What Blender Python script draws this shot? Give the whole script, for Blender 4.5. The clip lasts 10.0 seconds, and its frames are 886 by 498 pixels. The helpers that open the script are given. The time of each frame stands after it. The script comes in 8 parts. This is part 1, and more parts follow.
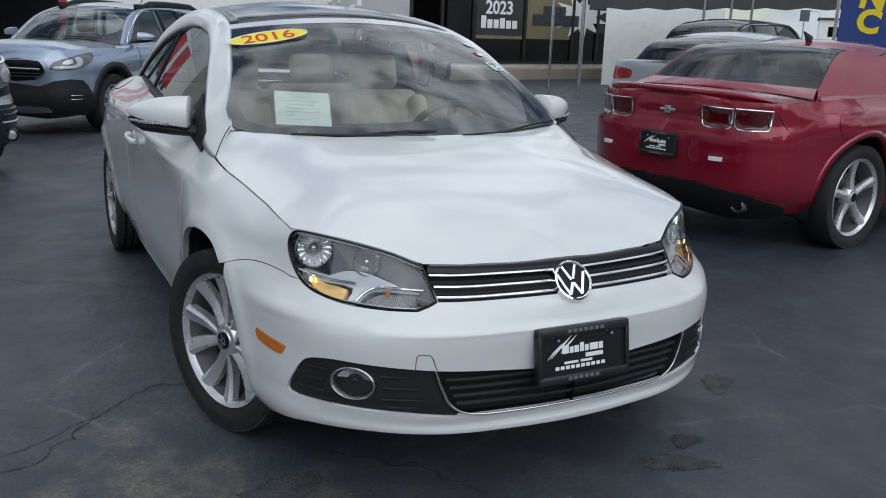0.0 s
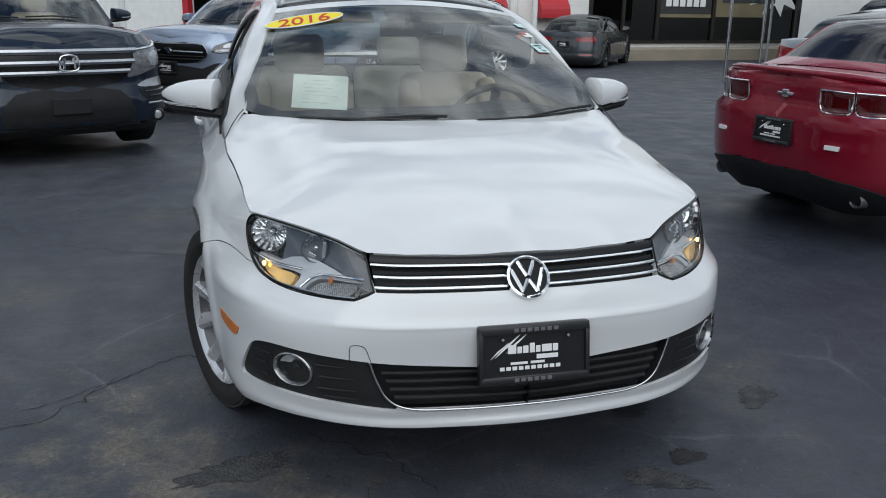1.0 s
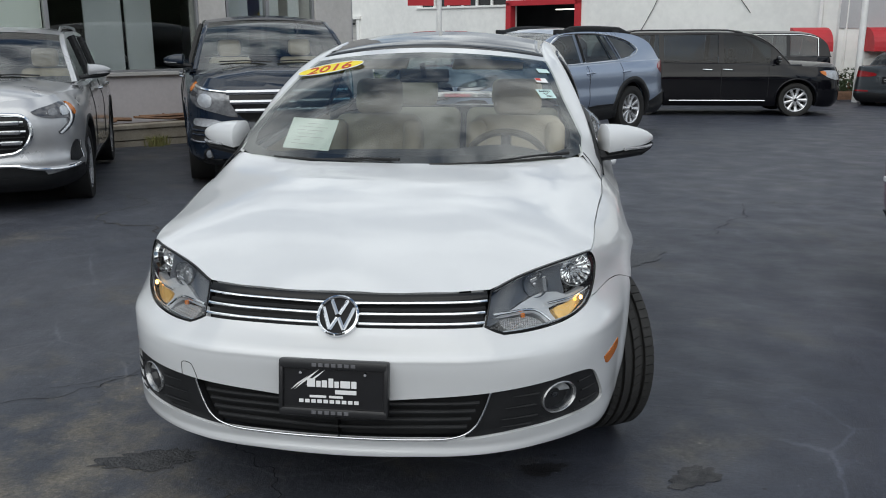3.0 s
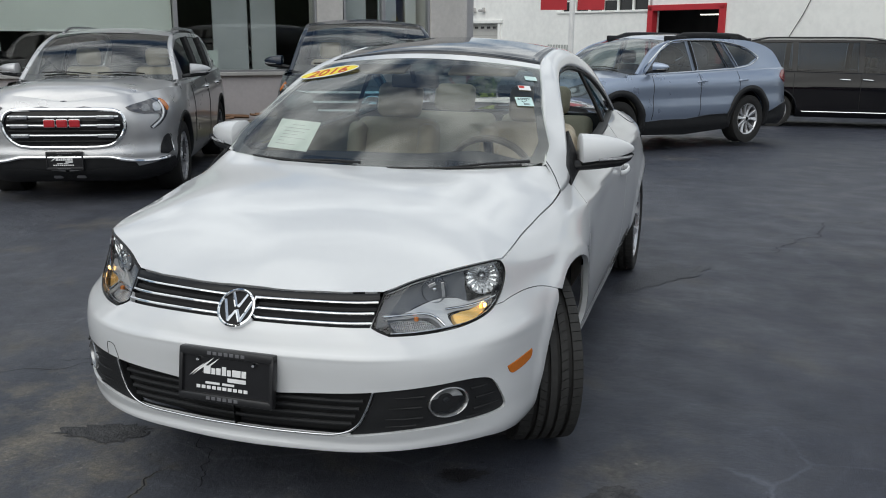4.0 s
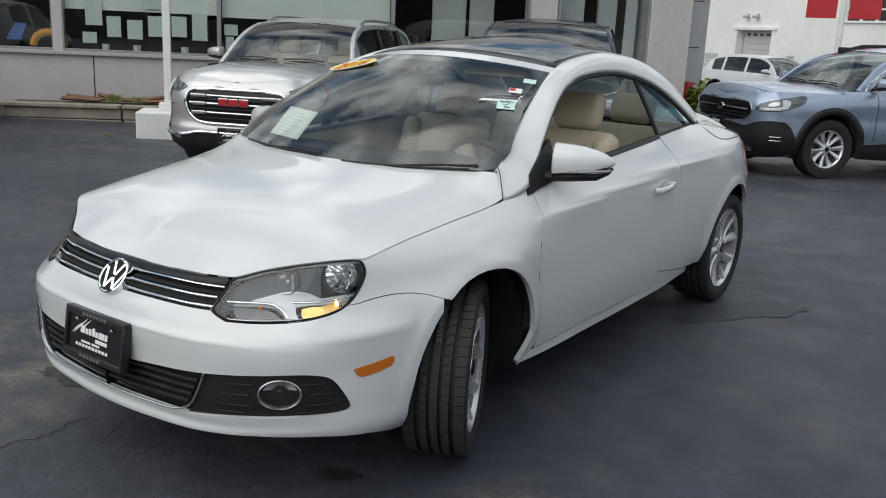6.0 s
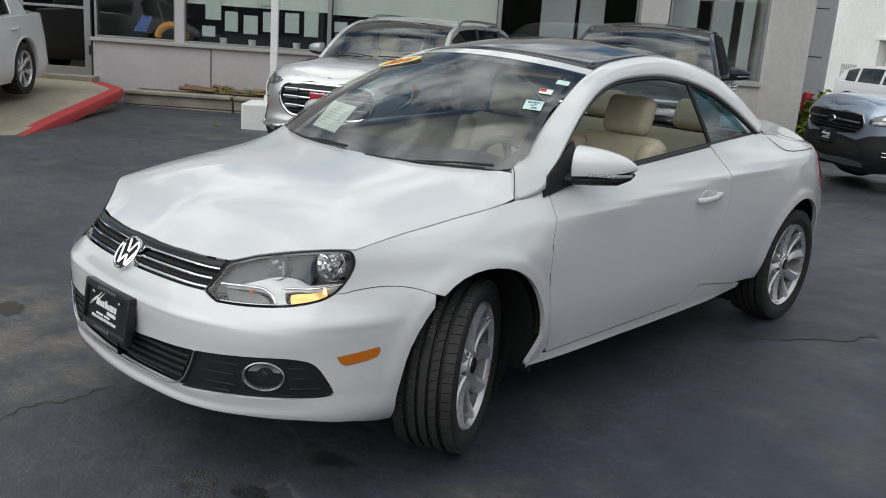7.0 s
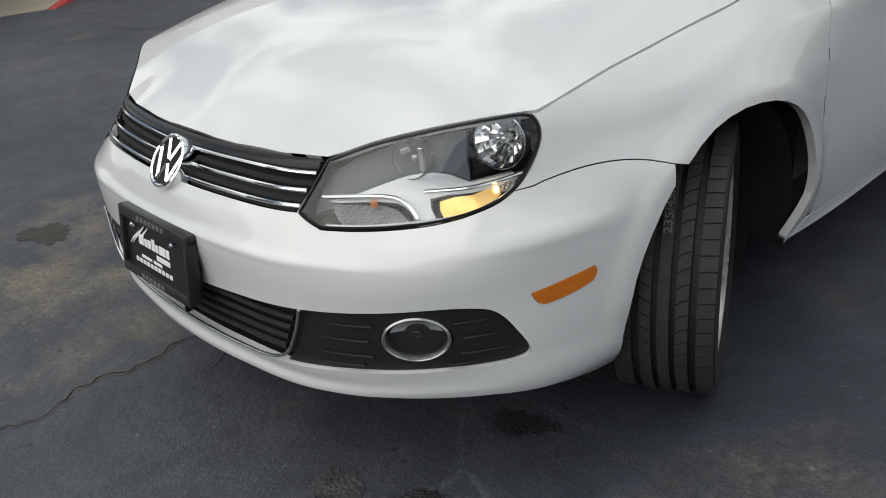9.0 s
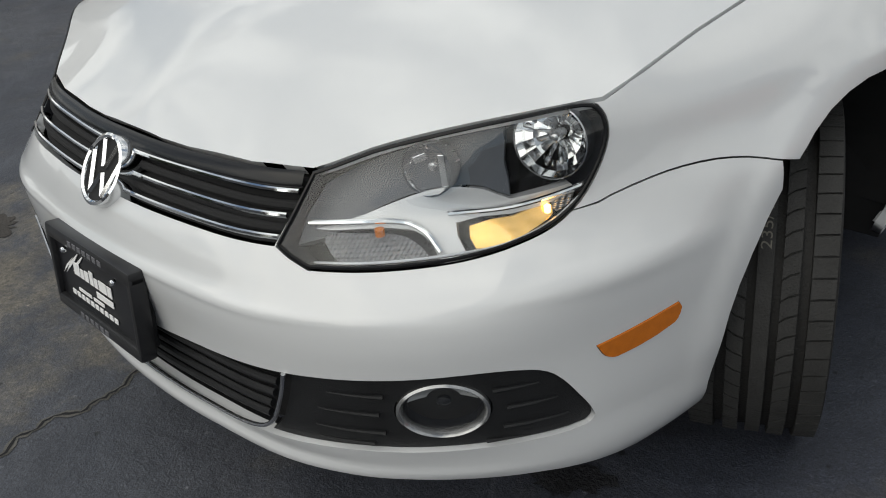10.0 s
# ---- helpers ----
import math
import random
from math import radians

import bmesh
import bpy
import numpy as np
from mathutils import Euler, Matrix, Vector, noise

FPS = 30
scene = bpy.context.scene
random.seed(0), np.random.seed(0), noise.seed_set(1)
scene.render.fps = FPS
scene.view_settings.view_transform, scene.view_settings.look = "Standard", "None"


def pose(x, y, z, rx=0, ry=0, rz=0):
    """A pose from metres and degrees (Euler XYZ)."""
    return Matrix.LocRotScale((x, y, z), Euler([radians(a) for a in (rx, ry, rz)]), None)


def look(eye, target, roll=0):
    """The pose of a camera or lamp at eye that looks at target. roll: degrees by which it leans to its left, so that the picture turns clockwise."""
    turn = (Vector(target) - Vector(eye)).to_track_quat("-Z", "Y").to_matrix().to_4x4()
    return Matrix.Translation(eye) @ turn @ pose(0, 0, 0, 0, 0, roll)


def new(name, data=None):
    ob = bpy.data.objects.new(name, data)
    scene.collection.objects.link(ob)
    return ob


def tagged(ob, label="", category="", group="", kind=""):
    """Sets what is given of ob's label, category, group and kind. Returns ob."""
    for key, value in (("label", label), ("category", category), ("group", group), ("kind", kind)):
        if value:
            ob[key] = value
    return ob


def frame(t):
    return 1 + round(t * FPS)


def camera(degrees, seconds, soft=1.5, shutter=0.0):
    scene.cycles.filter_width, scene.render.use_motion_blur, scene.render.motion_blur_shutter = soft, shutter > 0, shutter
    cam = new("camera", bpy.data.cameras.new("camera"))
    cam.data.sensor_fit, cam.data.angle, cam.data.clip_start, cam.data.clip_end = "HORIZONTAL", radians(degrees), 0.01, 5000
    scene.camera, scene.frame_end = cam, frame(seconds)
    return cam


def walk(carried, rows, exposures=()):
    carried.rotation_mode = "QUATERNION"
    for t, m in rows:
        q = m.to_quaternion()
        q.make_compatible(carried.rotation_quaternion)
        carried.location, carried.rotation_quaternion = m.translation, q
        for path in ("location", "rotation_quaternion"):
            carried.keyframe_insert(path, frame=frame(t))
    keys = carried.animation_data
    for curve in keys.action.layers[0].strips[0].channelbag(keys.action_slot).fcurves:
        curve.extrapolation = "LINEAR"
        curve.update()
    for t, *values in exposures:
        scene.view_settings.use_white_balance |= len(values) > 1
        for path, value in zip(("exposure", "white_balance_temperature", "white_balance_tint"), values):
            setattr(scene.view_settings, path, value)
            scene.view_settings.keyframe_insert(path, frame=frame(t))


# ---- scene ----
cam = camera(53.7, 10.0, soft=1.0)
PATH = [
    (0, (-1.443, -2.799, 1.358), (-0.546, -1.082, 0.862), 2.1),
    (0.5, (-1.132, -2.825, 1.35), (-0.427, -1.033, 0.809), 1.5),
    (1, (-0.795, -2.954, 1.377), (-0.304, -1.094, 0.829), 1.1),
    (1.5, (-0.445, -3.099, 1.424), (-0.171, -1.197, 0.867), 0.9),
    (2, (-0.107, -3.06, 1.416), (-0.019, -1.128, 0.907), 0.4),
    (2.5, (0.232, -3.101, 1.416), (0.155, -1.16, 0.94), -0.5),
    (2.7, (0.398, -3.145, 1.429), (0.257, -1.207, 0.952), -0.3),
    (3.8, (1.157, -3.033, 1.443), (0.592, -1.174, 0.969), -0.1),
    (4, (1.331, -3.016, 1.449), (0.741, -1.164, 0.977), 0.4),
    (4.5, (1.678, -2.875, 1.447), (0.926, -1.083, 0.972), 0.7),
    (5, (1.959, -2.719, 1.459), (1.043, -1.007, 0.979), 1.1),
    (5.2, (2.075, -2.663, 1.45), (1.121, -0.972, 0.97), 1.5),
    (6.5, (2.53, -2.26, 1.476), (1.295, -0.765, 0.986), 3.4),
    (7, (2.684, -2.166, 1.476), (1.356, -0.756, 0.977), 4.1),
    (7.5, (2.694, -2.111, 1.468), (1.341, -0.745, 0.918), 4.2),
    (8, (2.383, -1.993, 1.386), (1.028, -0.685, 0.713), 1.3),
    (8.5, (2.013, -1.855, 1.316), (0.659, -0.595, 0.554), -3.0),
    (9, (1.712, -1.59, 1.259), (0.356, -0.408, 0.384), -5.7),
    (9.5, (1.454, -1.411, 1.211), (0.111, -0.295, 0.234), -7.7),
    (10, (1.344, -1.326, 1.199), (0.045, -0.179, 0.2), -7.5),
]
walk(cam, [(t, look(eye, target, roll)) for t, eye, target, roll in PATH],
     exposures=[(0, -.17, 6200, 6), (2.5, -.08, 6450, 6), (4.5, -.06, 6650, 6), (7, .05, 6750, 6), (8.5, .10, 6950, 6), (9.3, .0, 6980, 6), (10, -.10, 7000, 6)])

# ---- sky and sun ----
SUN_ELEVATION, SUN_TURN = radians(40), radians(188)
world = bpy.data.worlds.new("world")
scene.world = world
world.use_nodes = True
wn, wl = world.node_tree.nodes, world.node_tree.links
sky = wn.new("ShaderNodeTexSky")
sky.sky_type, sky.sun_disc = "NISHITA", False
sky.sun_elevation, sky.sun_rotation = SUN_ELEVATION, SUN_TURN
sky.air_density, sky.dust_density = 1.0, 0.3
# broken cloud over all of the sky
sky_at = wn.new("ShaderNodeTexCoord")
sky_map = wn.new("ShaderNodeMapping")
sky_map.inputs["Scale"].default_value = (1.7, 1.7, 2.2)
wl.new(sky_at.outputs["Generated"], sky_map.inputs["Vector"])
cloud = wn.new("ShaderNodeTexNoise")
cloud.inputs["Scale"].default_value, cloud.inputs["Detail"].default_value = 2.1, 7.0
cloud.inputs["Roughness"].default_value, cloud.inputs["Distortion"].default_value = 0.55, 0.3
wl.new(sky_map.outputs[0], cloud.inputs["Vector"])
cover = wn.new("ShaderNodeValToRGB")
cover.color_ramp.elements[0].position, cover.color_ramp.elements[1].position = 0.38, 0.51
wl.new(cloud.outputs["Fac"], cover.inputs[0])
tone = wn.new("ShaderNodeTexNoise")
tone.inputs["Scale"].default_value, tone.inputs["Detail"].default_value = 3.4, 6.0
wl.new(sky_map.outputs[0], tone.inputs["Vector"])
cloud_tone = wn.new("ShaderNodeValToRGB")
cloud_tone.color_ramp.elements[0].position, cloud_tone.color_ramp.elements[0].color = 0.36, (4.6, 5.0, 5.8, 1)
cloud_tone.color_ramp.elements[1].position, cloud_tone.color_ramp.elements[1].color = 0.62, (13.4, 13.9, 14.6, 1)
wl.new(tone.outputs["Fac"], cloud_tone.inputs[0])
sky_mix = wn.new("ShaderNodeMix")
sky_mix.data_type = "RGBA"
wl.new(cover.outputs[0], sky_mix.inputs["Factor"])
wl.new(sky.outputs[0], sky_mix.inputs["A"])
wl.new(cloud_tone.outputs[0], sky_mix.inputs["B"])
# an overcast sky is brightest overhead
up = wn.new("ShaderNodeSeparateXYZ")
wl.new(sky_at.outputs["Generated"], up.inputs[0])
rise = wn.new("ShaderNodeMapRange")
rise.inputs["From Min"].default_value, rise.inputs["From Max"].default_value = 0.0, 1.0
rise.inputs["To Min"].default_value, rise.inputs["To Max"].default_value = 0.86, 1.36
wl.new(up.outputs["Z"], rise.inputs["Value"])
graded = wn.new("ShaderNodeVectorMath")
graded.operation = "SCALE"
wl.new(sky_mix.outputs["Result"], graded.inputs[0])
wl.new(rise.outputs[0], graded.inputs["Scale"])
wl.new(graded.outputs[0], wn["Background"].inputs[0])
wn["Background"].inputs[1].default_value = 0.086
sun = new("sun", bpy.data.lights.new("sun", "SUN"))
sun.data.energy, sun.data.angle, sun.data.color = 1.60, radians(78), (1.0, 0.96, 0.91)
sun.matrix_world = look((0, 0, 0), (-math.sin(SUN_TURN) * math.cos(SUN_ELEVATION), -math.cos(SUN_TURN) * math.cos(SUN_ELEVATION), -math.sin(SUN_ELEVATION)))

# ---- materials ----
def material(name, colour, rough=0.5, metal=0.0, vary=0.0, scale=8.0, bump=0.0, bump_scale=60.0, coat=0.0, second=None, spec=0.5, glow=0.0, rough_vary=0.0):
    """A surface: a base colour that drifts towards a second one at two scales, fine relief, and gloss that varies a little."""
    m = bpy.data.materials.new(name)
    m.use_nodes = True
    n, l = m.node_tree.nodes, m.node_tree.links
    b = n["Principled BSDF"]
    b.inputs["Base Color"].default_value = (*colour, 1)
    b.inputs["Roughness"].default_value, b.inputs["Metallic"].default_value = rough, metal
    b.inputs["Specular IOR Level"].default_value = spec
    b.inputs["Coat Weight"].default_value, b.inputs["Coat Roughness"].default_value = coat, 0.03
    if glow:
        b.inputs["Emission Color"].default_value, b.inputs["Emission Strength"].default_value = (*colour, 1), glow
    at = n.new("ShaderNodeTexCoord")
    if vary:
        big, small = n.new("ShaderNodeTexNoise"), n.new("ShaderNodeTexNoise")
        big.inputs["Scale"].default_value, big.inputs["Detail"].default_value = scale, 5
        small.inputs["Scale"].default_value, small.inputs["Detail"].default_value = scale * 14, 3
        add = n.new("ShaderNodeMath")
        add.operation = "MULTIPLY_ADD"
        add.inputs[1].default_value = 0.35
        half = n.new("ShaderNodeMath")
        half.operation = "MULTIPLY"
        half.inputs[1].default_value = 0.65
        ramp = n.new("ShaderNodeValToRGB")
        other = second or tuple(c * (1 - vary) for c in colour)
        ramp.color_ramp.elements[0].position, ramp.color_ramp.elements[0].color = 0.36, (*other, 1)
        ramp.color_ramp.elements[1].position, ramp.color_ramp.elements[1].color = 0.60, (*colour, 1)
        for k in (big, small):
            l.new(at.outputs["Object"], k.inputs["Vector"])
        l.new(big.outputs["Fac"], half.inputs[0])
        l.new(small.outputs["Fac"], add.inputs[0])
        l.new(half.outputs[0], add.inputs[2])
        l.new(add.outputs[0], ramp.inputs[0])
        l.new(ramp.outputs[0], b.inputs["Base Color"])
        if rough_vary:
            r = n.new("ShaderNodeMapRange")
            r.inputs["From Min"].default_value, r.inputs["From Max"].default_value = 0.35, 0.65
            r.inputs["To Min"].default_value, r.inputs["To Max"].default_value = rough - rough_vary, rough + rough_vary
            l.new(big.outputs["Fac"], r.inputs["Value"])
            l.new(r.outputs[0], b.inputs["Roughness"])
    if bump:
        g, k = n.new("ShaderNodeTexNoise"), n.new("ShaderNodeBump")
        g.inputs["Scale"].default_value, g.inputs["Detail"].default_value = bump_scale, 4
        k.inputs["Strength"].default_value, k.inputs["Distance"].default_value = bump, 0.01
        l.new(at.outputs["Object"], g.inputs["Vector"])
        l.new(g.outputs["Fac"], k.inputs["Height"])
        l.new(k.outputs[0], b.inputs["Normal"])
    return m


def pane_material(name, tint, ior=1.5):
    """Clear or tinted sheet glass: see-through, with a mirror gloss that grows at a slant."""
    m = bpy.data.materials.new(name)
    m.use_nodes = True
    n, l = m.node_tree.nodes, m.node_tree.links
    n.remove(n["Principled BSDF"])
    clear, gloss, mix, slant = (n.new("ShaderNode" + k) for k in ("BsdfTransparent", "BsdfGlossy", "MixShader", "LayerWeight"))
    clear.inputs[0].default_value = (*tint, 1)
    gloss.inputs["Roughness"].default_value = 0.01
    slant.inputs["Blend"].default_value = 0.5
    power, gain = n.new("ShaderNodeMath"), n.new("ShaderNodeMath")
    power.operation, power.inputs[1].default_value = "POWER", 5.0
    base = ((ior - 1) / (ior + 1)) ** 2
    gain.operation, gain.inputs[1].default_value, gain.inputs[2].default_value = "MULTIPLY_ADD", 1 - base, base
    l.new(slant.outputs["Facing"], power.inputs[0])
    l.new(power.outputs[0], gain.inputs[0])
    l.new(gain.outputs[0], mix.inputs[0])
    l.new(clear.outputs[0], mix.inputs[1])
    l.new(gloss.outputs[0], mix.inputs[2])
    l.new(mix.outputs[0], n["Material Output"].inputs["Surface"])
    return m


WHITE_PAINT = material("white_car_paint", (.645, .655, .665), .34, 0, .015, 2, coat=1.0)
WHITE_PAINT.node_tree.nodes["Principled BSDF"].inputs["Coat IOR"].default_value = 1.55
GLASS = pane_material("clear_glass", (.86, .88, .83), 2.29)
TINTED = pane_material("tinted_glass", (.30, .35, .35), 1.9)
DARK_GLASS = pane_material("dark_glass", (.06, .07, .07), 1.7)
LENS = pane_material("lens_glass", (.96, .97, .97), 1.65)
CHROME = material("chrome", (.82, .83, .84), .07, 1, .05, 20)
SATIN_CHROME = material("satin_chrome", (.55, .56, .58), .25, 1, .08, 30)
BLACK_GLOSS = material("gloss_black_plastic", (.008, .008, .009), .22, 0, .3, 20, spec=.3)
BLACK_PLASTIC = material("textured_black_plastic", (.016, .0165, .018), .5, 0, .3, 12, .25, 700, spec=.3)
DARK_VOID = material("dark_lining", (.010, .010, .011), .85, 0, .3, 8)
LAMP_DARK = material("lamp_housing", (.018, .019, .022), .16, 0, .1, 2)
LAMP_GREY = material("lamp_bezel", (.62, .63, .65), .25, .35, .1, 20)
AMBER = material("amber_plastic", (.62, .17, .012), .22, 0, .15, 60, .1, 300, coat=.5)
RUBBER = material("tyre_rubber", (.013, .0125, .012), .72, 0, .35, 18, .3, 260, second=(.009, .0085, .008))
# same rubber made paler than the carcass: shade in the grooves put into colour
TREAD = material("paler_tread_rubber", (.029, .0285, .028), .8, 0, .45, 25, .3, 260, second=(.019, .0188, .018))
ALLOY = material("silver_alloy", (.66, .665, .68), .28, .7, .08, 12, rough_vary=.05)
LAMP_MASK = material("smoked_satin_metal", (.085, .093, .110), .45, 0, .08, 3, spec=.35)
# darker copy of the alloy; on the rim flanges it stands for shade
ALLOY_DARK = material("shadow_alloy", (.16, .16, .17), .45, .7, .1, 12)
BRAKE = material("brake_disc", (.22, .20, .19), .45, .8, .3, 20)
LEATHER = material("beige_leather", (.52, .45, .34), .48, 0, .12, 9, .35, 120)
DASH_DARK = material("dark_dashboard", (.03, .03, .032), .65, 0, .2, 10, .3, 400)
DASH_BEIGE = material("beige_trim", (.46, .40, .31), .6, 0, .12, 10, .3, 300)
CARPET = material("carpet", (.09, .08, .065), .95, 0, .3, 30, .5, 200)
ROOF_GLASS = material("dark_roof_glass", (.008, .010, .014), .06, 0, .3, 4, coat=.6)
SEAL = material("rubber_seal", (.012, .012, .012), .6, 0, .2, 30)

# ---- builders ----
from mathutils.geometry import delaunay_2d_cdt


def mesh_object(name, verts, faces, mat, parent=None, label="", smooth=True, normals=None):
    me = bpy.data.meshes.new(name)
    me.from_pydata([tuple(map(float, v)) for v in verts], [], [tuple(map(int, f)) for f in faces])
    for m in (mat if isinstance(mat, (list, tuple)) else [mat]):
        me.materials.append(m)
    if smooth:
        me.polygons.foreach_set("use_smooth", [True] * len(me.polygons))
    me.update()
    if normals is not None:
        me.normals_split_custom_set_from_vertices([tuple(map(float, n)) for n in normals])
    ob = new(name, me)
    ob.parent = parent
    if label:
        ob["label"] = label
    return ob


def part(name, bm, mat, parent=None, label="", smooth=False, angle=None):
    """Links a bmesh as one mesh object under a thing or a part."""
    me = bpy.data.meshes.new(name)
    bm.to_mesh(me)
    bm.free()
    for m in (mat if isinstance(mat, (list, tuple)) else [mat]):
        me.materials.append(m)
    if smooth:
        me.polygons.foreach_set("use_smooth", [True] * len(me.polygons))
        me.set_sharp_from_angle(angle=radians(angle or 35))
    ob = new(name, me)
    ob.parent = parent
    if label:
        ob["label"] = label
    return ob


def thing(name, label, category, m=Matrix(), group="", kind=""):
    ob = new(name)
    ob.empty_display_size = 0.2
    ob.matrix_basis = m
    return tagged(ob, label, category, group, kind)


def add_box(bm, lo, hi, bevel=0.0, m=None, segments=2):
    """A box between two corners, with rounded edges, put into bm."""
    lo, hi = Vector(lo), Vector(hi)
    made = bmesh.ops.create_cube(bm, size=1, matrix=Matrix.LocRotScale((lo + hi) / 2, None, hi - lo))
    vs = made["verts"]
    if bevel:
        es = list({e for v in vs for e in v.link_edges})
        out = bmesh.ops.bevel(bm, geom=es, offset=bevel, segments=segments, affect="EDGES", profile=0.5, clamp_overlap=True)
        vs = list({v for f in out["faces"] for v in f.verts} | {v for v in vs if v.is_valid})
    if m is not None:
        bmesh.ops.transform(bm, matrix=m, verts=vs)
    return vs


def box(lo, hi, bevel=0.0, m=None, segments=2):
    bm = bmesh.new()
    add_box(bm, lo, hi, bevel, m, segments)
    return bm


def lathe(profile, steps=48, axis="x", start=0.0, turn=2 * math.pi):
    """Turns pairs of (along the axis, radius) round the x, y or z axis."""
    bm = bmesh.new()
    full = abs(turn - 2 * math.pi) < 1e-6
    rings = []
    for k in range(steps if full else steps + 1):
        a = start + turn * k / steps
        c, s = math.cos(a), math.sin(a)
        rings.append([bm.verts.new({"x": (u, r * c, r * s), "y": (r * c, u, r * s), "z": (r * c, r * s, u)}[axis]) for u, r in profile])
    for k in range(steps):
        p, q = rings[k], rings[(k + 1) % len(rings)]
        for i in range(len(profile) - 1):
            bm.faces.new((p[i], p[i + 1], q[i + 1], q[i]))
    bmesh.ops.remove_doubles(bm, verts=bm.verts, dist=1e-6)
    bmesh.ops.recalc_face_normals(bm, faces=bm.faces)
    return bm


def tube(points, radius, sides=8, closed=False, flat=None):
    """A round or flattened bar along points; radius may be one number or one for each point."""
    pts = [Vector(p) for p in points]
    n = len(pts)
    rad = radius if isinstance(radius, (list, tuple)) else [radius] * n
    bm = bmesh.new()
    rings, up = [], None
    for i, p in enumerate(pts):
        d = (pts[(i + 1) % n] - pts[i - 1]) if closed else pts[min(i + 1, n - 1)] - pts[max(i - 1, 0)]
        d.normalize()
        if up is None:
            up = Vector((0, 0, 1)) if abs(d.z) < 0.9 else Vector((0, 1, 0))
        side = d.cross(up).normalized()
        up = side.cross(d).normalized()
        a, b = (1, 1) if flat is None else flat
        rings.append([bm.verts.new(p + rad[i] * (a * math.cos(2 * math.pi * k / sides) * side + b * math.sin(2 * math.pi * k / sides) * up)) for k in range(sides)])
    for i in range(n if closed else n - 1):
        p, q = rings[i], rings[(i + 1) % n]
        for k in range(sides):
            bm.faces.new((p[k], p[(k + 1) % sides], q[(k + 1) % sides], q[k]))
    if not closed:
        bm.faces.new(rings[0][::-1])
        bm.faces.new(rings[-1])
    bmesh.ops.recalc_face_normals(bm, faces=bm.faces)
    return bm


def join(*bms):
    """Several bmeshes in one."""
    out = bmesh.new()
    for b in bms:
        me = bpy.data.meshes.new("join")
        b.to_mesh(me)
        b.free()
        out.from_mesh(me)
        bpy.data.meshes.remove(me)
    return out


def inside(poly, q):
    """Which of the points q lie inside the polygon."""
    poly, q = np.asarray(poly, float), np.asarray(q, float)
    hit = np.zeros(len(q), bool)
    for (x0, y0), (x1, y1) in zip(poly, np.roll(poly, -1, 0)):
        if y0 == y1:
            continue
        c = (y0 > q[:, 1]) != (y1 > q[:, 1])
        hit ^= c & (q[:, 0] < (x1 - x0) * (q[:, 1] - y0) / (y1 - y0) + x0)
    return hit


def inset(poly, g):
    """The polygon drawn in by g along its edges' normals."""
    p = np.asarray(poly, float)
    area = np.sum(p[:, 0] * np.roll(p[:, 1], -1) - np.roll(p[:, 0], -1) * p[:, 1])
    d = np.roll(p, -1, 0) - p
    d = d / np.maximum(np.linalg.norm(d, axis=1), 1e-9)[:, None]
    nrm = np.stack([-d[:, 1], d[:, 0]], 1) * (1 if area > 0 else -1)
    m = nrm + np.roll(nrm, 1, 0)
    m = m / np.maximum((m * np.roll(nrm, 1, 0)).sum(1), 0.35)[:, None]
    return p + g * m


def rounded(poly, steps=4, closed=True, keep=()):
    """The polygon with smooth curves through its points; corners named in keep stay sharp."""
    p = np.asarray(poly, float)
    n, out = len(p), []
    for i in range(n if closed else n - 1):
        a, b, c, d = p[i - 1] if (closed or i) else p[i], p[i], p[(i + 1) % n], p[(i + 2) % n] if (closed or i + 2 < n) else p[(i + 1) % n]
        if i in keep:
            a = b
        if (i + 1) % n in keep:
            d = c
        k = np.linalg.norm(c - b)
        m0 = (c - a) / max(np.linalg.norm(b - a) + k, 1e-9) * k if i not in keep else (c - b)
        m1 = (d - b) / max(np.linalg.norm(d - c) + k, 1e-9) * k if (i + 1) % n not in keep else (c - b)
        for t in np.arange(steps) / steps:
            out.append((2 * t**3 - 3 * t**2 + 1) * b + (t**3 - 2 * t**2 + t) * m0 + (3 * t**2 - 2 * t**3) * c + (t**3 - t**2) * m1)
    if not closed:
        out.append(p[-1])
    return np.array(out)


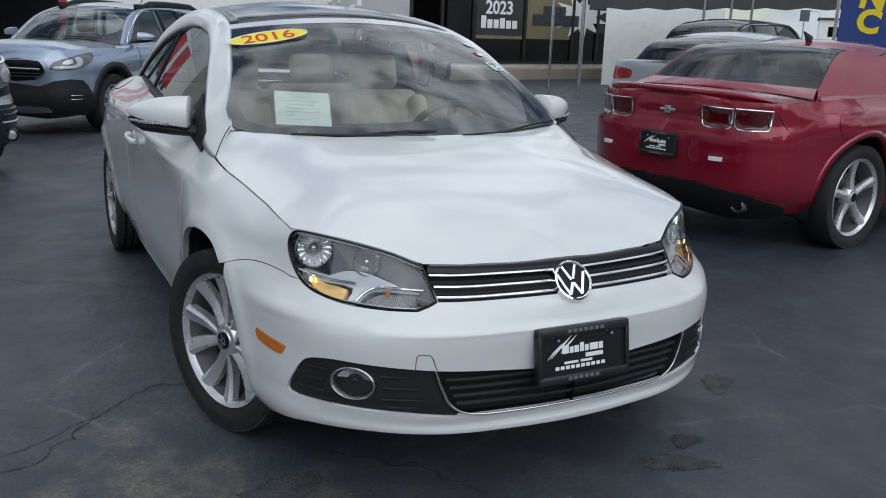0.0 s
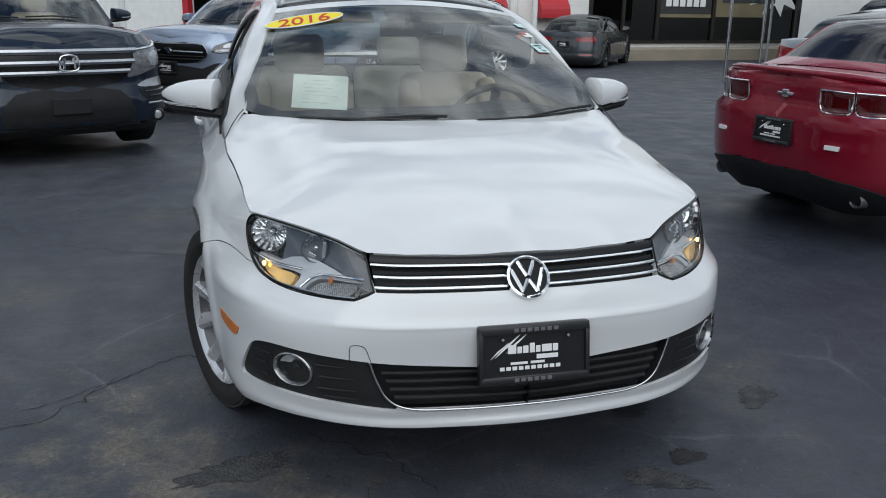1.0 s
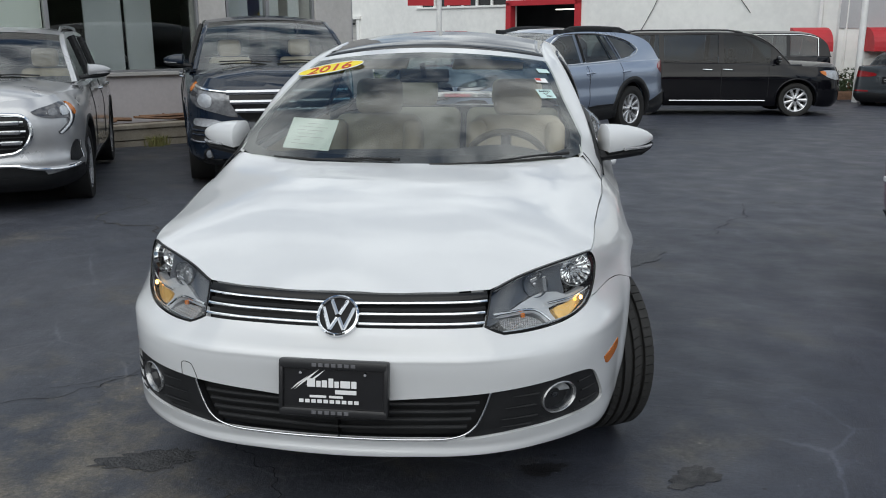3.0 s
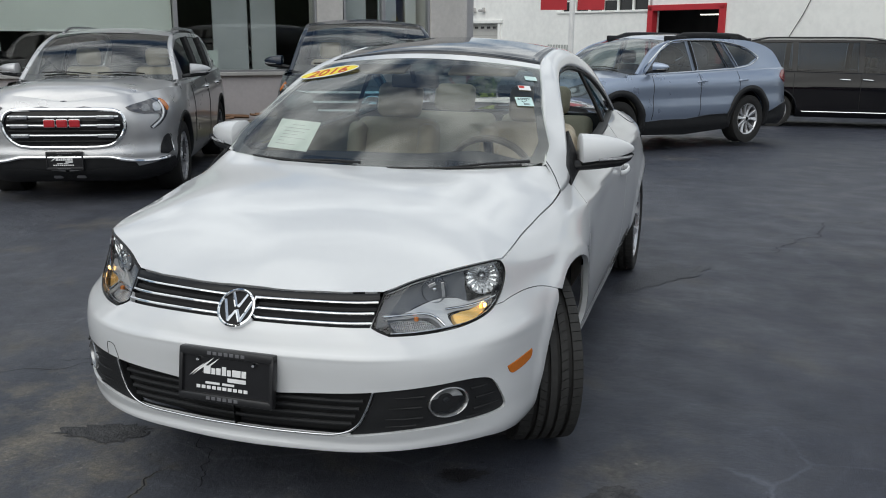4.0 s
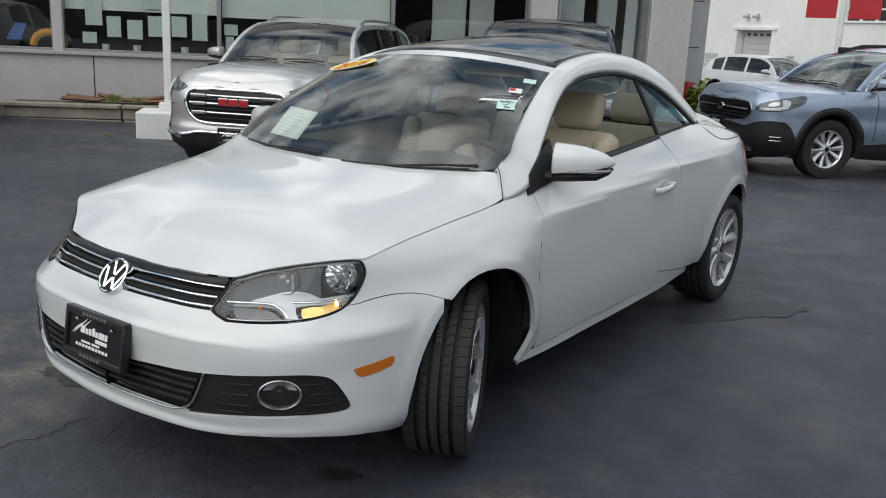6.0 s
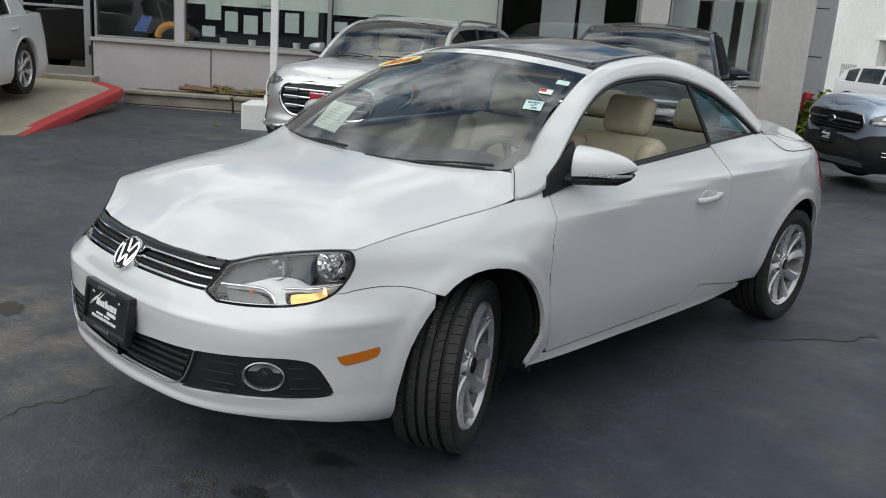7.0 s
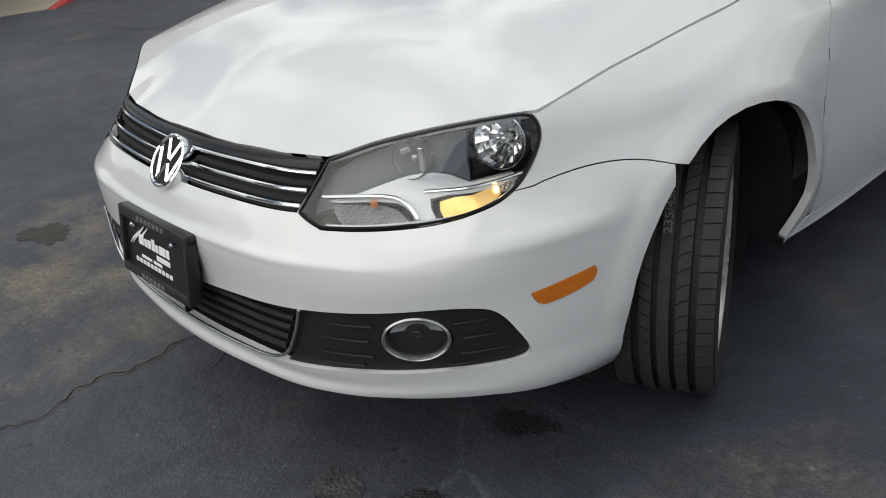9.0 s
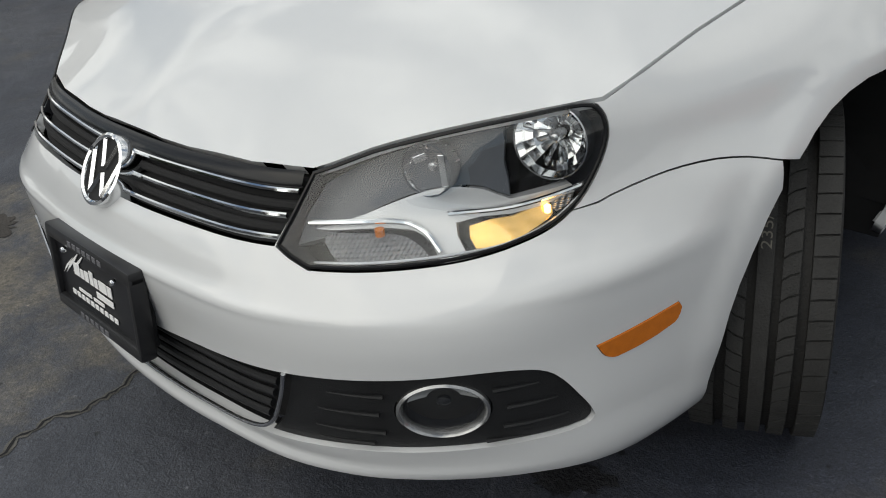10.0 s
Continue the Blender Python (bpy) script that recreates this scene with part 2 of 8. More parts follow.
def panel(name, poly, surf, step, mat, parent, label="", holes=(), gap=0.0, lift=0.0, depth=0.012, flip=False, side=1):
    """A sheet cut to an outline on a curved surface, with turned-in edges. surf maps outline places to space; side -1 mirrors it to the other flank."""
    poly = inset(poly, gap) if gap else np.asarray(poly, float)
    loops = [poly] + [np.asarray(h, float) for h in holes]
    pts, edges = [], []
    for lp in loops:
        k = len(pts)
        dense = []
        for p, q in zip(lp, np.roll(lp, -1, 0)):
            c = max(1, int(np.ceil(np.abs(q - p).max() / (np.min(step) * 1.2))))
            dense += [p + (q - p) * i / c for i in range(c)]
        pts += dense
        edges += [(k + i, k + (i + 1) % len(dense)) for i in range(len(dense))]
    border = np.array(pts)
    sx, sy = step if isinstance(step, (tuple, list)) else (step, step)
    lo, hi = poly.min(0), poly.max(0)
    gx, gy = np.meshgrid(np.arange(lo[0] + sx / 2, hi[0], sx), np.arange(lo[1] + sy / 2, hi[1], sy), indexing="ij")
    grid = np.stack([gx.ravel(), gy.ravel()], 1)
    grid = grid[inside(poly, grid)]
    for h in holes:
        grid = grid[~inside(h, grid)]
    if len(grid):
        far = np.min(np.linalg.norm((grid[:, None] - border[None]) / (sx, sy), axis=2), axis=1) > 0.45
        grid = grid[far]
    allp = [Vector(p) for p in border] + [Vector(p) for p in grid]
    vs, _, fs, *_ = delaunay_2d_cdt(allp, edges, [], 0, 1e-7)
    v2 = np.array([tuple(v) for v in vs])
    fs = np.array([f for f in fs if len(f) == 3])
    mid = v2[fs].mean(1)
    ok = inside(poly, mid)
    for h in holes:
        ok &= ~inside(h, mid)
    fs = fs[ok]
    P = surf(v2[:, 0], v2[:, 1])
    e = 1e-3
    du = surf(v2[:, 0] + e, v2[:, 1]) - surf(v2[:, 0] - e, v2[:, 1])
    dv = surf(v2[:, 0], v2[:, 1] + e) - surf(v2[:, 0], v2[:, 1] - e)
    N = np.cross(du, dv)
    N /= np.linalg.norm(N, axis=1)[:, None]
    if flip:
        N = -N
    P = P + N * lift
    # wind the faces with the surface normal
    fn = np.cross(P[fs[:, 1]] - P[fs[:, 0]], P[fs[:, 2]] - P[fs[:, 0]])
    turn = (fn * N[fs[:, 0]]).sum(1) < 0
    fs[turn] = fs[turn][:, ::-1]
    verts, normals, faces = list(P), list(N), [tuple(f) for f in fs]
    if depth:
        count = {}
        for f in faces:
            for a, b in ((f[0], f[1]), (f[1], f[2]), (f[2], f[0])):
                count[(a, b)] = count.get((a, b), 0) + 1
        rim = [(a, b) for a, b in count if (b, a) not in count]
        made = {}

        def twin(i, kind):
            if (i, kind) not in made:
                made[(i, kind)] = len(verts)
                verts.append(P[i] - N[i] * (depth if kind else 0))
                normals.append(N[i])
            return made[(i, kind)]
        for a, b in rim:
            out = np.cross(P[b] - P[a], N[a])
            out = out / max(np.linalg.norm(out), 1e-9)
            a0, b0, a1, b1 = twin(a, 0), twin(b, 0), twin(a, 1), twin(b, 1)
            for i in (a0, b0, a1, b1):
                normals[i] = out
            faces.append((b0, a0, a1, b1))
    verts, normals = np.array(verts), np.array(normals)
    if side < 0:
        verts, normals = verts * (-1, 1, 1), normals * (-1, 1, 1)
        faces = [f[::-1] for f in faces]
    return mesh_object(name, verts, faces, mat, parent, label, True, normals)


def strip(name, rows, mat, parent, label="", side=1, thickness=0.0):
    """A smooth sheet through rows of points, all rows of one length."""
    R = np.array(rows, float)
    n, m = R.shape[:2]
    if side < 0:
        R = R * (-1, 1, 1)
    faces = [(i * m + j, i * m + j + 1, (i + 1) * m + j + 1, (i + 1) * m + j) for i in range(n - 1) for j in range(m - 1)]
    if side < 0:
        faces = [f[::-1] for f in faces]
    ob = mesh_object(name, R.reshape(-1, 3), faces, mat, parent, label)
    if thickness:
        mod = ob.modifiers.new("thickness", "SOLIDIFY")
        mod.thickness, mod.offset = thickness, -1
    return ob


def mirrored(bm, side):
    if side < 0:
        bmesh.ops.scale(bm, vec=(-1, 1, 1), verts=bm.verts)
        bmesh.ops.reverse_faces(bm, faces=bm.faces)
    return bm
# ---- smooth curves and the convertible's skin ----
def curve(pts):
    """A smooth function through pairs of (position, value), with gentle slopes and straight ends."""
    p = np.array(pts, float)
    xs, vs = p[:, 0], p[:, 1:]
    h = np.diff(xs)[:, None]
    s = np.diff(vs, axis=0) / h
    m = np.empty_like(vs)
    m[0], m[-1] = s[0], s[-1]
    m[1:-1] = (s[:-1] * h[1:] + s[1:] * h[:-1]) / (h[1:] + h[:-1])

    def f(q):
        q = np.asarray(q, float)
        i = np.clip(np.searchsorted(xs, q) - 1, 0, len(xs) - 2)
        d = (xs[i + 1] - xs[i])
        t = (q - xs[i]) / d
        tt = np.clip(t, 0, 1)
        a, b, c, e = 2 * tt**3 - 3 * tt**2 + 1, tt**3 - 2 * tt**2 + tt, -2 * tt**3 + 3 * tt**2, tt**3 - tt**2
        out = a[..., None] * vs[i] + (b * d)[..., None] * m[i] + c[..., None] * vs[i + 1] + (e * d)[..., None] * m[i + 1]
        over = (t - tt) * d
        out = out + over[..., None] * np.where((t < 0)[..., None], m[0], m[-1])
        return out[..., 0] if vs.shape[1] == 1 else out
    return f


def through_points(pts):
    """A smooth curve in space by its running length; returns it, its length and the lengths at the points."""
    p = np.array(pts, float)
    a = np.concatenate([[0], np.cumsum(np.linalg.norm(np.diff(p, axis=0), axis=1))])
    return curve([(u, *q) for u, q in zip(a, p)]), a[-1], a


# half plan of the body at bumper height, from the nose to the tail; the car faces -y
PLAN = [(-.2, -.884), (0, -.892), (.2, -.884), (.42, -.852), (.55, -.795), (.64, -.725), (.71, -.64), (.757, -.555), (.805, -.42), (.838, -.28),
        (.858, -.1), (.866, .1), (.862, .5), (.860, 1.0), (.860, 1.6), (.861, 2.1), (.862, 2.58), (.833, 2.86), (.755, 3.14), (.65, 3.32),
        (.47, 3.41), (.25, 3.445), (0, 3.455), (-.25, 3.445)]
plan_xy, _, plan_len = through_points(PLAN)
plan_len = plan_len - plan_len[1]
A0 = float(np.linalg.norm(np.subtract(PLAN[1], PLAN[0])))
# how far the skin stands out from that plan, by height, at places along it
SECTIONS = [
    (0, [(.2, -.085), (.235, -.030), (.252, -.008), (.268, -.004), (.285, -.010), (.305, -.006), (.38, -.004), (.47, 0), (.544, .006), (.554, .005), (.562, -.002), (.59, -.014), (.615, -.025), (.66, -.066), (.7, -.1), (.742, -.137), (.8, -.19)]),
    (.42, [(.2, -.085), (.235, -.040), (.254, -.018), (.27, -.012), (.288, -.014), (.31, -.008), (.45, 0), (.545, .003), (.556, .002), (.564, -.005), (.6, -.029), (.634, -.052), (.68, -.09), (.722, -.125), (.78, -.18)]),
    (.64, [(.2, -.075), (.235, -.042), (.26, -.020), (.276, -.013), (.295, -.012), (.35, -.002), (.46, 0), (.52, .001), (.545, -.003), (.565, -.012), (.583, -.027), (.6, -.045), (.65, -.090), (.7, -.111), (.76, -.138), (.8, -.165)]),
    (.757, [(.2, -.05), (.25, -.012), (.35, 0), (.47, 0), (.545, .002), (.572, .001), (.584, -.005), (.602, -.020), (.628, -.039), (.657, -.053), (.72, -.068), (.77, -.080), (.82, -.105)]),
    (.838, [(.2, -.07), (.25, -.035), (.33, -.015), (.47, 0), (.56, 0), (.634, -.01), (.7, -.04), (.76, -.063), (.8, -.096), (.82, -.117), (.86, -.175)]),
    (.866, [(.2, -.09), (.35, -.02), (.55, 0), (.65, .008), (.7, .005), (.76, -.018), (.82, -.055), (.87, -.107), (.92, -.165)]),
    (.868, [(.2, -.085), (.225, -.05), (.26, -.042), (.31, -.03), (.45, -.008), (.55, -.003), (.65, -.003), (.74, -.008), (.804, -.014), (.817, -.017), (.830, -.030), (.87, -.066), (.92, -.108), (.97, -.145)]),
    (.873, [(.2, -.085), (.225, -.05), (.26, -.042), (.31, -.03), (.45, -.008), (.55, -.006), (.65, -.006), (.76, -.011), (.829, -.017), (.843, -.020), (.856, -.032), (.89, -.057), (.93, -.083), (.96, -.1), (1.02, -.12)]),
    (.8731, [(.2, -.085), (.225, -.05), (.26, -.042), (.31, -.03), (.45, -.008), (.55, -.004), (.65, -.005), (.80, -.013), (.862, -.020), (.876, -.023), (.889, -.035), (.92, -.059), (.96, -.085), (1.0, -.108), (1.04, -.127)]),
    (.872, [(.2, -.09), (.35, -.02), (.5, 0), (.65, .008), (.75, .0), (.84, -.018), (.898, -.036), (.912, -.043), (.926, -.057), (.96, -.094), (1.0, -.148), (1.05, -.21)]),
    (.72, [(.22, -.05), (.3, -.01), (.5, 0), (.6, 0), (.7, -.02), (.8, -.05), (.9, -.09), (.97, -.14), (1.02, -.19)]),
    (0, [(.22, -.06), (.3, 0), (.5, 0), (.6, 0), (.66, -.03), (.8, -.06), (.95, -.08), (1.0, -.12)]),
]
SECTION_AT = [1, 3, 5, 7, 9, 11, 12, 13, 14, 16, 19, 22]
section_fn = [curve(rows) for _, rows in SECTIONS]
section_len = plan_len[SECTION_AT]
A_TAIL = float(plan_len[22])


def skin(a, z):
    """A point of the left flank, a metres along the half plan from the nose, at height z."""
    a, z = np.broadcast_arrays(np.asarray(a, float), np.asarray(z, float))
    b = np.abs(a)
    p = plan_xy(b + A0)
    e = plan_xy(b + A0 + 1e-3) - plan_xy(b + A0 - 1e-3)
    n = np.stack([e[..., 1], -e[..., 0]], -1) / np.linalg.norm(e, axis=-1)[..., None]
    d = np.stack([f(z) for f in section_fn])
    m = np.zeros_like(d)
    L = section_len.reshape((-1,) + (1,) * b.ndim)
    s = np.diff(d, axis=0) / np.diff(L, axis=0)
    h = np.diff(L, axis=0)
    m[1:-1] = (s[:-1] * h[1:] + s[1:] * h[:-1]) / (h[1:] + h[:-1])
    i = np.clip(np.searchsorted(section_len, b) - 1, 0, len(section_len) - 2)
    w = section_len[i + 1] - section_len[i]
    t = np.clip((b - section_len[i]) / w, 0, 1)
    take = lambda arr, k: np.take_along_axis(arr, k[None], 0)[0]
    off = ((2 * t**3 - 3 * t**2 + 1) * take(d, i) + (t**3 - 2 * t**2 + t) * w * take(m, i)
           + (-2 * t**3 + 3 * t**2) * take(d, i + 1) + (t**3 - t**2) * w * take(m, i + 1))
    # pressed flares round the wheel openings
    for centre, high, r in ((1.456, .335, .356), (float(plan_len[16]), .318, .372)):
        d = np.hypot((b - centre) / .985, z - high) - r
        off = off + .009 / (1 + np.exp(np.clip((d - .045) / .009, -40, 40))) * np.clip((z - .26) / .12, 0, 1)
    x = p[..., 0] + n[..., 0] * off
    return np.stack([np.where(a < 0, -x, x), p[..., 1] + n[..., 1] * off, z], -1)


hood_mid = curve([(-.82, .680), (-.782, .715), (-.74, .750), (-.67, .792), (-.55, .842), (-.42, .880), (-.29, .909), (-.15, .933), (0, .951), (.08, .960), (.3, .992)])

# ---- the white convertible ----
car = thing("convertible", "white two-door hardtop convertible with dark glass roof and turned wheels", "car")
HEADLAMP = rounded([(.467, .718), (.58, .744), (.70, .763), (.81, .780), (.895, .787), (.940, .783), (.954, .765), (.953, .737), (.929, .697), (.897, .664),
                    (.855, .640), (.80, .625), (.74, .615), (.68, .610), (.59, .608), (.485, .610), (.452, .622), (.427, .634)], 3, keep=(0, 15, 17))
MARKER = rounded([(.885, .470), (1.022, .490), (1.028, .478), (1.016, .457), (.918, .440), (.898, .448)], 3, keep=(0, 1))
OPEN_TOP = [(.112, .432), (.256, .443), (.374, .452), (.436, .456), (.536, .463), (.62, .467), (.717, .469), (.79, .460), (.823, .443), (.855, .400), (.88, .352)]
OPEN_LOW = [(.868, .338), (.79, .334), (.70, .333), (.62, .331), (.54, .329), (.455, .322), (.337, .311), (.2, .309)]
HALF_OPEN = rounded([(0, .430)] + OPEN_TOP + OPEN_LOW + [(0, .309)], 3, keep=(0, 20))
CHROME_LINE = rounded([(.436, .456), (.424, .42), (.411, .390), (.393, .358), (.362, .333), (.31, .319), (.22, .315), (.1, .314), (0, .314)], 4, closed=False)
SEAM_NOSE = [(0, .714), (.1, .713), (.18, .713), (.33, .716), (.467, .718)]
SEAM_WING = [(.958, .783), (1.01, .795), (1.08, .806), (1.17, .818), (1.28, .831), (1.40, .848), (1.53, .865), (1.64, .879), (1.71, .887)]
BUMPER_SEAM = [tuple(q) for q in rounded([(.905, .652), (.945, .663), (1.01, .671), (1.06, .672), (1.116, .667), (1.17, .655), (1.222, .637)], 2, closed=False)]
DOOR_FRONT = [(1.876, .915), (1.868, .89), (1.845, .83), (1.805, .74), (1.797, .62), (1.826, .44), (1.868, .31), (1.872, .285)]
DOOR_REAR = [(3.115, 1.012), (3.19, .90), (3.185, .76), (3.12, .60), (3.06, .44), (3.01, .36), (2.95, .315), (2.88, .295)]
seam = np.array([skin(a, z) for a, z in SEAM_NOSE] + [skin(*q) for q in HEADLAMP[1:13]] + [skin(a, z) for a, z in SEAM_WING])
seam[:, 1] = np.maximum.accumulate(seam[:, 1])


# bonnet: a thin sheet bent smoothly over its seams, its middle line and the screen's foot
COWL = [(.748, .245), (.692, .288), (.62, .238), (.5, .182), (.35, .125), (.18, .088), (0, .075)]
COWL_Z = (.915, .972, .968, .964, .960, .957, .956)
bonnet_half = curve([(-.82, .30), (-.76, .42)] + [(q[1], q[0]) for q in seam[9::3]] + [(.32, .772)])
knots = [tuple(q) for q in seam] + [(x, y, z) for (x, y), z in zip(COWL, COWL_Z)]
knots += [(0, y, float(hood_mid(y))) for y in np.linspace(-.74, .02, 9)]
bonnet_edge = curve([(-.82, .68)] + [(q[1], q[2]) for q in seam[9::3]] + [(.32, .900)])
for y in np.linspace(-.58, -.02, 5):
    h, m = float(bonnet_half(y)), float(hood_mid(y))
    for f, drop in ((.45, .08), (.72, .27), (.89, .58)):
        knots.append((h * f, float(y), m - drop * (m - float(bonnet_edge(y)))))
knots = np.array(knots + [(-x, y, z) for x, y, z in knots if x > .01])


def plate_bend(d2):
    return d2 * np.log(d2 + 1e-9) * .5


def bend_sheet(k, loose):
    """Weights of a thin plate that passes close to the knots."""
    n = len(k)
    d2 = ((k[:, None, :2] - k[None, :, :2]) ** 2).sum(-1)
    a = np.zeros((n + 3, n + 3))
    a[:n, :n] = plate_bend(d2) + np.diag(loose)
    a[:n, n], a[:n, n + 1:] = 1, k[:, :2]
    a[n:, :n] = a[:n, n:].T
    return np.linalg.solve(a, np.concatenate([k[:, 2], np.zeros(3)]))


sheet_weights = bend_sheet(knots, np.where((np.abs(knots[:, 0]) < bonnet_half(knots[:, 1]) * .9) & (knots[:, 1] < .1) & (knots[:, 1] > -.70), 2e-1, 2e-3))


def hood(x, y):
    """A point of the bonnet over the plan place (x, y)."""
    x, y = np.broadcast_arrays(np.asarray(x, float), np.asarray(y, float))
    d2 = (x[..., None] - knots[:, 0]) ** 2 + (y[..., None] - knots[:, 1]) ** 2
    z = plate_bend(d2) @ sheet_weights[:-3] + sheet_weights[-3] + sheet_weights[-2] * x + sheet_weights[-1] * y
    return np.stack([x, y, z], -1)


A_FRONT, A_REAR = 1.452, float(plan_len[16])


def arch(a0, z0, r, start, end, n=18):
    return [(a0 + r * math.cos(t) * 0.985, z0 + r * math.sin(t)) for t in np.linspace(radians(start), radians(end), n)]


ARCH_F = [(1.112, .206), (1.100, .30)] + arch(A_FRONT + .004, .335, .356, 173, 5, 22) + [(1.776, .235)]
ARCH_R = arch(A_REAR, .318, .372, 192, -12, 26)

# bumper, cut in two halves by the middle of the car only in its outline
LOW_EDGE = [(1.05, .214), (.95, .240), (.8, .260), (.6, .266), (.45, .263), (.3, .259), (0, .256)]
bumper_left = ([(0, .634), (.2, .634), (.36, .634), (.427, .634)] + [tuple(p) for p in HEADLAMP[::-1][:26]][1:]
               + BUMPER_SEAM[1:] + [p for p in ARCH_F[::-1] if p[0] < 1.225 and p[1] < .637] + LOW_EDGE[:-1])
bumper_outline = np.array(bumper_left[1:] + [(0, .256)] + [(-a, z) for a, z in bumper_left[:0:-1]] + [(0, .634)])
open_outline = np.concatenate([HALF_OPEN[1:], (HALF_OPEN * (-1, 1))[:0:-1][1:]])
MARKER_HOLES = [MARKER, MARKER * (-1, 1)]
bumper = panel("front_bumper", inset(bumper_outline, .0009), skin, (.022, .008), WHITE_PAINT, car, holes=[open_outline] + MARKER_HOLES, flip=False, depth=.018)

for side in (1, -1):
    wing = ([tuple(p) for p in HEADLAMP[15:29]] + BUMPER_SEAM[1:] + [p for p in ARCH_F[::1] if p[0] > 1.225 or p[1] > .637]
            + [(1.80, .245)] + DOOR_FRONT[::-1][1:] + [(1.81, .905), (1.75, .893)] + SEAM_WING[::-1])
    panel("fender", wing, skin, (.025, .018), WHITE_PAINT, car, gap=.0016, side=side, depth=.02)
    # dark rubber under the gaps round bonnet, fender and door
    for line, sink, wide in ((SEAM_WING, .010, .004), (BUMPER_SEAM, .010, .004), (DOOR_FRONT, .010, .005), (DOOR_REAR, .010, .005), ([(1.872, .2835), (2.1, .286), (2.5, .288), (2.88, .2925)], .010, .005)):
        q = rounded(line, 3, closed=False)
        part("gap_seal", mirrored(tube(skin(q[:, 0], q[:, 1]) - (sink, 0, .002), wide, 6), side), SEAL, car, "", True)
    # door with its upper edge along the waistline
    waist = [(1.876, .918), (2.1, .932), (2.4, .953), (2.75, .980), (3.115, 1.004)]
    door_outline = DOOR_FRONT[1:] + [(2.1, .288), (2.5, .290)] + DOOR_REAR[::-1][:-1] + waist[::-1][:-1]
    door = panel("door", door_outline, skin, (.05, .010), WHITE_PAINT, car, gap=.0026, side=side, depth=.03)
    # sill under the door
    sill = [(1.80, .245), (1.872, .281), (2.1, .284), (2.5, .286), (2.88, .291), (2.95, .311), (3.01, .356), (3.06, .36), (3.40, .305), (3.50, .29), (3.49, .268), (3.2, .25), (2.6, .243), (2.0, .244)]
    panel("sill", sill, skin, (.05, .015), WHITE_PAINT, car, gap=.001, side=side, depth=.03)
    # rear quarter
    deck = [(3.115, 1.006), (3.3, 1.022), (3.5, 1.034), (3.7, 1.035), (3.9, 1.020), (4.1, .985), (4.3, .95), (4.5, .930), (4.64, .925)]
    quarter = [p for p in DOOR_REAR[:6]] + [(3.06, .362), (3.40, .308)] + ARCH_R[1:-1] + [(4.30, .24), (4.5, .235), (A_TAIL, .24), (A_TAIL, .93), (5.0, .93), (4.75, .925)] + deck[::-1][:-1]
    panel("quarter_panel", quarter, skin, (.05, .011), WHITE_PAINT, car, gap=.0024, side=side, depth=.02)
    # shut line of the boot lid over the flank, and the joint at the pillar's foot
    by = np.array([2.385, 2.44, 2.54, 2.68, 2.82, 2.95])
    bz = np.array([.966, .948, .941, .937, .934, .930])
    line = np.concatenate([[(.664, 2.37, 1.040), (.702, 2.345, 1.018)], skin(by - 2.578 + A_REAR, bz)])
    part("boot_gap", mirrored(tube(line, .0032, 6), side), SEAL, car, "", True)
    # dark lining of the wheel wells
    for a0, y0 in ((A_FRONT, 0.0), (A_REAR, 2.578)):
        bm = join(lathe([(.80, .366), (.60, .39), (.50, .30), (.50, .0)], 40, "x", -.12, math.pi + .24), lathe([(.70, .370), (.50, .38), (.49, .0)], 40, "x", -.62, math.pi + 1.24))
        bmesh.ops.translate(bm, vec=(0, y0, .330), verts=bm.verts)
        part("wheel_well", mirrored(bm, side), DARK_VOID, car)
        part("splash_wall", mirrored(box((.30, y0 + .372, .20), (.79, y0 + .386, .80), .004), side), DARK_VOID, car)
    # side marker
    panel("side_marker", inset(MARKER, .001), skin, .01, AMBER, car, "amber side marker lamp", lift=.002, depth=.02, side=side)

# bonnet
half = list(seam)
half = [(float(p[0]), float(p[1])) for p in half]
cowl = COWL
bonnet_outline = np.array(half + cowl + [(-x, y) for x, y in (half[1:] + cowl[:-1])[::-1]])
panel("bonnet", bonnet_outline, hood, .03, WHITE_PAINT, car, gap=.0026, depth=.018)
# corner pieces between bonnet, fender and windscreen pillar are part of the pillars below

# dark inner tub so that the gaps between panels read dark
tub_a = np.linspace(-1.05, 1.05, 44)
rows = []
for z in (.24, .35, .47, .58, .66, .70):
    p = skin(tub_a, np.full_like(tub_a, z))
    inward = np.stack([-p[:, 0] * .16, np.full(len(p), .13), np.zeros(len(p))], 1)
    rows.append(p + inward)
strip("inner_shell", rows, DARK_VOID, car)

# ---- grille between the lamps ----
def nose_bar(name, a0, a1, z0, z1, lift, mat, parent, thick=.006, label="", n=24):
    """A horizontal bar that follows the nose between two places along the plan."""
    a = np.linspace(a0, a1, n)
    zm = z0 + (z1 - z0) * np.abs(a) / max(abs(a0), abs(a1))
    p = skin(a, zm)
    e = skin(a, zm + .004) - skin(a, zm - .004)
    d = skin(a + .002, zm) - skin(a - .002, zm)
    nrm = np.cross(d, e)
    nrm /= np.linalg.norm(nrm, axis=1)[:, None]
    q = p + nrm * lift
    return part(name, tube(q, thick, 8, flat=(.9, 1.0)), mat, parent, label, True)


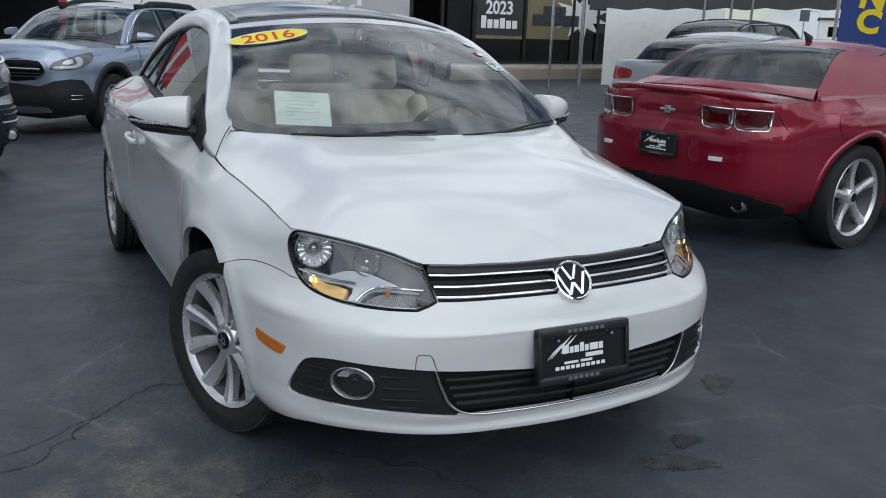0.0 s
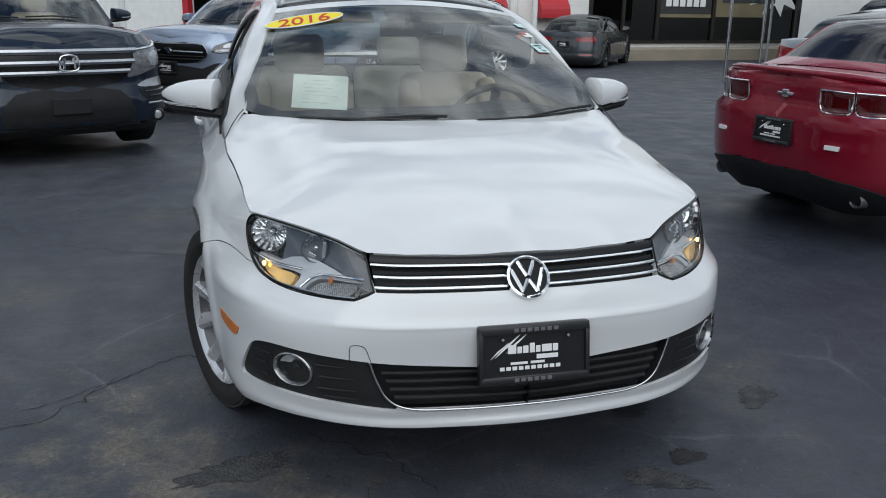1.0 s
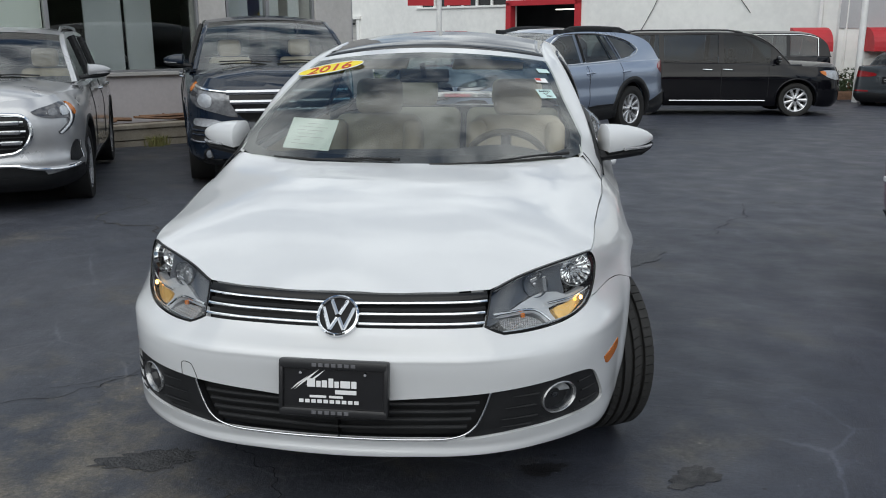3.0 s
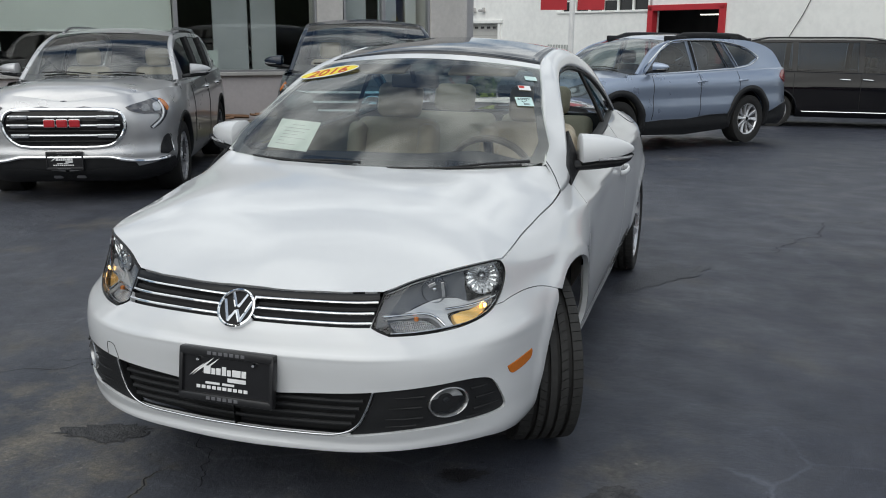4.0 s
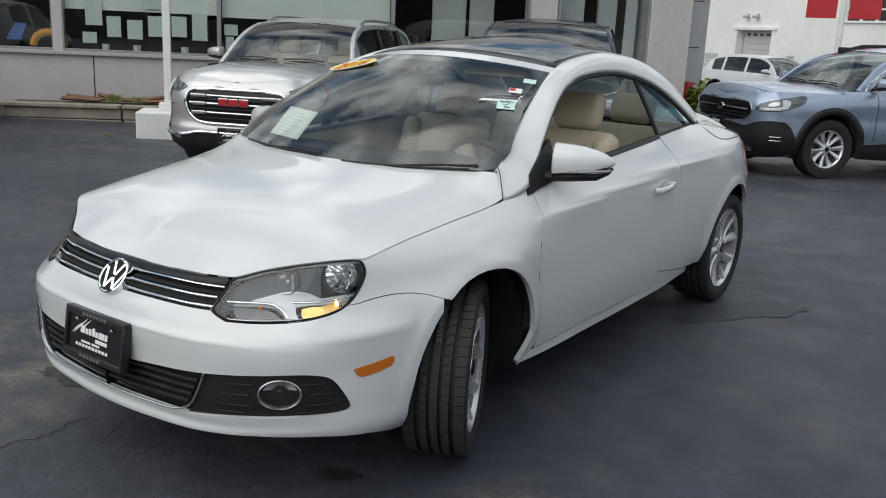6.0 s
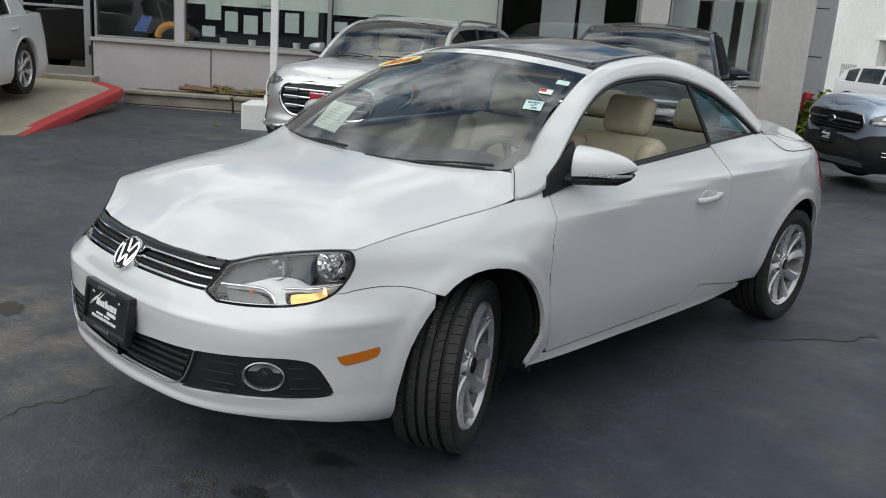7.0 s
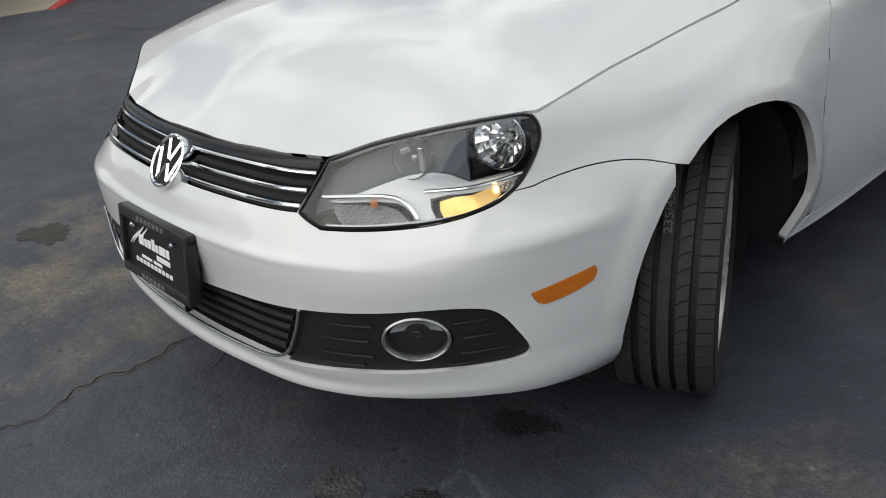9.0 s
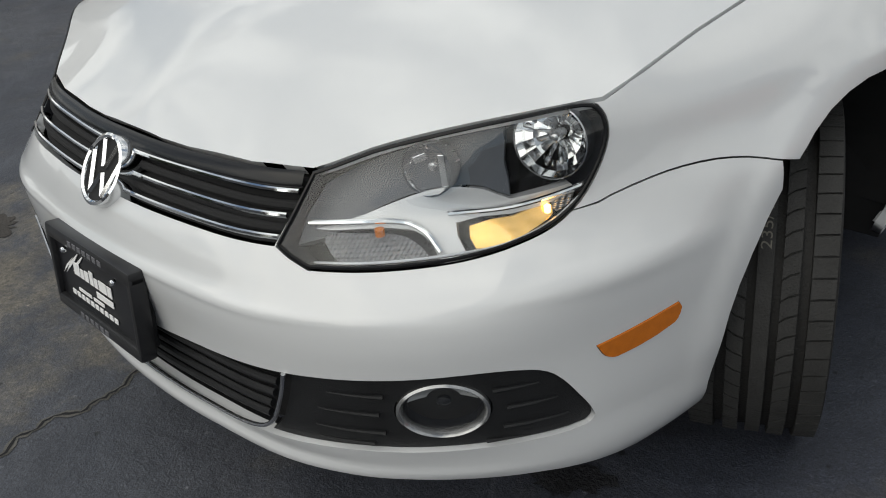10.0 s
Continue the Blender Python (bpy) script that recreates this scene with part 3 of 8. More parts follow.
GRILLE_TOP = [(0, .7115), (.1, .711), (.18, .711), (.33, .714), (.462, .7165)]
grille_half = GRILLE_TOP + [(.445, .675), (.424, .638), (.36, .6365), (.2, .6365), (0, .6365)]
grille_outline = np.array(grille_half + [(-a, z) for a, z in grille_half[1:-1][::-1]])
grille = panel("upper_grille", grille_outline, skin, (.03, .012), DARK_VOID, car, "black upper grille with chrome strips", lift=-.022, depth=.01, gap=.001)
for z0, z1, at in ((.689, .6935, .45), (.664, .667, .437), (.642, .6435, .43)):
    nose_bar("chrome_strip", -at, at, z0, z1, .0005, CHROME, grille, .0042)
for z0, z1, at in ((.703, .706, .455), (.677, .680, .445), (.653, .655, .433)):
    nose_bar("grille_rib", -at, at, z0, z1, -.014, DARK_VOID, grille, .0075)
lip_a = np.linspace(-.456, .456, 49)
lip_z = np.interp(np.abs(lip_a), [q[0] for q in GRILLE_TOP], [q[1] for q in GRILLE_TOP])
strip("grille_edge", [skin(lip_a, lip_z - dz) + (0, -dy, 0) for dz, dy in ((-.0005, .0005), (.002, .0045), (.014, .0045), (.018, .001))], BLACK_GLOSS, grille)

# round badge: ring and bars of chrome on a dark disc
n_up = Vector((0, -.80, .60)).normalized()
badge_m = Matrix.Translation((0, -.838, .660)) @ n_up.to_track_quat("Z", "Y").to_matrix().to_4x4()
badge = part("badge", lathe([(-.02, .0), (-.02, .060), (.004, .060), (.004, .0)], 40, "z"), DARK_VOID, car, "round chrome badge", True)
badge.matrix_basis = badge_m
ring = lathe([(.000, .052), (.011, .0525), (.014, .056), (.012, .0605), (-.010, .0625), (-.036, .0635), (-.040, .052)], 56, "z")
part("badge_ring", ring, CHROME, badge, "", True)
def flat_bar(x0, y0, x1, y1, w, z0, z1):
    d = Vector((x1 - x0, y1 - y0, 0))
    n = Vector((-d.y, d.x, 0)).normalized() * w / 2
    bm = bmesh.new()
    quad = [Vector((x0, y0, 0)) - n, Vector((x1, y1, 0)) - n, Vector((x1, y1, 0)) + n, Vector((x0, y0, 0)) + n]
    lo, hi = [bm.verts.new(q + Vector((0, 0, z0))) for q in quad], [bm.verts.new(q * 0.97 + Vector((0, 0, z1 - .0035))) for q in quad]
    r0, r1 = bm.verts.new((x0, y0, z1)), bm.verts.new((x1, y1, z1))
    for f_ in ((hi[0], hi[1], r1, r0), (hi[2], hi[3], r0, r1), (hi[1], hi[2], r1), (hi[3], hi[0], r0)):
        bm.faces.new(f_)
    for i in range(4):
        bm.faces.new((lo[i], lo[(i + 1) % 4], hi[(i + 1) % 4], hi[i]))
    bmesh.ops.recalc_face_normals(bm, faces=bm.faces)
    return bm
bars = []
for s in (1, -1):
    bars += [flat_bar(s * .0235, .047, s * .003, .004, .0108, .003, .011), flat_bar(s * .046, .024, s * .0205, -.042, .0108, .003, .011),
             flat_bar(s * .0205, -.042, s * .002, -.006, .0108, .003, .011)]
for b_ in bars:
    part("emblem_bar", b_, CHROME, badge)

# ---- lower opening: recessed slats, lamp surrounds, bright line ----
FOG_RING = material("satin_dark_ring", (.36, .365, .37), .24, .85, .1, 30)
FOG_BRIGHT = material("bright_reflector", (.74, .75, .77), .22, .55, .2, 90)
lower = panel("lower_grille", open_outline, skin, (.03, .02), DARK_VOID, car, "black lower grille with slats", lift=-.035, depth=0)
strip("opening_edge", [skin(open_outline[:, 0], open_outline[:, 1]), skin(open_outline[:, 0], open_outline[:, 1]) + (0, .035, 0)], BLACK_PLASTIC, lower)
for z in (.343, .367, .391, .415):
    at = .37 + (z - .343) * .5
    nose_bar("slat", -at, at, z, z + .008, -.012, BLACK_PLASTIC, lower, .0068)
for side in (1, -1):
    surround = [tuple(p) for p in rounded([(.443, .4555), (.536, .462), (.62, .466), (.717, .468), (.79, .459), (.823, .442), (.855, .399), (.878, .352), (.866, .34),
                (.79, .336), (.70, .335), (.62, .333), (.54, .331), (.455, .324), (.365, .316), (.385, .335), (.404, .36), (.42, .392), (.432, .42)], 3, keep=(0, 14))]
    lamp_ring = np.array([(.664 + .070 * math.cos(t), .4045 + .0445 * math.sin(t)) for t in np.linspace(0, 2 * math.pi, 32, endpoint=False)])
    sur = panel("lamp_surround", surround, skin, (.02, .015), BLACK_PLASTIC, car, "black fog lamp surround", holes=[lamp_ring], lift=-.008, depth=.02, side=side)
    for z, a0, a1, b0, b1 in ((.436, .50, .585, .735, .80), (.404, .48, .575, .752, .825), (.371, .47, .58, .745, .84), (.348, .47, .56, .72, .77)):
        for p0, p1 in ((a0, a1), (b0, b1)):
            a = np.linspace(p0, p1, 10)
            q = skin(a, np.full(10, z)) * (side, 1, 1)
            part("rib", tube(q, [.0012 + .0024 * (k / 9 if p0 == a0 else 1 - k / 9) for k in range(10)], 6), BLACK_PLASTIC, sur, "", True)
    # fog lamp: bright ring, bowl and clear front
    fn = skin(.664 + .01, .4045) - skin(.664 - .01, .4045)
    face = Vector((float(fn[1]), -float(fn[0]), .0)).normalized()
    at = Vector(skin(.664, .4045)) - face * .012
    fm = Matrix.Translation((at.x * side, at.y, at.z)) @ Vector((face.x * side, face.y, 0)).to_track_quat("Z", "Y").to_matrix().to_4x4() @ Matrix.Diagonal((1.5, 1.08, 1, 1))
    fog = part("fog_lamp", lathe([(-.05, .0), (-.05, .02), (-.03, .036), (-.004, .040), (.0, .041)], 40, "z"), LAMP_DARK, car, "round fog lamp with a satin metal ring", True)
    fog.matrix_basis = fm
    part("lamp_ring", lathe([(-.006, .0375), (.005, .039), (.008, .0412), (.005, .0438), (-.012, .045)], 44, "z"), FOG_RING, fog, "", True)
    part("reflector", lathe([(-.030, .004), (-.025, .015), (-.016, .026), (-.008, .0345)], 11, "z", .25, math.pi - .5), FOG_BRIGHT, fog, "faceted bright reflector")
    part("bulb", lathe([(-.04, .0), (-.038, .006), (-.016, .007), (-.012, .0)], 12, "z"), LAMP_DARK, fog, "", True)
    part("lamp_glass", lathe([(-.003, .0395), (.003, .02), (.004, .0)], 32, "z"), LENS, fog, "", True)
    # bright line round the middle opening
    q = skin(CHROME_LINE[:, 0], CHROME_LINE[:, 1])
    q = q + (0, -.003, 0)
    part("bright_trim", tube(q * (side, 1, 1), .0035, 8), SATIN_CHROME, car, "", True)
# towing eye cover: a fine groove in the bumper
tow = rounded([(-.490, .458), (-.487, .497), (-.478, .503), (-.455, .502), (-.446, .495), (-.432, .457)], 3, closed=False)
part("cover_groove", tube(skin(tow[:, 0], tow[:, 1]) + (0, -.0002, 0), .0011, 6), SEAL, car, "", True)

# ---- plate on the bumper ----
PLATE_BLACK = material("plate_black", (.010, .010, .012), .3, 0, .3, 30)
PLATE_FRAME = material("plate_frame", (.028, .028, .030), .35, .3, .2, 30)
PRINT_WHITE = material("white_print", (.8, .8, .8), .5, 0, .03, 40)
PRINT_GREY = material("grey_print", (.13, .13, .14), .4, 0, .1, 40)


def plate(parent, m, w=.312, h=.160):
    """A dealer's black plate in a frame: plain shapes and bars stand for its mark and lines."""
    p = part("plate", box((-w / 2 + .004, -.004, -h / 2 + .004), (w / 2 - .004, .004, h / 2 - .004), .003), PLATE_BLACK, parent, "black dealer plate in a dark frame")
    p.matrix_basis = m
    fr = bmesh.new()
    add_box(fr, (-w / 2, -.014, h / 2 - .027), (w / 2, .016, h / 2), .006)
    add_box(fr, (-w / 2, -.014, -h / 2), (w / 2, .016, -h / 2 + .024), .006)
    add_box(fr, (-w / 2, -.0135, -h / 2 + .01), (-w / 2 + .013, .0155, h / 2 - .01), .004)
    add_box(fr, (w / 2 - .013, -.0135, -h / 2 + .01), (w / 2, .0155, h / 2 - .01), .004)
    part("plate_frame", fr, PLATE_FRAME, p, "", True)
    k = w / .312
    slash = bmesh.new()
    for x, z, l in ((-.098, .012, .05), (-.075, .024, .075), (-.05, .03, .06)):
        v = [slash.verts.new((k * (x + dx), -.0065, k * (z + dz))) for dx, dz in ((-.5 * l, -.42 * l), (.12 * l, .06 * l), (.5 * l, .42 * l), (-.12 * l, -.02 * l))]
        slash.faces.new(v)
    ext = bmesh.ops.extrude_face_region(slash, geom=slash.faces[:])
    bmesh.ops.translate(slash, vec=(0, .0015, 0), verts=[v for v in ext["geom"] if isinstance(v, bmesh.types.BMVert)])
    bmesh.ops.recalc_face_normals(slash, faces=slash.faces)
    part("plate_mark", slash, PRINT_WHITE, p)
    bars = bmesh.new()
    for i, (x0, x1, z0, z1) in enumerate(((-.075, -.052, .002, .026), (-.049, -.036, .002, .020), (-.033, -.018, .002, .022), (-.014, .0, .002, .028), (.003, .016, .002, .020), (.02, .048, .002, .022), (.051, .066, .002, .022),
                                          (.005, .066, -.016, -.004), (-.068, -.02, -.028, -.021), (-.012, .028, -.028, -.021))):
        add_box(bars, (k * x0, -.0068, k * z0), (k * x1, -.005, k * z1), .0006, segments=1)
    for i in range(10):
        add_box(bars, (k * (-.098 + .0175 * i), -.0068, -.043 * k), (k * (-.085 + .0175 * i), -.005, -.033 * k), .0006, segments=1)
    part("plate_print", bars, PRINT_WHITE, p)
    for z, n in ((h / 2 - .0135, 7), (-h / 2 + .012, 6)):
        grey = bmesh.new()
        for i in range(n):
            add_box(grey, (k * (-.06 + .0185 * i), -.0152, z - .005), (k * (-.047 + .0185 * i), -.0135, z + .005), .0006, segments=1)
        part("frame_print", grey, PRINT_GREY, p)["kind"] = "stuff"
    for s in (1, -1):
        b = lathe([(-.004, .0), (-.004, .004), (0, .006), (.004, .006)], 12, "y")
        bmesh.ops.translate(b, vec=(s * .092 * k, -.012, h / 2 - .036), verts=b.verts)
        part("screw", b, CHROME, p, "", True)
    return p


front_plate = plate(car, pose(0, -.916, .476, -8.5, 0, 0))
part("plate_bracket", box((-.14, .006, -.07), (.14, .03, .07), .005), BLACK_PLASTIC, front_plate)

# ---- head lamps ----
INTO = np.array((-.52, .85, -.02)) / np.linalg.norm((-.52, .85, -.02))
AMBER_GLOW = material("lit_bulb", (1.0, .55, .16), .3, glow=7.0)
# the bulb's light on the amber reflector is put in as emission
AMBER_REFLECT_GLOW = material("glowing_amber_reflector", (.80, .50, .17), .16, .9, .25, 40, glow=.32)
RIBBED = material("ribbed_lens", (.60, .61, .63), .12, .6, .1, 90)
rn, rl = RIBBED.node_tree.nodes, RIBBED.node_tree.links
r_at, r_bump, r_add = rn.new("ShaderNodeTexCoord"), rn.new("ShaderNodeBump"), rn.new("ShaderNodeMath")
for k_, way_ in enumerate(("X", "Z")):
    r_wave = rn.new("ShaderNodeTexWave")
    r_wave.bands_direction = way_
    r_wave.inputs["Scale"].default_value = 62
    rl.new(r_at.outputs["Object"], r_wave.inputs["Vector"])
    rl.new(r_wave.outputs["Fac"], r_add.inputs[k_])
r_bump.inputs["Strength"].default_value, r_bump.inputs["Distance"].default_value = .9, .003
rl.new(r_add.outputs[0], r_bump.inputs["Height"])
rl.new(r_bump.outputs[0], rn["Principled BSDF"].inputs["Normal"])
for side in (1, -1):
    lamp = panel("headlight", inset(HEADLAMP, .003), skin, .02, BLACK_GLOSS, car, "clear headlight, lit amber side bulb", lift=-.085, depth=0, side=side)
    wall_a, wall_z = inset(HEADLAMP, .002).T
    out = skin(wall_a, wall_z)
    du, dv = skin(wall_a + 1e-3, wall_z) - skin(wall_a - 1e-3, wall_z), skin(wall_a, wall_z + 1e-3) - skin(wall_a, wall_z - 1e-3)
    nn = np.cross(du, dv)
    nn /= np.linalg.norm(nn, axis=1)[:, None]
    close = lambda q: np.concatenate([q, q[:1]])
    strip("lamp_wall", [close(out - nn * .004), close(out - nn * .03), close(out - nn * .087)], LAMP_DARK, lamp, side=side)
    panel("lamp_glass", inset(HEADLAMP, .0035), skin, .02, LENS, lamp, "clear lamp cover", lift=-.001, depth=.003, side=side)
    edge = inset(HEADLAMP, .0035)
    part("lamp_edge", tube(skin(edge[:, 0], edge[:, 1]) * (side, 1, 1), .0028, 6, closed=True), BLACK_GLOSS, lamp, "", True)

    def lamp_at(a, z, depth, side=side):
        q = skin(a, z) + INTO * depth
        return Vector((q[0] * side, q[1], q[2]))
    look_out = Vector((.30 * side, -.94, .12)).normalized()
    panel("lamp_mask", rounded([(.445, .640), (.475, .71), (.60, .742), (.74, .762), (.80, .768), (.795, .72), (.80, .676), (.76, .690), (.70, .696), (.64, .688), (.56, .672)], 2), skin, .015, LAMP_MASK, lamp, "smoked satin inner mask", lift=-.034, depth=.02, side=side)
    for a, z, r, deep in ((.862, .733, .050, .040), (.672, .712, .036, .020)):
        m = Matrix.Translation(lamp_at(a, z, deep)) @ look_out.to_track_quat("Z", "Y").to_matrix().to_4x4()
        bowl = part("reflector", lathe([(-.044, .009), (-.036, r * .40), (-.022, r * .70), (-.008, r * .90), (.004, r)], 17, "z"), CHROME, lamp, "faceted chrome reflector bowl")
        bowl.matrix_basis = m
        rim = part("reflector_rim", lathe([(.002, r), (.007, r * 1.015), (.006, r * 1.05), (-.02, r * 1.06)], 36, "z"), SATIN_CHROME if a > .8 else LAMP_MASK, lamp, "", True)
        if a < .8:
            # two bright facets stand in the dark bowl
            for ang, rad_, tall in ((.1, .026, .022), (2.0, .018, .011)):
                fc = part("reflector_facet", box((-.005, -tall, -.002), (.005, tall, .002), .001, Matrix.Rotation(ang * side, 4, "Z") @ Matrix.Translation((rad_, 0, .006))), CHROME, lamp)
                fc.matrix_basis = m
        rim.matrix_basis = m
        bulb = part("bulb", lathe([(-.04, .008), (-.016, .008), (-.010, .006), (-.007, .0)], 14, "z"), SATIN_CHROME, lamp, "", True)
        bulb.matrix_basis = m
        flute = bmesh.new()
        for k in range(9):
            t = math.pi * (.1 + .8 * k / 8)
            add_box(flute, (r * .5, -.0012, -.030), (r * .93, .0012, -.022), 0, Matrix.Rotation(t, 4, "Z") @ Matrix.Rotation(-.35, 4, "Y"))
        fl = part("reflector_flutes", flute, CHROME, lamp)
        fl.matrix_basis = m
        fl["kind"] = "stuff"
    panel("silver_bezel", rounded([(.475, .657), (.56, .670), (.64, .686), (.70, .694), (.76, .688), (.80, .674), (.895, .683), (.90, .672), (.80, .658), (.712, .653), (.722, .626), (.74, .619), (.688, .616), (.668, .637), (.64, .650), (.56, .655)], 2), skin, .015, LAMP_GREY, lamp, "silver bezel", lift=-.024, depth=.025, side=side)
    sw = rounded(np.array([(.470, .655), (.55, .655), (.625, .651), (.66, .638), (.682, .617)]), 5, closed=False)
    part("light_strip", tube((skin(sw[:, 0], sw[:, 1]) + INTO * .016) * (side, 1, 1), .0042, 8), CHROME, lamp, "", True)
    sw2 = rounded(np.array([(.70, .658), (.80, .663), (.905, .680)]), 6, closed=False)
    part("light_strip", tube((skin(sw2[:, 0], sw2[:, 1]) + INTO * .014) * (side, 1, 1), .0036, 8), CHROME, lamp, "", True)
    sw3 = rounded(np.array([(.49, .613), (.60, .612), (.70, .615), (.78, .622), (.85, .641), (.90, .668)]), 5, closed=False)
    part("light_strip", tube((skin(sw3[:, 0], sw3[:, 1]) + INTO * .012) * (side, 1, 1), .0026, 8), SATIN_CHROME, lamp, "", True)
    panel("ribbed_lamp", rounded([(.492, .650), (.55, .651), (.62, .646), (.652, .634), (.664, .622), (.60, .620), (.52, .622)], 3), skin, .012, RIBBED, lamp, "ribbed clear lamp", lift=-.026, depth=.03, side=side)
    panel("amber_lamp", rounded([(.738, .628), (.732, .649), (.80, .655), (.858, .664), (.862, .653), (.84, .643), (.79, .631)], 2), skin, .012, AMBER_REFLECT_GLOW, lamp, "amber side lamp reflector with a glow of its own", lift=-.026, depth=.02, side=side)
    panel("ribbed_lamp", rounded([(.866, .655), (.862, .665), (.898, .672), (.888, .662)], 2), skin, .01, RIBBED, lamp, "", lift=-.022, depth=.02, side=side)
    bulb = part("side_bulb", lathe([(-.009, .0), (-.006, .0045), (.003, .005), (.007, .0)], 14, "z"), AMBER_GLOW, lamp, "lit amber bulb", True)
    bulb.matrix_basis = Matrix.Translation(lamp_at(.848, .657, .014))
    m = lamp_at(.585, .640, .022)
    spot = part("marker_bulb", lathe([(-.008, .0), (-.005, .007), (.005, .007), (.008, .0)], 14, "z"), AMBER, lamp, "amber bulb", True)
    spot.matrix_basis = Matrix.Translation(m)

# ---- windscreen, roof and side glass ----
def screen(u, v):
    """Windscreen: u across from -1 to 1, v up from the cowl to the header."""
    u, v = np.broadcast_arrays(np.asarray(u, float), np.asarray(v, float))
    x = u * (.690 + (.528 - .690) * v)
    y = (.08 + .205 * np.abs(u)**2.2) * (1 - v) + (.80 + .125 * u**2) * v - .022 * np.sin(np.pi * v)
    z = (.962 + .014 * u**2) * (1 - v) + (1.352 - .040 * u**2) * v + .028 * np.sin(np.pi * v)
    return np.stack([x, y, z], -1)


# blue of the sky's reflection is put into this quarter glass tint
SIDE_TINT = pane_material("sky_blue_glass", (.17, .35, .43), 1.75)
DOOR_GLASS = pane_material("door_glass", (.30, .37, .38), 2.2)
BAND = material("black_glass_edge", (.010, .010, .011), .12, 0, .2, 20)
ws_out = rounded([(-1, .02), (-.6, .0), (0, 0), (.6, 0), (1, .02), (1, .5), (1, .96), (.985, .995), (.5, 1), (-.5, 1), (-.985, .995), (-1, .96), (-1, .5)], 3)
ws_in = rounded([(-.935, .075), (-.5, .06), (0, .055), (.5, .06), (.935, .075), (.95, .5), (.945, .93), (.9, .955), (0, .945), (-.9, .955), (-.945, .93), (-.95, .5)], 3)
windscreen = panel("windscreen", ws_out, screen, (.08, .06), GLASS, car, "clear windscreen reflecting clouds", depth=.004)
panel("glass_border", inset(ws_out, .004), screen, (.08, .06), BAND, windscreen, "black border band", holes=[ws_in], lift=-.006, depth=0)

def door_mirror(parent, m, side, cap_mat, label, k=1.0):
    """A door mirror: a blunt shell that tapers outwards, split into a painted cap and a dark underside."""
    n, rings = 24, []
    for t in (0, .02, .12, .3, .5, .7, .85, .95, .99):
        e = (1 - t**2.8) ** .62 * (1 if t > .01 else .88)
        ring = []
        for i in range(n):
            a = 2 * math.pi * i / n
            c, s_ = math.cos(a), math.sin(a)
            y = (-.066 if c > 0 else .034) * abs(c) ** .72 * e * (1 - .15 * t)
            z = (.064 * (1 - .22 * t) if s_ > 0 else -.050 * (1 - .35 * t)) * abs(s_) ** .80 * e
            ring.append(Vector((side * k * (-.088 + .196 * t), k * y, k * (z + .010 * t))))
        rings.append(ring)
    mirror = part("door_mirror", box((-.02, -.006, -.02), (.02, .0, .02), .004), BLACK_PLASTIC, parent, label)
    mirror.matrix_basis = m
    for nm, lo, hi, mat in (("mirror_cap", -1.5, 13.5, cap_mat), ("mirror_underside", 13.5, 22.5, BLACK_PLASTIC)):
        bm = bmesh.new()
        idx_ = list(range(-2, 15)) if nm == "mirror_cap" else list(range(14, 23))
        grid_ = [[bm.verts.new(r[i % n]) for i in idx_] for r in rings]
        for p, q in zip(grid_, grid_[1:]):
            for i in range(len(idx_) - 1):
                bm.faces.new((p[i], p[i + 1], q[i + 1], q[i]))
        bm.faces.new(grid_[0])
        bm.faces.new(grid_[-1])
        bmesh.ops.recalc_face_normals(bm, faces=bm.faces)
        part(nm, bm, mat, mirror, "", True, 50)
    part("mirror_arm", tube([Vector((side * x, y, z)) * k for x, y, z in ((-.16, -.01, -.052), (-.10, -.012, -.044), (-.03, -.014, -.037), (.05, -.012, -.030), (.085, -.008, -.018), (.100, -.004, -.006))], [.021 * k, .023 * k, .025 * k, .022 * k, .013 * k, .006 * k], 12, flat=(1.5, .8)), BLACK_PLASTIC, mirror, "", True)
    ind = [Vector((side * (-.03 + .125 * q), -.066 * (1 - .15 * (q * .6 + .4)) * (1 - (q * .6 + .38)**4) ** .55 - .001, -.018 + .006 * q)) * k for q in np.linspace(0, 1, 10)]
    part("mirror_indicator", tube(ind, .0052 * k, 6), RIBBED, mirror, "clear indicator strip", True)
    glass_ = [Vector((side * (-.075 + .16 * u), .036, -.038 + .085 * v)) * k for u, v in ((0, 0), (.9, .15), (1, .6), (.85, .9), (0, 1))]
    bm = bmesh.new()
    bm.faces.new([bm.verts.new(q) for q in glass_])
    part("mirror_glass", bm, CHROME, mirror)
    return mirror


# upper and lower edge curves of the white roof frame
RAIL_IN = [(.690, .285, .976), (.650, .45, 1.075), (.607, .62, 1.175), (.565, .79, 1.262), (.528, .925, 1.312), (.510, 1.06, 1.352), (.503, 1.22, 1.376), (.503, 1.42, 1.396), (.508, 1.62, 1.390), (.522, 1.84, 1.362), (.550, 2.12, 1.282), (.600, 2.47, 1.075)]
RAIL_OUT = [(.764, .225, .880), (.772, .40, .912), (.738, .495, 1.00), (.688, .66, 1.132), (.632, .85, 1.236), (.594, 1.04, 1.286), (.576, 1.23, 1.304), (.575, 1.42, 1.312), (.590, 1.62, 1.296), (.630, 1.84, 1.243), (.674, 2.04, 1.150), (.705, 2.24, 1.045)]
rail_in, _, li = through_points(RAIL_IN)
rail_out, _, lo = through_points(RAIL_OUT)
ts = np.linspace(0, 1, 70)
idx = np.linspace(0, len(RAIL_IN) - 1, 70)
ri = rail_in(np.interp(idx, range(len(li)), li))
ro = rail_out(np.interp(idx, range(len(lo)), lo))
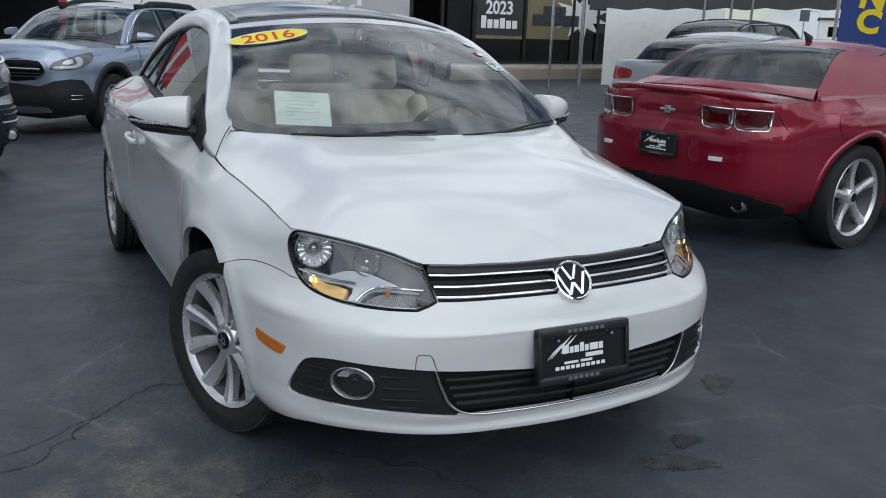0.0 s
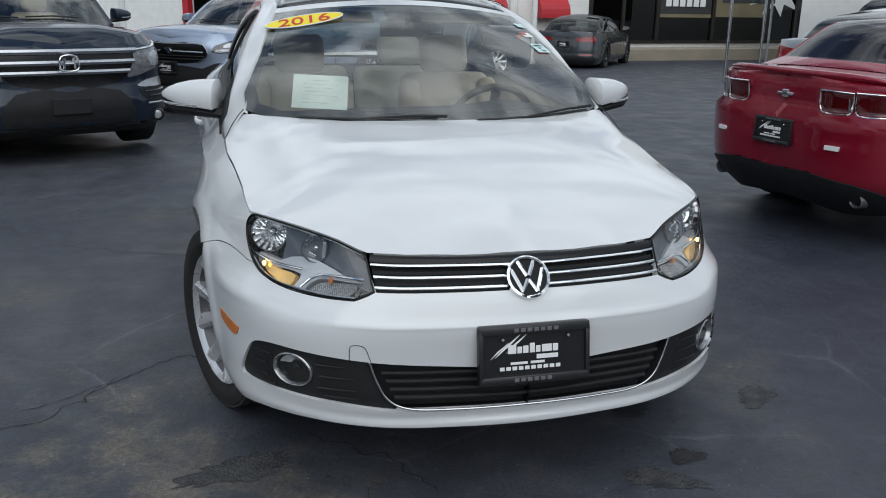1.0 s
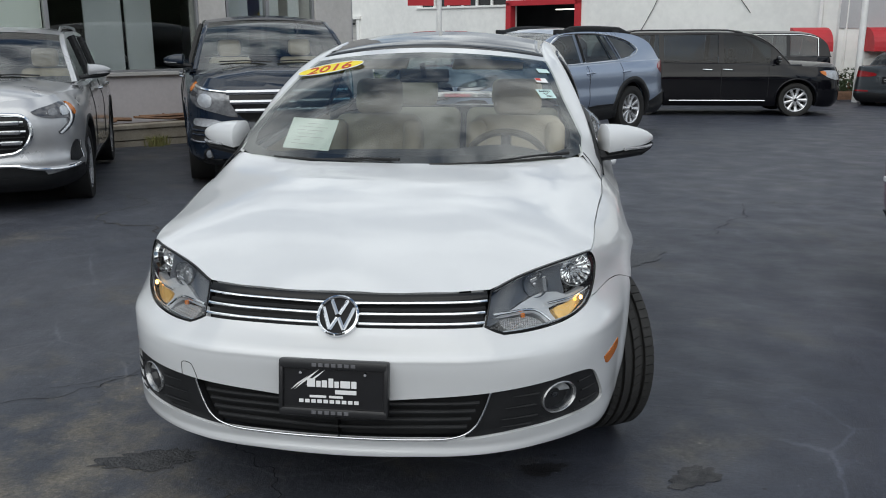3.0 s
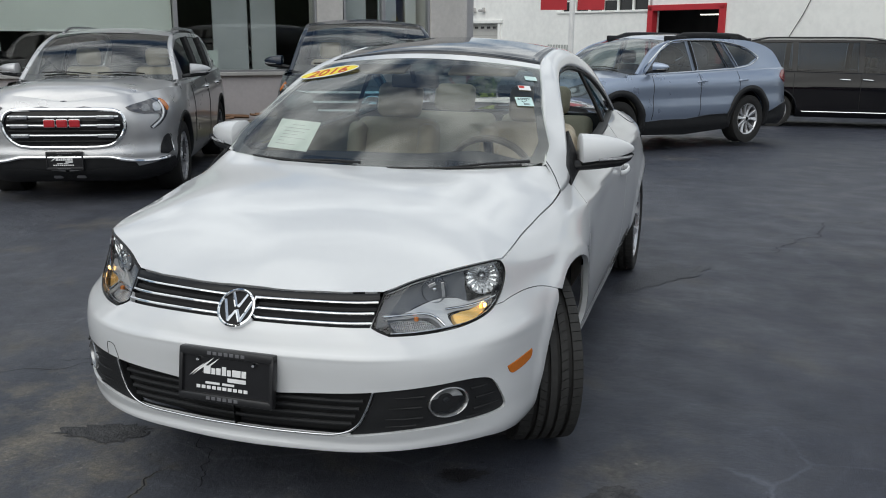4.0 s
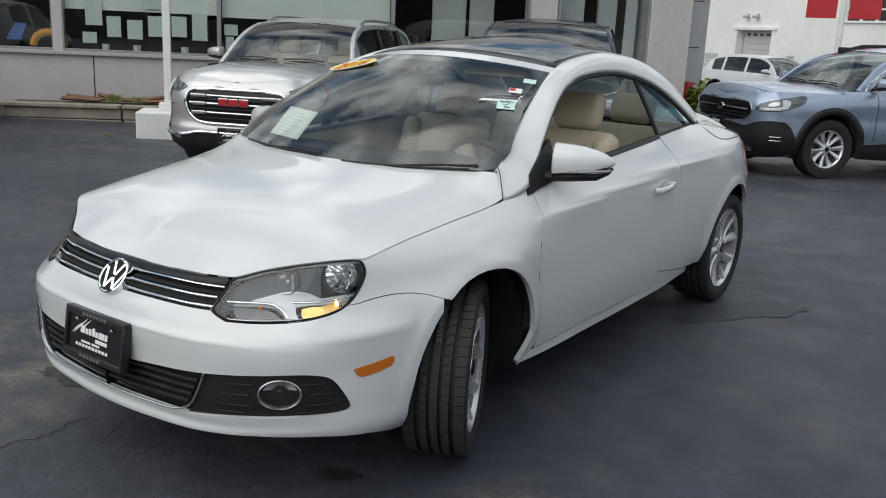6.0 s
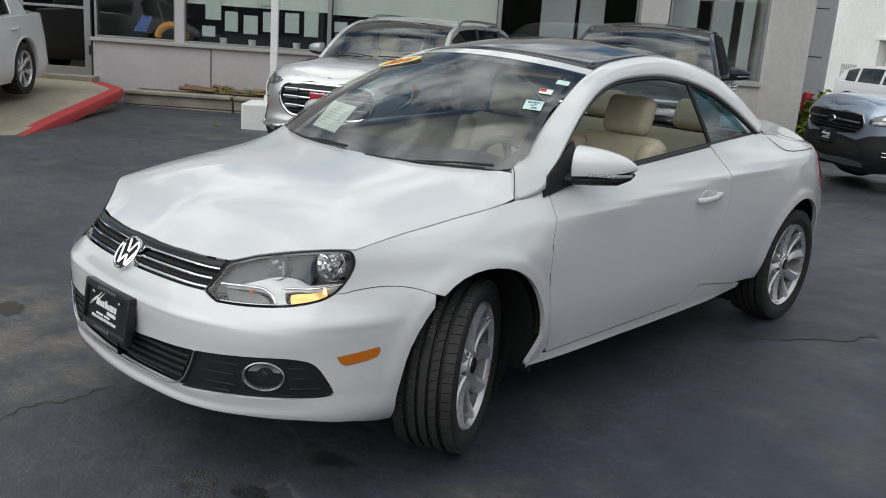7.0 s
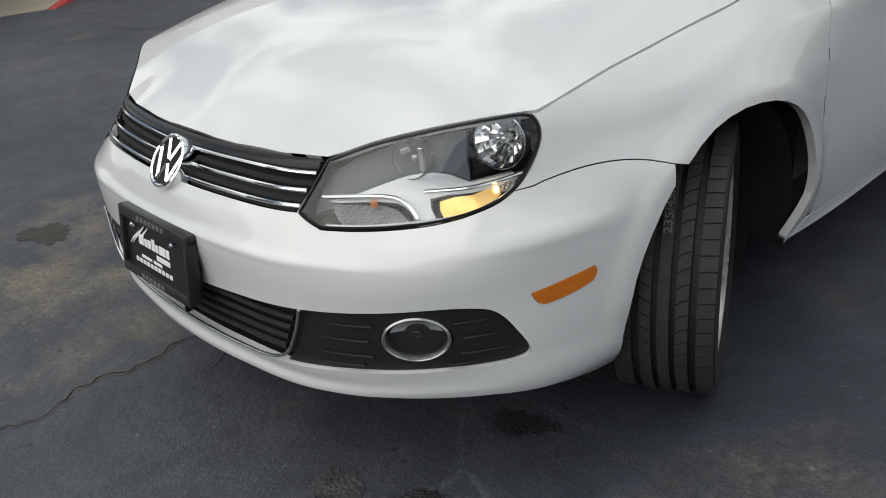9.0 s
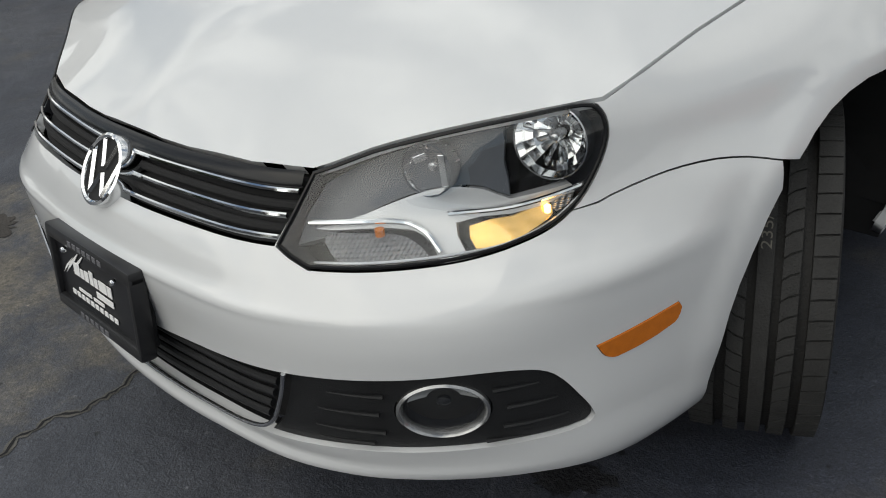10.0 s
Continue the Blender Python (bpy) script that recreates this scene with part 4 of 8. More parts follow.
def evened(p, rounds=40):
    """Takes small waves out of a curve, its ends held."""
    p = p.copy()
    for _ in range(rounds):
        p[1:-1] = p[1:-1] * .5 + (p[:-2] + p[2:]) * .25
    return p


ri, ro = evened(ri, 10), evened(ro, 8)
bulge = np.array((.75, 0, .66))
for side in (1, -1):
    puff = np.interp(idx, [0, 1.5, 4, 11], [.0, .005, .022, .020])[:, None]
    rows = [ro - (.014, 0, 0), ro] + [ro + (ri - ro) * w + bulge * puff * math.sin(math.pi * w) for w in (.12, .3, .5, .7, .88)] + [ri, ri - (.012, 0, .01)]
    frame_ob = strip("roof_frame", np.array(rows)[::-1], WHITE_PAINT, car, side=side)
    part("pillar_gap", mirrored(tube([(.691, .293, .985), (.712, .275, .964), (.738, .248, .930), (.762, .224, .888)], .0018, 6), side), SEAL, car, "", True)
    # side glass: the door glass is wound down, the fixed rear quarter glass stays
    def flank(y, z):
        y, z = np.broadcast_arrays(np.asarray(y, float), np.asarray(z, float))
        h = z - .93
        return np.stack([.752 - .36 * h - .30 * h**2 - .035 * (y - 1.2)**2, y, z], -1)
    quarter_glass = rounded([(1.665, 1.282), (1.80, 1.250), (1.95, 1.188), (2.08, 1.115), (2.185, 1.044), (2.0, 1.018), (1.735, .992), (1.70, 1.12)], 3, keep=(0, 4, 6))
    panel("quarter_window", quarter_glass, flank, .04, SIDE_TINT, car, "small rear quarter window with sky blue put into its tint", depth=.004, side=side)
    if side < 0:
        lower_edge = [(.46, .95), (.60, .962), (1.0, .985), (1.72, 1.005)]
        upper_edge = [(1.655, 1.285), (1.42, 1.305), (1.23, 1.300), (1.04, 1.282), (.85, 1.232), (.66, 1.126), (.52, 1.01)]
        panel("door_window", lower_edge + upper_edge, flank, .05, DOOR_GLASS, car, "closed door window reflecting the sky", depth=.004, side=side)
    seal_line = [(.742, .47, .945)] + [tuple(p - np.array((.010, 0, .012))) for p in ro[10:]]
    part("window_seal", tube(np.array(seal_line) * (side, 1, 1), .009, 6), SEAL, car, "", True)
    part("window_bar", tube(np.array([flank(1.665, 1.285), flank(1.69, 1.13), flank(1.728, .985)]) * (side, 1, 1), .011, 6), SEAL, car, "", True)
    wa = np.linspace(1.88, 3.75, 30)
    wz = np.interp(wa, [1.876, 2.1, 2.4, 2.75, 3.115, 3.75], [.920, .935, .956, .983, 1.007, 1.035])
    w = skin(wa, wz)
    strip("waist_trim", [w + (.001, 0, -.004), w + (-.004, 0, .007), w + (-.02, 0, .008), w + (-.05, 0, .0)], SEAL, car, side=side)
    # inner door panel
    inner_y = np.linspace(.40, 1.75, 14)
    dz = np.interp(inner_y, [.4, 1.75], [.925, 1.005])
    strip("door_lining", [np.stack([np.full(14, .735), inner_y, dz], 1), np.stack([np.full(14, .705), inner_y, dz - .02], 1), np.stack([np.full(14, .69), inner_y, np.full(14, .7)], 1),
                          np.stack([np.full(14, .70), inner_y, np.full(14, .3)], 1)], DASH_BEIGE, car, side=side)
    # triangular mirror base at the foot of the pillar
    sail = panel("mirror_base", [(.375, .875), (.47, .893), (.61, .915), (.61, 1.06), (.50, .998), (.42, .945)], flank, .03, BLACK_PLASTIC, car, lift=.034, depth=.02, side=side)
    # door mirror
    door_mirror(car, Matrix.Translation((.868 * side, .605, .992)) @ pose(0, 0, 0, 0, 0, 22 * side), side, WHITE_PAINT, "white door mirror with a black foot", 1.2)
    # door handle in its shallow cup
    hp = Vector(skin(3.02, .798))
    hx = float(skin(2.90, .792)[0])
    cup = lathe([(.001, .0), (.0012, .03), (.003, .046), (.0, .052)], 28, "x")
    bmesh.ops.scale(cup, vec=(1, 1.05, .72), verts=cup.verts)
    hnd = part("door_handle", mirrored(tube([(.006, -.085, -.004), (.026, -.07, -.003), (.034, -.03, 0), (.035, .03, .003), (.030, .066, .005), (.008, .085, .006)], [.011, .013, .013, .013, .013, .011], 10, flat=(.75, 1.1)), side), WHITE_PAINT, car, "", True)
    hnd.location = (hx * side, 1.50, .792)
    cup_ob = part("handle_cup", mirrored(cup, side), WHITE_PAINT, hnd, "", True)
    lock = part("lock_cap", mirrored(box((.0, .075, -.012), (.030, .115, .020), .009), side), WHITE_PAINT, hnd, "", True)

# white header over the windscreen, dark glass roof, rear window, boot lid
us = np.linspace(-1, 1, 25)
top_edge = screen(us, np.ones_like(us))
def roof(u, s):
    """Roof skin: u across from rail to rail, s along the rails by y."""
    u, s = np.broadcast_arrays(np.asarray(u, float), np.asarray(s, float))
    x0 = np.interp(s, [p[1] for p in RAIL_IN], [p[0] for p in RAIL_IN])
    z0 = np.interp(s, [p[1] for p in RAIL_IN], [p[2] for p in RAIL_IN])
    lift = np.interp(s, [.9, 1.1, 1.4, 1.7, 2.45], [.040, .046, .050, .046, .02])
    y = s - .115 * (1 - u**2) * np.interp(s, [.9, 1.2, 1.6, 2.25], [1, .7, -.1, -.8])
    return np.stack([x0 * u, y, z0 + lift * (1 - u**2) - .004 * u**2], -1)
ys = [.925, .95, .985]
strip("header", [roof(us, np.full_like(us, s)) for s in ys], WHITE_PAINT, car)
strip("roof_panel", [roof(us * .985, np.full_like(us, s)) + (0, 0, .002) for s in np.linspace(.990, 1.62, 16)], ROOF_GLASS, car, "dark glass sliding roof panel", thickness=.01)
strip("rear_header", [roof(us, np.full_like(us, s)) for s in (1.625, 1.66, 1.70)], WHITE_PAINT, car)
strip("rear_window", [roof(us * .97, np.full_like(us, s)) - (0, 0, .004) for s in np.linspace(1.70, 2.46, 14)], TINTED, car, "tinted rear window")
lid_y = np.linspace(2.30, 3.30, 20)
lid_rows = []
for y in lid_y:
    hw = np.interp(y, [2.27, 2.8, 3.2, 3.42], [.60, .61, .57, .50])
    ze = np.interp(y, [2.27, 2.6, 2.9, 3.2, 3.42], [1.035, 1.02, .975, .935, .925])
    zc = np.interp(y, [2.27, 2.6, 2.9, 3.2, 3.42], [1.05, 1.05, 1.045, 1.03, 1.01])
    lid_rows.append(np.stack([us * hw, np.full_like(us, y) + .06 * (1 - us**2), ze + (zc - ze) * (1 - np.abs(us)**3.5)], 1))
lid_rows.append(lid_rows[-1] + (0, .03, -.05))
strip("boot_lid", lid_rows, WHITE_PAINT, car)
for side in (1, -1):
    a = np.linspace(3.60, 4.66, 26)
    zt = np.interp(a, [3.5, 3.7, 3.9, 4.1, 4.3, 4.5, 4.75], [1.034, 1.035, 1.020, .985, .95, .930, .925])
    e = skin(a, zt)
    y = np.clip(e[:, 1], 2.30, 3.30)
    hw = np.interp(y, [2.27, 2.8, 3.2, 3.42], [.60, .61, .57, .50])
    ze = np.interp(y, [2.27, 2.6, 2.9, 3.2, 3.42], [1.035, 1.02, .975, .935, .925])
    strip("rear_shoulder", [e, (e + np.stack([hw, y, ze], 1)) / 2 + (0, 0, .008), np.stack([hw + .003, y, ze], 1)], WHITE_PAINT, car, side=side)
    tl = rounded([(4.42, .70), (4.42, .86), (4.70, .90), (5.05, .88), (5.05, .76), (4.75, .70)], 3)
    panel("tail_lamp", tl, skin, .03, material("tail_red", (.30, .012, .015), .12, 0, .2, 30, coat=.6), car, "red tail lamp", lift=.004, depth=.02, side=side)

# wipers at the foot of the screen
for x0, x1, y0 in ((-.50, -.02, .17), (.12, .60, .105)):
    a = [screen(x / .68, -.012 + .003 * k * (1 if x0 < 0 else .3)) + np.array((0, -.004, .006)) for k, x in enumerate(np.linspace(x0, x1, 8))]
    wiper = part("wiper", tube(a, .0038, 6), SEAL, car, "black windscreen wiper", True)
    piv = screen((x1 + .03) / .68, .02) + np.array((0, -.02, .006))
    part("wiper_arm", tube([piv, (np.array(a[4]) + piv) / 2 + (0, 0, .006), a[3]], [.006, .004, .0035], 8), BLACK_PLASTIC, wiper, "", True)
cx = np.linspace(-.66, .66, 25)
strip("cowl", [screen(cx / .69, np.full(25, .06)) - (0, -.01, .02), screen(cx / .69, np.full(25, -.02)) - (0, .0, .012), screen(cx / .69, np.full(25, -.06)) - (0, .04, .06)], BLACK_PLASTIC, car)

# ---- wheels ----
def wheel_parts(w, radius, width, rim, spokes=5, double=True, alloy=ALLOY, fine=True, hub_dark=True):
    """Tyre and rim round the x axis; the outer face looks to +x."""
    hw = width / 2
    steps = 72 if fine else 40
    prof = [(-hw * .80, rim * .98), (-hw * .98, rim * 1.12), (-hw, (rim + radius) / 2), (-hw * .97, radius * .955), (-hw * .90, radius * .972)]
    if fine:
        for x in (-.50, -.14, .18, .55):
            prof += [(hw * (x - .07), radius * .984), (hw * (x - .065), radius * .955), (hw * (x + .065), radius * .955), (hw * (x + .07), radius * .984)]
    prof += [(hw * .90, radius * .972), (hw * .97, radius * .955), (hw, (rim + radius) / 2), (hw * .98, rim * 1.12), (hw * .80, rim * .98)]
    tyre = part("tyre", lathe(prof, steps, "x"), RUBBER, w, "black rubber tyre", True, 40)
    if fine:
        # blocks of the tread between narrow cross cuts, and the plain rib in its middle; paler than the grooves
        cuts = bmesh.new()
        for k in range(60):
            turn = Matrix.Rotation(2 * math.pi * k / 60, 4, "X")
            for x0, x1, skew, fall in ((.625, .94, .10, .06), (.245, .475, .50, 0), (-.425, -.205, -.50, 0), (-.94, -.58, -.10, -.06)):
                m = turn @ Matrix.Translation(((x0 + x1) / 2 * hw, 0, radius * (.991 if fall else .998))) @ Matrix.Rotation(fall, 4, "Y")
                hx, hy, sk = (x1 - x0) / 2 * hw, .0145, math.tan(skew) * (x1 - x0) / 2 * hw
                ring = [(-hx, -hy - sk), (-.2 * hx, -hy + sk * .15), (hx, -hy + sk), (hx, hy + sk), (-.2 * hx, hy + sk * .15), (-hx, hy - sk)]
                low = [cuts.verts.new(m @ Vector((x, y, -.008))) for x, y in ring]
                top = [cuts.verts.new(m @ Vector((x, y, .0))) for x, y in ring]
                cuts.faces.new(top)
                for i in range(6):
                    cuts.faces.new((low[i], low[(i + 1) % 6], top[(i + 1) % 6], top[i]))
        bmesh.ops.recalc_face_normals(cuts, faces=cuts.faces)
        part("tread", cuts, TREAD, tyre)["kind"] = "stuff"
        part("middle_rib", lathe([(-.09 * hw, radius * .965), (-.088 * hw, radius * .997), (.128 * hw, radius * .997), (.13 * hw, radius * .965)], steps, "x"), TREAD, tyre)
    # rim: bright lip, then a wide dished flange falling inwards, dark behind
    lip = part("rim", lathe([(hw * .74, rim * .925), (hw * .88, rim * .985), (hw * .90, rim), (hw * .84, rim * 1.015), (hw * .55, rim * 1.0), (-hw * .85, rim * .96), (-hw * .9, rim)], steps, "x"), alloy, w, "silver alloy rim", True)
    # flange in the darker alloy: shade of the rim's pockets put into its colour
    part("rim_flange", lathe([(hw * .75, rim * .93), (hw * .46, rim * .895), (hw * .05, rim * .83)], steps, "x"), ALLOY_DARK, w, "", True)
    part("brake_disc", lathe([(-.02, .04), (-.02, rim * .62), (-.045, rim * .62), (-.045, .04)], 32, "x"), BRAKE, w, "", True)
    # added near-black disc: paints the shade behind the spokes
    part("pocket_shade_disc", lathe([(-hw * .5, .0), (-hw * .5, rim * .95)], 24, "x"), DARK_VOID, w)
    face = hw * .72
    sp = bmesh.new()
    for k in range(spokes):
        for s in ((-1, 1) if double else (0,)):
            base = 2 * math.pi * k / spokes
            a_in, a_out = base + s * .22, base + s * (.30 if double else 0)
            rows = []
            for f in (0, .2, .45, .7, .88, 1):
                r = .050 + (rim * .955 - .050) * f
                a = a_in + (a_out - a_in) * f
                half = (.0155 + .011 * f + .006 * f * f) if double else (.032 - .010 * math.sin(math.pi * f) + .010 * f)
                xx = face - .012 * math.sin(math.pi * f) + .016 * f
                c = Vector((0, math.cos(a), math.sin(a)))
                t = Vector((0, -math.sin(a), math.cos(a)))
                o = Vector((xx, 0, 0)) + c * r
                # ridge off the middle: a narrow steep face and a broad one
                e = s * half * .45 if double else 0
                deep = .040 - .012 * f
                rows.append([sp.verts.new(o + t * u + Vector((-d, 0, 0))) for u, d in ((-half, deep), (-half * .93, .012 if s >= 0 else .007), (-half * .30 + e * .6, .003), (e, 0), (half * .30 + e * .6, .003), (half * .93, .012 if s <= 0 else .007), (half, deep))])
            for p, q in zip(rows, rows[1:]):
                for i in range(6):
                    sp.faces.new((p[i], p[i + 1], q[i + 1], q[i]))
    bmesh.ops.recalc_face_normals(sp, faces=sp.faces)
    part("spokes", sp, alloy, w, "silver spokes", True, 45)
    part("hub", lathe([(face - .06, .072), (face - .016, .066), (face + .0, .052), (face + .002, .036), (face + .006, .033), (face + .008, .0)], 30, "x"), alloy, w, "", True)
    if hub_dark:
        part("hub_cap", lathe([(face + .004, .030), (face + .012, .028), (face + .014, .0)], 24, "x"), BLACK_GLOSS, w, "", True)
    if fine:
        bars2 = bmesh.new()
        for y0, z0, y1, z1 in ((-.017, .018, -.002, -.0), (.017, .018, .002, -.0), (-.021, .006, -.009, -.02), (.021, .006, .009, -.02), (-.009, -.02, 0, -.002), (.009, -.02, 0, -.002)):
            d = Vector((0, y1 - y0, z1 - z0))
            nn = Vector((0, -d.z, d.y)).normalized() * .0028
            a, b = Vector((face + .0145, y0, z0)), Vector((face + .0145, y1, z1))
            bars2.faces.new([bars2.verts.new(p) for p in (a - nn, b - nn, b + nn, a + nn)])
        part("cap_emblem", bars2, CHROME, w)
        for k in range(5):
            a = 2 * math.pi * (k + .5) / 5
            bl = lathe([(face - .02, .008), (face - .004, .008), (face - .002, .0)], 8, "x")
            bmesh.ops.translate(bl, vec=(0, .056 * math.cos(a), .056 * math.sin(a)), verts=bl.verts)
            part("bolt", bl, ALLOY_DARK, w)


TYRE_PRINT = material("moulded_rubber_letters", (.15, .14, .12), .75, 0, .2, 40)
STEER = 26
for x, y, turn, spin in ((.718, 0, STEER, 12), (-.730, 0, 180 + STEER - 5, 40), (.745, 2.578, 0, 25), (-.745, 2.578, 180, 65)):
    w = new("wheel")
    w.parent = car
    w["label"] = "silver twin-spoke alloy wheel"
    w.matrix_basis = Matrix.Translation((x, y, .312)) @ pose(0, 0, 0, 0, 0, turn) @ pose(0, 0, 0, spin)
    wheel_parts(w, .312, .218, .228)
    if turn == STEER:
        # size of the tyre moulded twice into the middle rib
        for start, tall in ((1.02, .017), (1.72, .017)):
            cu = bpy.data.curves.new("tyre_size", "FONT")
            cu.body, cu.size, cu.align_x, cu.align_y, cu.extrude = "235/45R17", tall * 1.35, "CENTER", "CENTER", .0
            tmp = bpy.data.objects.new("tyre_size", cu)
            me = bpy.data.meshes.new_from_object(tmp)
            bpy.data.objects.remove(tmp)
            bpy.data.curves.remove(cu)
            lettering = bmesh.new()
            lettering.from_mesh(me)
            bpy.data.meshes.remove(me)
            for v in lettering.verts:
                q = start + v.co.x * 1.35 / .312
                v.co = (.002 - v.co.y, -math.cos(q) * .3119, math.sin(q) * .3119)
            part("tyre_size", lettering, TYRE_PRINT, next(o for o in w.children if o.name.startswith("tyre")), "moulded tyre size lettering")

# ---- cabin ----
def cushion(lo, hi, bevel, m=None):
    return box(lo, hi, bevel, m, 4)


def front_seat(x):
    seat = new("front_seat")
    seat.parent = car
    seat["label"] = "beige leather front seat with headrest"
    seat.location = (x, 1.12, .30)
    part("seat_cushion", cushion((-.25, -.28, 0), (.25, .26, .20), .07, pose(0, 0, .06, 6)), LEATHER, seat, "", True, 60)
    lean = pose(0, .22, .20, -18)
    part("backrest", cushion((-.235, -.06, 0), (.235, .08, .545), .06, lean), LEATHER, seat, "", True, 60)
    for s in (1, -1):
        part("side_bolster", cushion((-.05, -.10, .03), (.05, .06, .50), .045, lean @ Matrix.Translation((s * .20, -.02, 0))), LEATHER, seat, "", True, 60)
    part("headrest", cushion((-.125, -.05, .545), (.125, .05, .735), .045, lean), LEATHER, seat, "", True, 60)
    for s in (1, -1):
        part("headrest_post", tube([lean @ Vector((s * .06, 0, .5)), lean @ Vector((s * .06, 0, .66))], .007, 8), CHROME, seat, "", True)


front_seat(-.37)
front_seat(.37)
for x in (-.30, .30):
    rs = new("rear_seat")
    rs.parent = car
    rs["label"] = "beige leather rear seat with headrest"
    rs.location = (x, 2.02, .34)
    lean = pose(0, .10, .14, -20)
    part("seat_cushion", cushion((-.28, -.35, 0), (.28, .12, .18), .06), LEATHER, rs, "", True, 60)
    part("backrest", cushion((-.28, -.06, 0), (.28, .06, .54), .05, lean), LEATHER, rs, "", True, 60)
    part("headrest", cushion((-.13, -.05, .55), (.13, .05, .72), .045, lean), LEATHER, rs, "", True, 60)
floor_pan = bmesh.new()
add_box(floor_pan, (-.66, .55, .25), (.66, 2.4, .29))
part("cabin_floor", floor_pan, CARPET, car)
part("firewall", box((-.66, .12, .26), (.66, .16, .9), .01), DASH_DARK, car)
part("rear_bulkhead", box((-.62, 2.32, .3), (.62, 2.36, 1.0), .01), DASH_DARK, car)
part("floor_front", box((-.55, -.55, .20), (.55, .3, .24), .01), DARK_VOID, car)
part("floor_rear", box((-.6, 2.3, .22), (.6, 3.3, .28), .01), DARK_VOID, car)
dx = np.linspace(-.70, .70, 29)
dash_rows = []
for dy, z, h in ((.10, .945, .0), (.30, .975, .0), (.45, .968, .03), (.53, .945, .035), (.56, .90, .03)):
    dash_rows.append(np.stack([dx, dy + .20 * (dx / .69)**2 * (1 if dy < .2 else .3) + 0 * dx, z - .03 * (dx / .7)**2 + h * np.exp(-((dx - .37) / .17)**2)], 1))
strip("dashboard", dash_rows, DASH_DARK, car, "dark dashboard top")
strip("dashboard_front", [dash_rows[-1], dash_rows[-1] + (0, -.03, -.12), dash_rows[-1] + (0, -.10, -.40)], DASH_BEIGE, car, "beige dashboard front")
part("console", cushion((-.11, .5, .28), (.11, 1.5, .60), .04), DASH_BEIGE, car, "", True, 60)
WHEEL_BROWN = material("brown_leather_rim", (.10, .085, .065), .5, 0, .2, 20, .3, 200)
sw = new("steering_wheel")
sw.parent = car
sw["label"] = "dark brown steering wheel"
sw.matrix_basis = Matrix.Translation((.37, .70, .86)) @ pose(0, 0, 0, -64, 0, 0)
part("wheel_rim", tube([(.185 * math.cos(t), .185 * math.sin(t), 0) for t in np.linspace(0, 2 * math.pi, 40, endpoint=False)], .015, 10, True), WHEEL_BROWN, sw, "", True)
part("wheel_hub", cushion((-.075, -.07, -.03), (.075, .06, .015), .03), WHEEL_BROWN, sw, "", True, 60)
for a in (0, 180, 270):
    c, s = math.cos(radians(a)), math.sin(radians(a))
    part("wheel_spoke", tube([(.05 * c, .05 * s, -.01), (.18 * c, .18 * s, 0)], .016, 8, flat=(1.4, .6)), SATIN_CHROME, sw, "", True)
part("column", tube([(.37, .72, .85), (.37, .45, .95)], .045, 10), DASH_DARK, car, "", True)
mir = part("rear_view_mirror", cushion((-.11, -.012, -.03), (.11, .014, .03), .012), DASH_DARK, car, "", True, 60)
mir.location = (0, .735, 1.255)
part("mirror_stalk", tube([(0, -.01, .0), (0, -.045, .05)], .012, 8), DASH_DARK, mir, "", True)
for x in (-.33, .33):
    part("sun_visor", cushion((-.16, -.008, -.05), (.16, .008, .05), .008, Matrix.Translation((x * .8, .93, 1.298)) @ pose(0, 0, 0, -70)), DASH_BEIGE, car, "", True)
part("head_lining", box((-.46, 1.05, 1.345), (.46, 1.55, 1.36), .005), DASH_BEIGE, car)

# ---- parked cars: one builder, with the measures of each kind ----
def make_skin(plan, sections, at):
    """The flank of a car from a half plan and upright sections at some of its points."""
    p = [(-plan[1][0], plan[1][1])] + list(plan) + [(-plan[-2][0], plan[-2][1])]
    xy, _, ln = through_points(p)
    first = ln[1]
    ln = ln - first
    fns = [curve(s) for s in sections]
    sl = ln[1:-1][list(at)]

    def f(a, z):
        a, z = np.broadcast_arrays(np.asarray(a, float), np.asarray(z, float))
        b = np.abs(a)
        q = xy(b + first)
        e = xy(b + first + 1e-3) - xy(b + first - 1e-3)
        n = np.stack([e[..., 1], -e[..., 0]], -1) / np.linalg.norm(e, axis=-1)[..., None]
        d = np.stack([g(z) for g in fns])
        i = np.clip(np.searchsorted(sl, b) - 1, 0, len(sl) - 2)
        t = np.clip((b - sl[i]) / (sl[i + 1] - sl[i]), 0, 1)
        t = t * t * (3 - 2 * t)
        off = np.take_along_axis(d, i[None], 0)[0] * (1 - t) + np.take_along_axis(d, i[None] + 1, 0)[0] * t
        x = q[..., 0] + n[..., 0] * off
        return np.stack([np.where(a < 0, -x, x), q[..., 1] + n[..., 1] * off, z], -1)
    ys = np.linspace(0, ln[-2], 400)
    pos = xy(ys + first)
    return f, float(ln[-2]), (lambda y: float(np.interp(y, np.maximum.accumulate(pos[:, 1]), ys)))


WINDOW_TINT = pane_material("smoked_glass", (.16, .19, .19), 1.8)
HEAD_CLEAR = material("lamp_clear", (.55, .57, .6), .1, .5, .3, 25, .3, 80, coat=1.0)
HEAD_DARK = material("lamp_smoked", (.10, .10, .11), .1, .3, .4, 25, coat=1.0)
TAIL_RED = material("tail_lamp_red", (.28, .008, .012), .1, 0, .3, 25, coat=1.0)
RIM_BLACK = material("black_alloy", (.02, .02, .022), .3, .4, .1, 12)


def paint(name, colour, metal=.35, rough=.32, coat=1.0, spec=.5):
    return material(name, colour, rough, metal, .05, 3, coat=coat, spec=spec, rough_vary=.05)


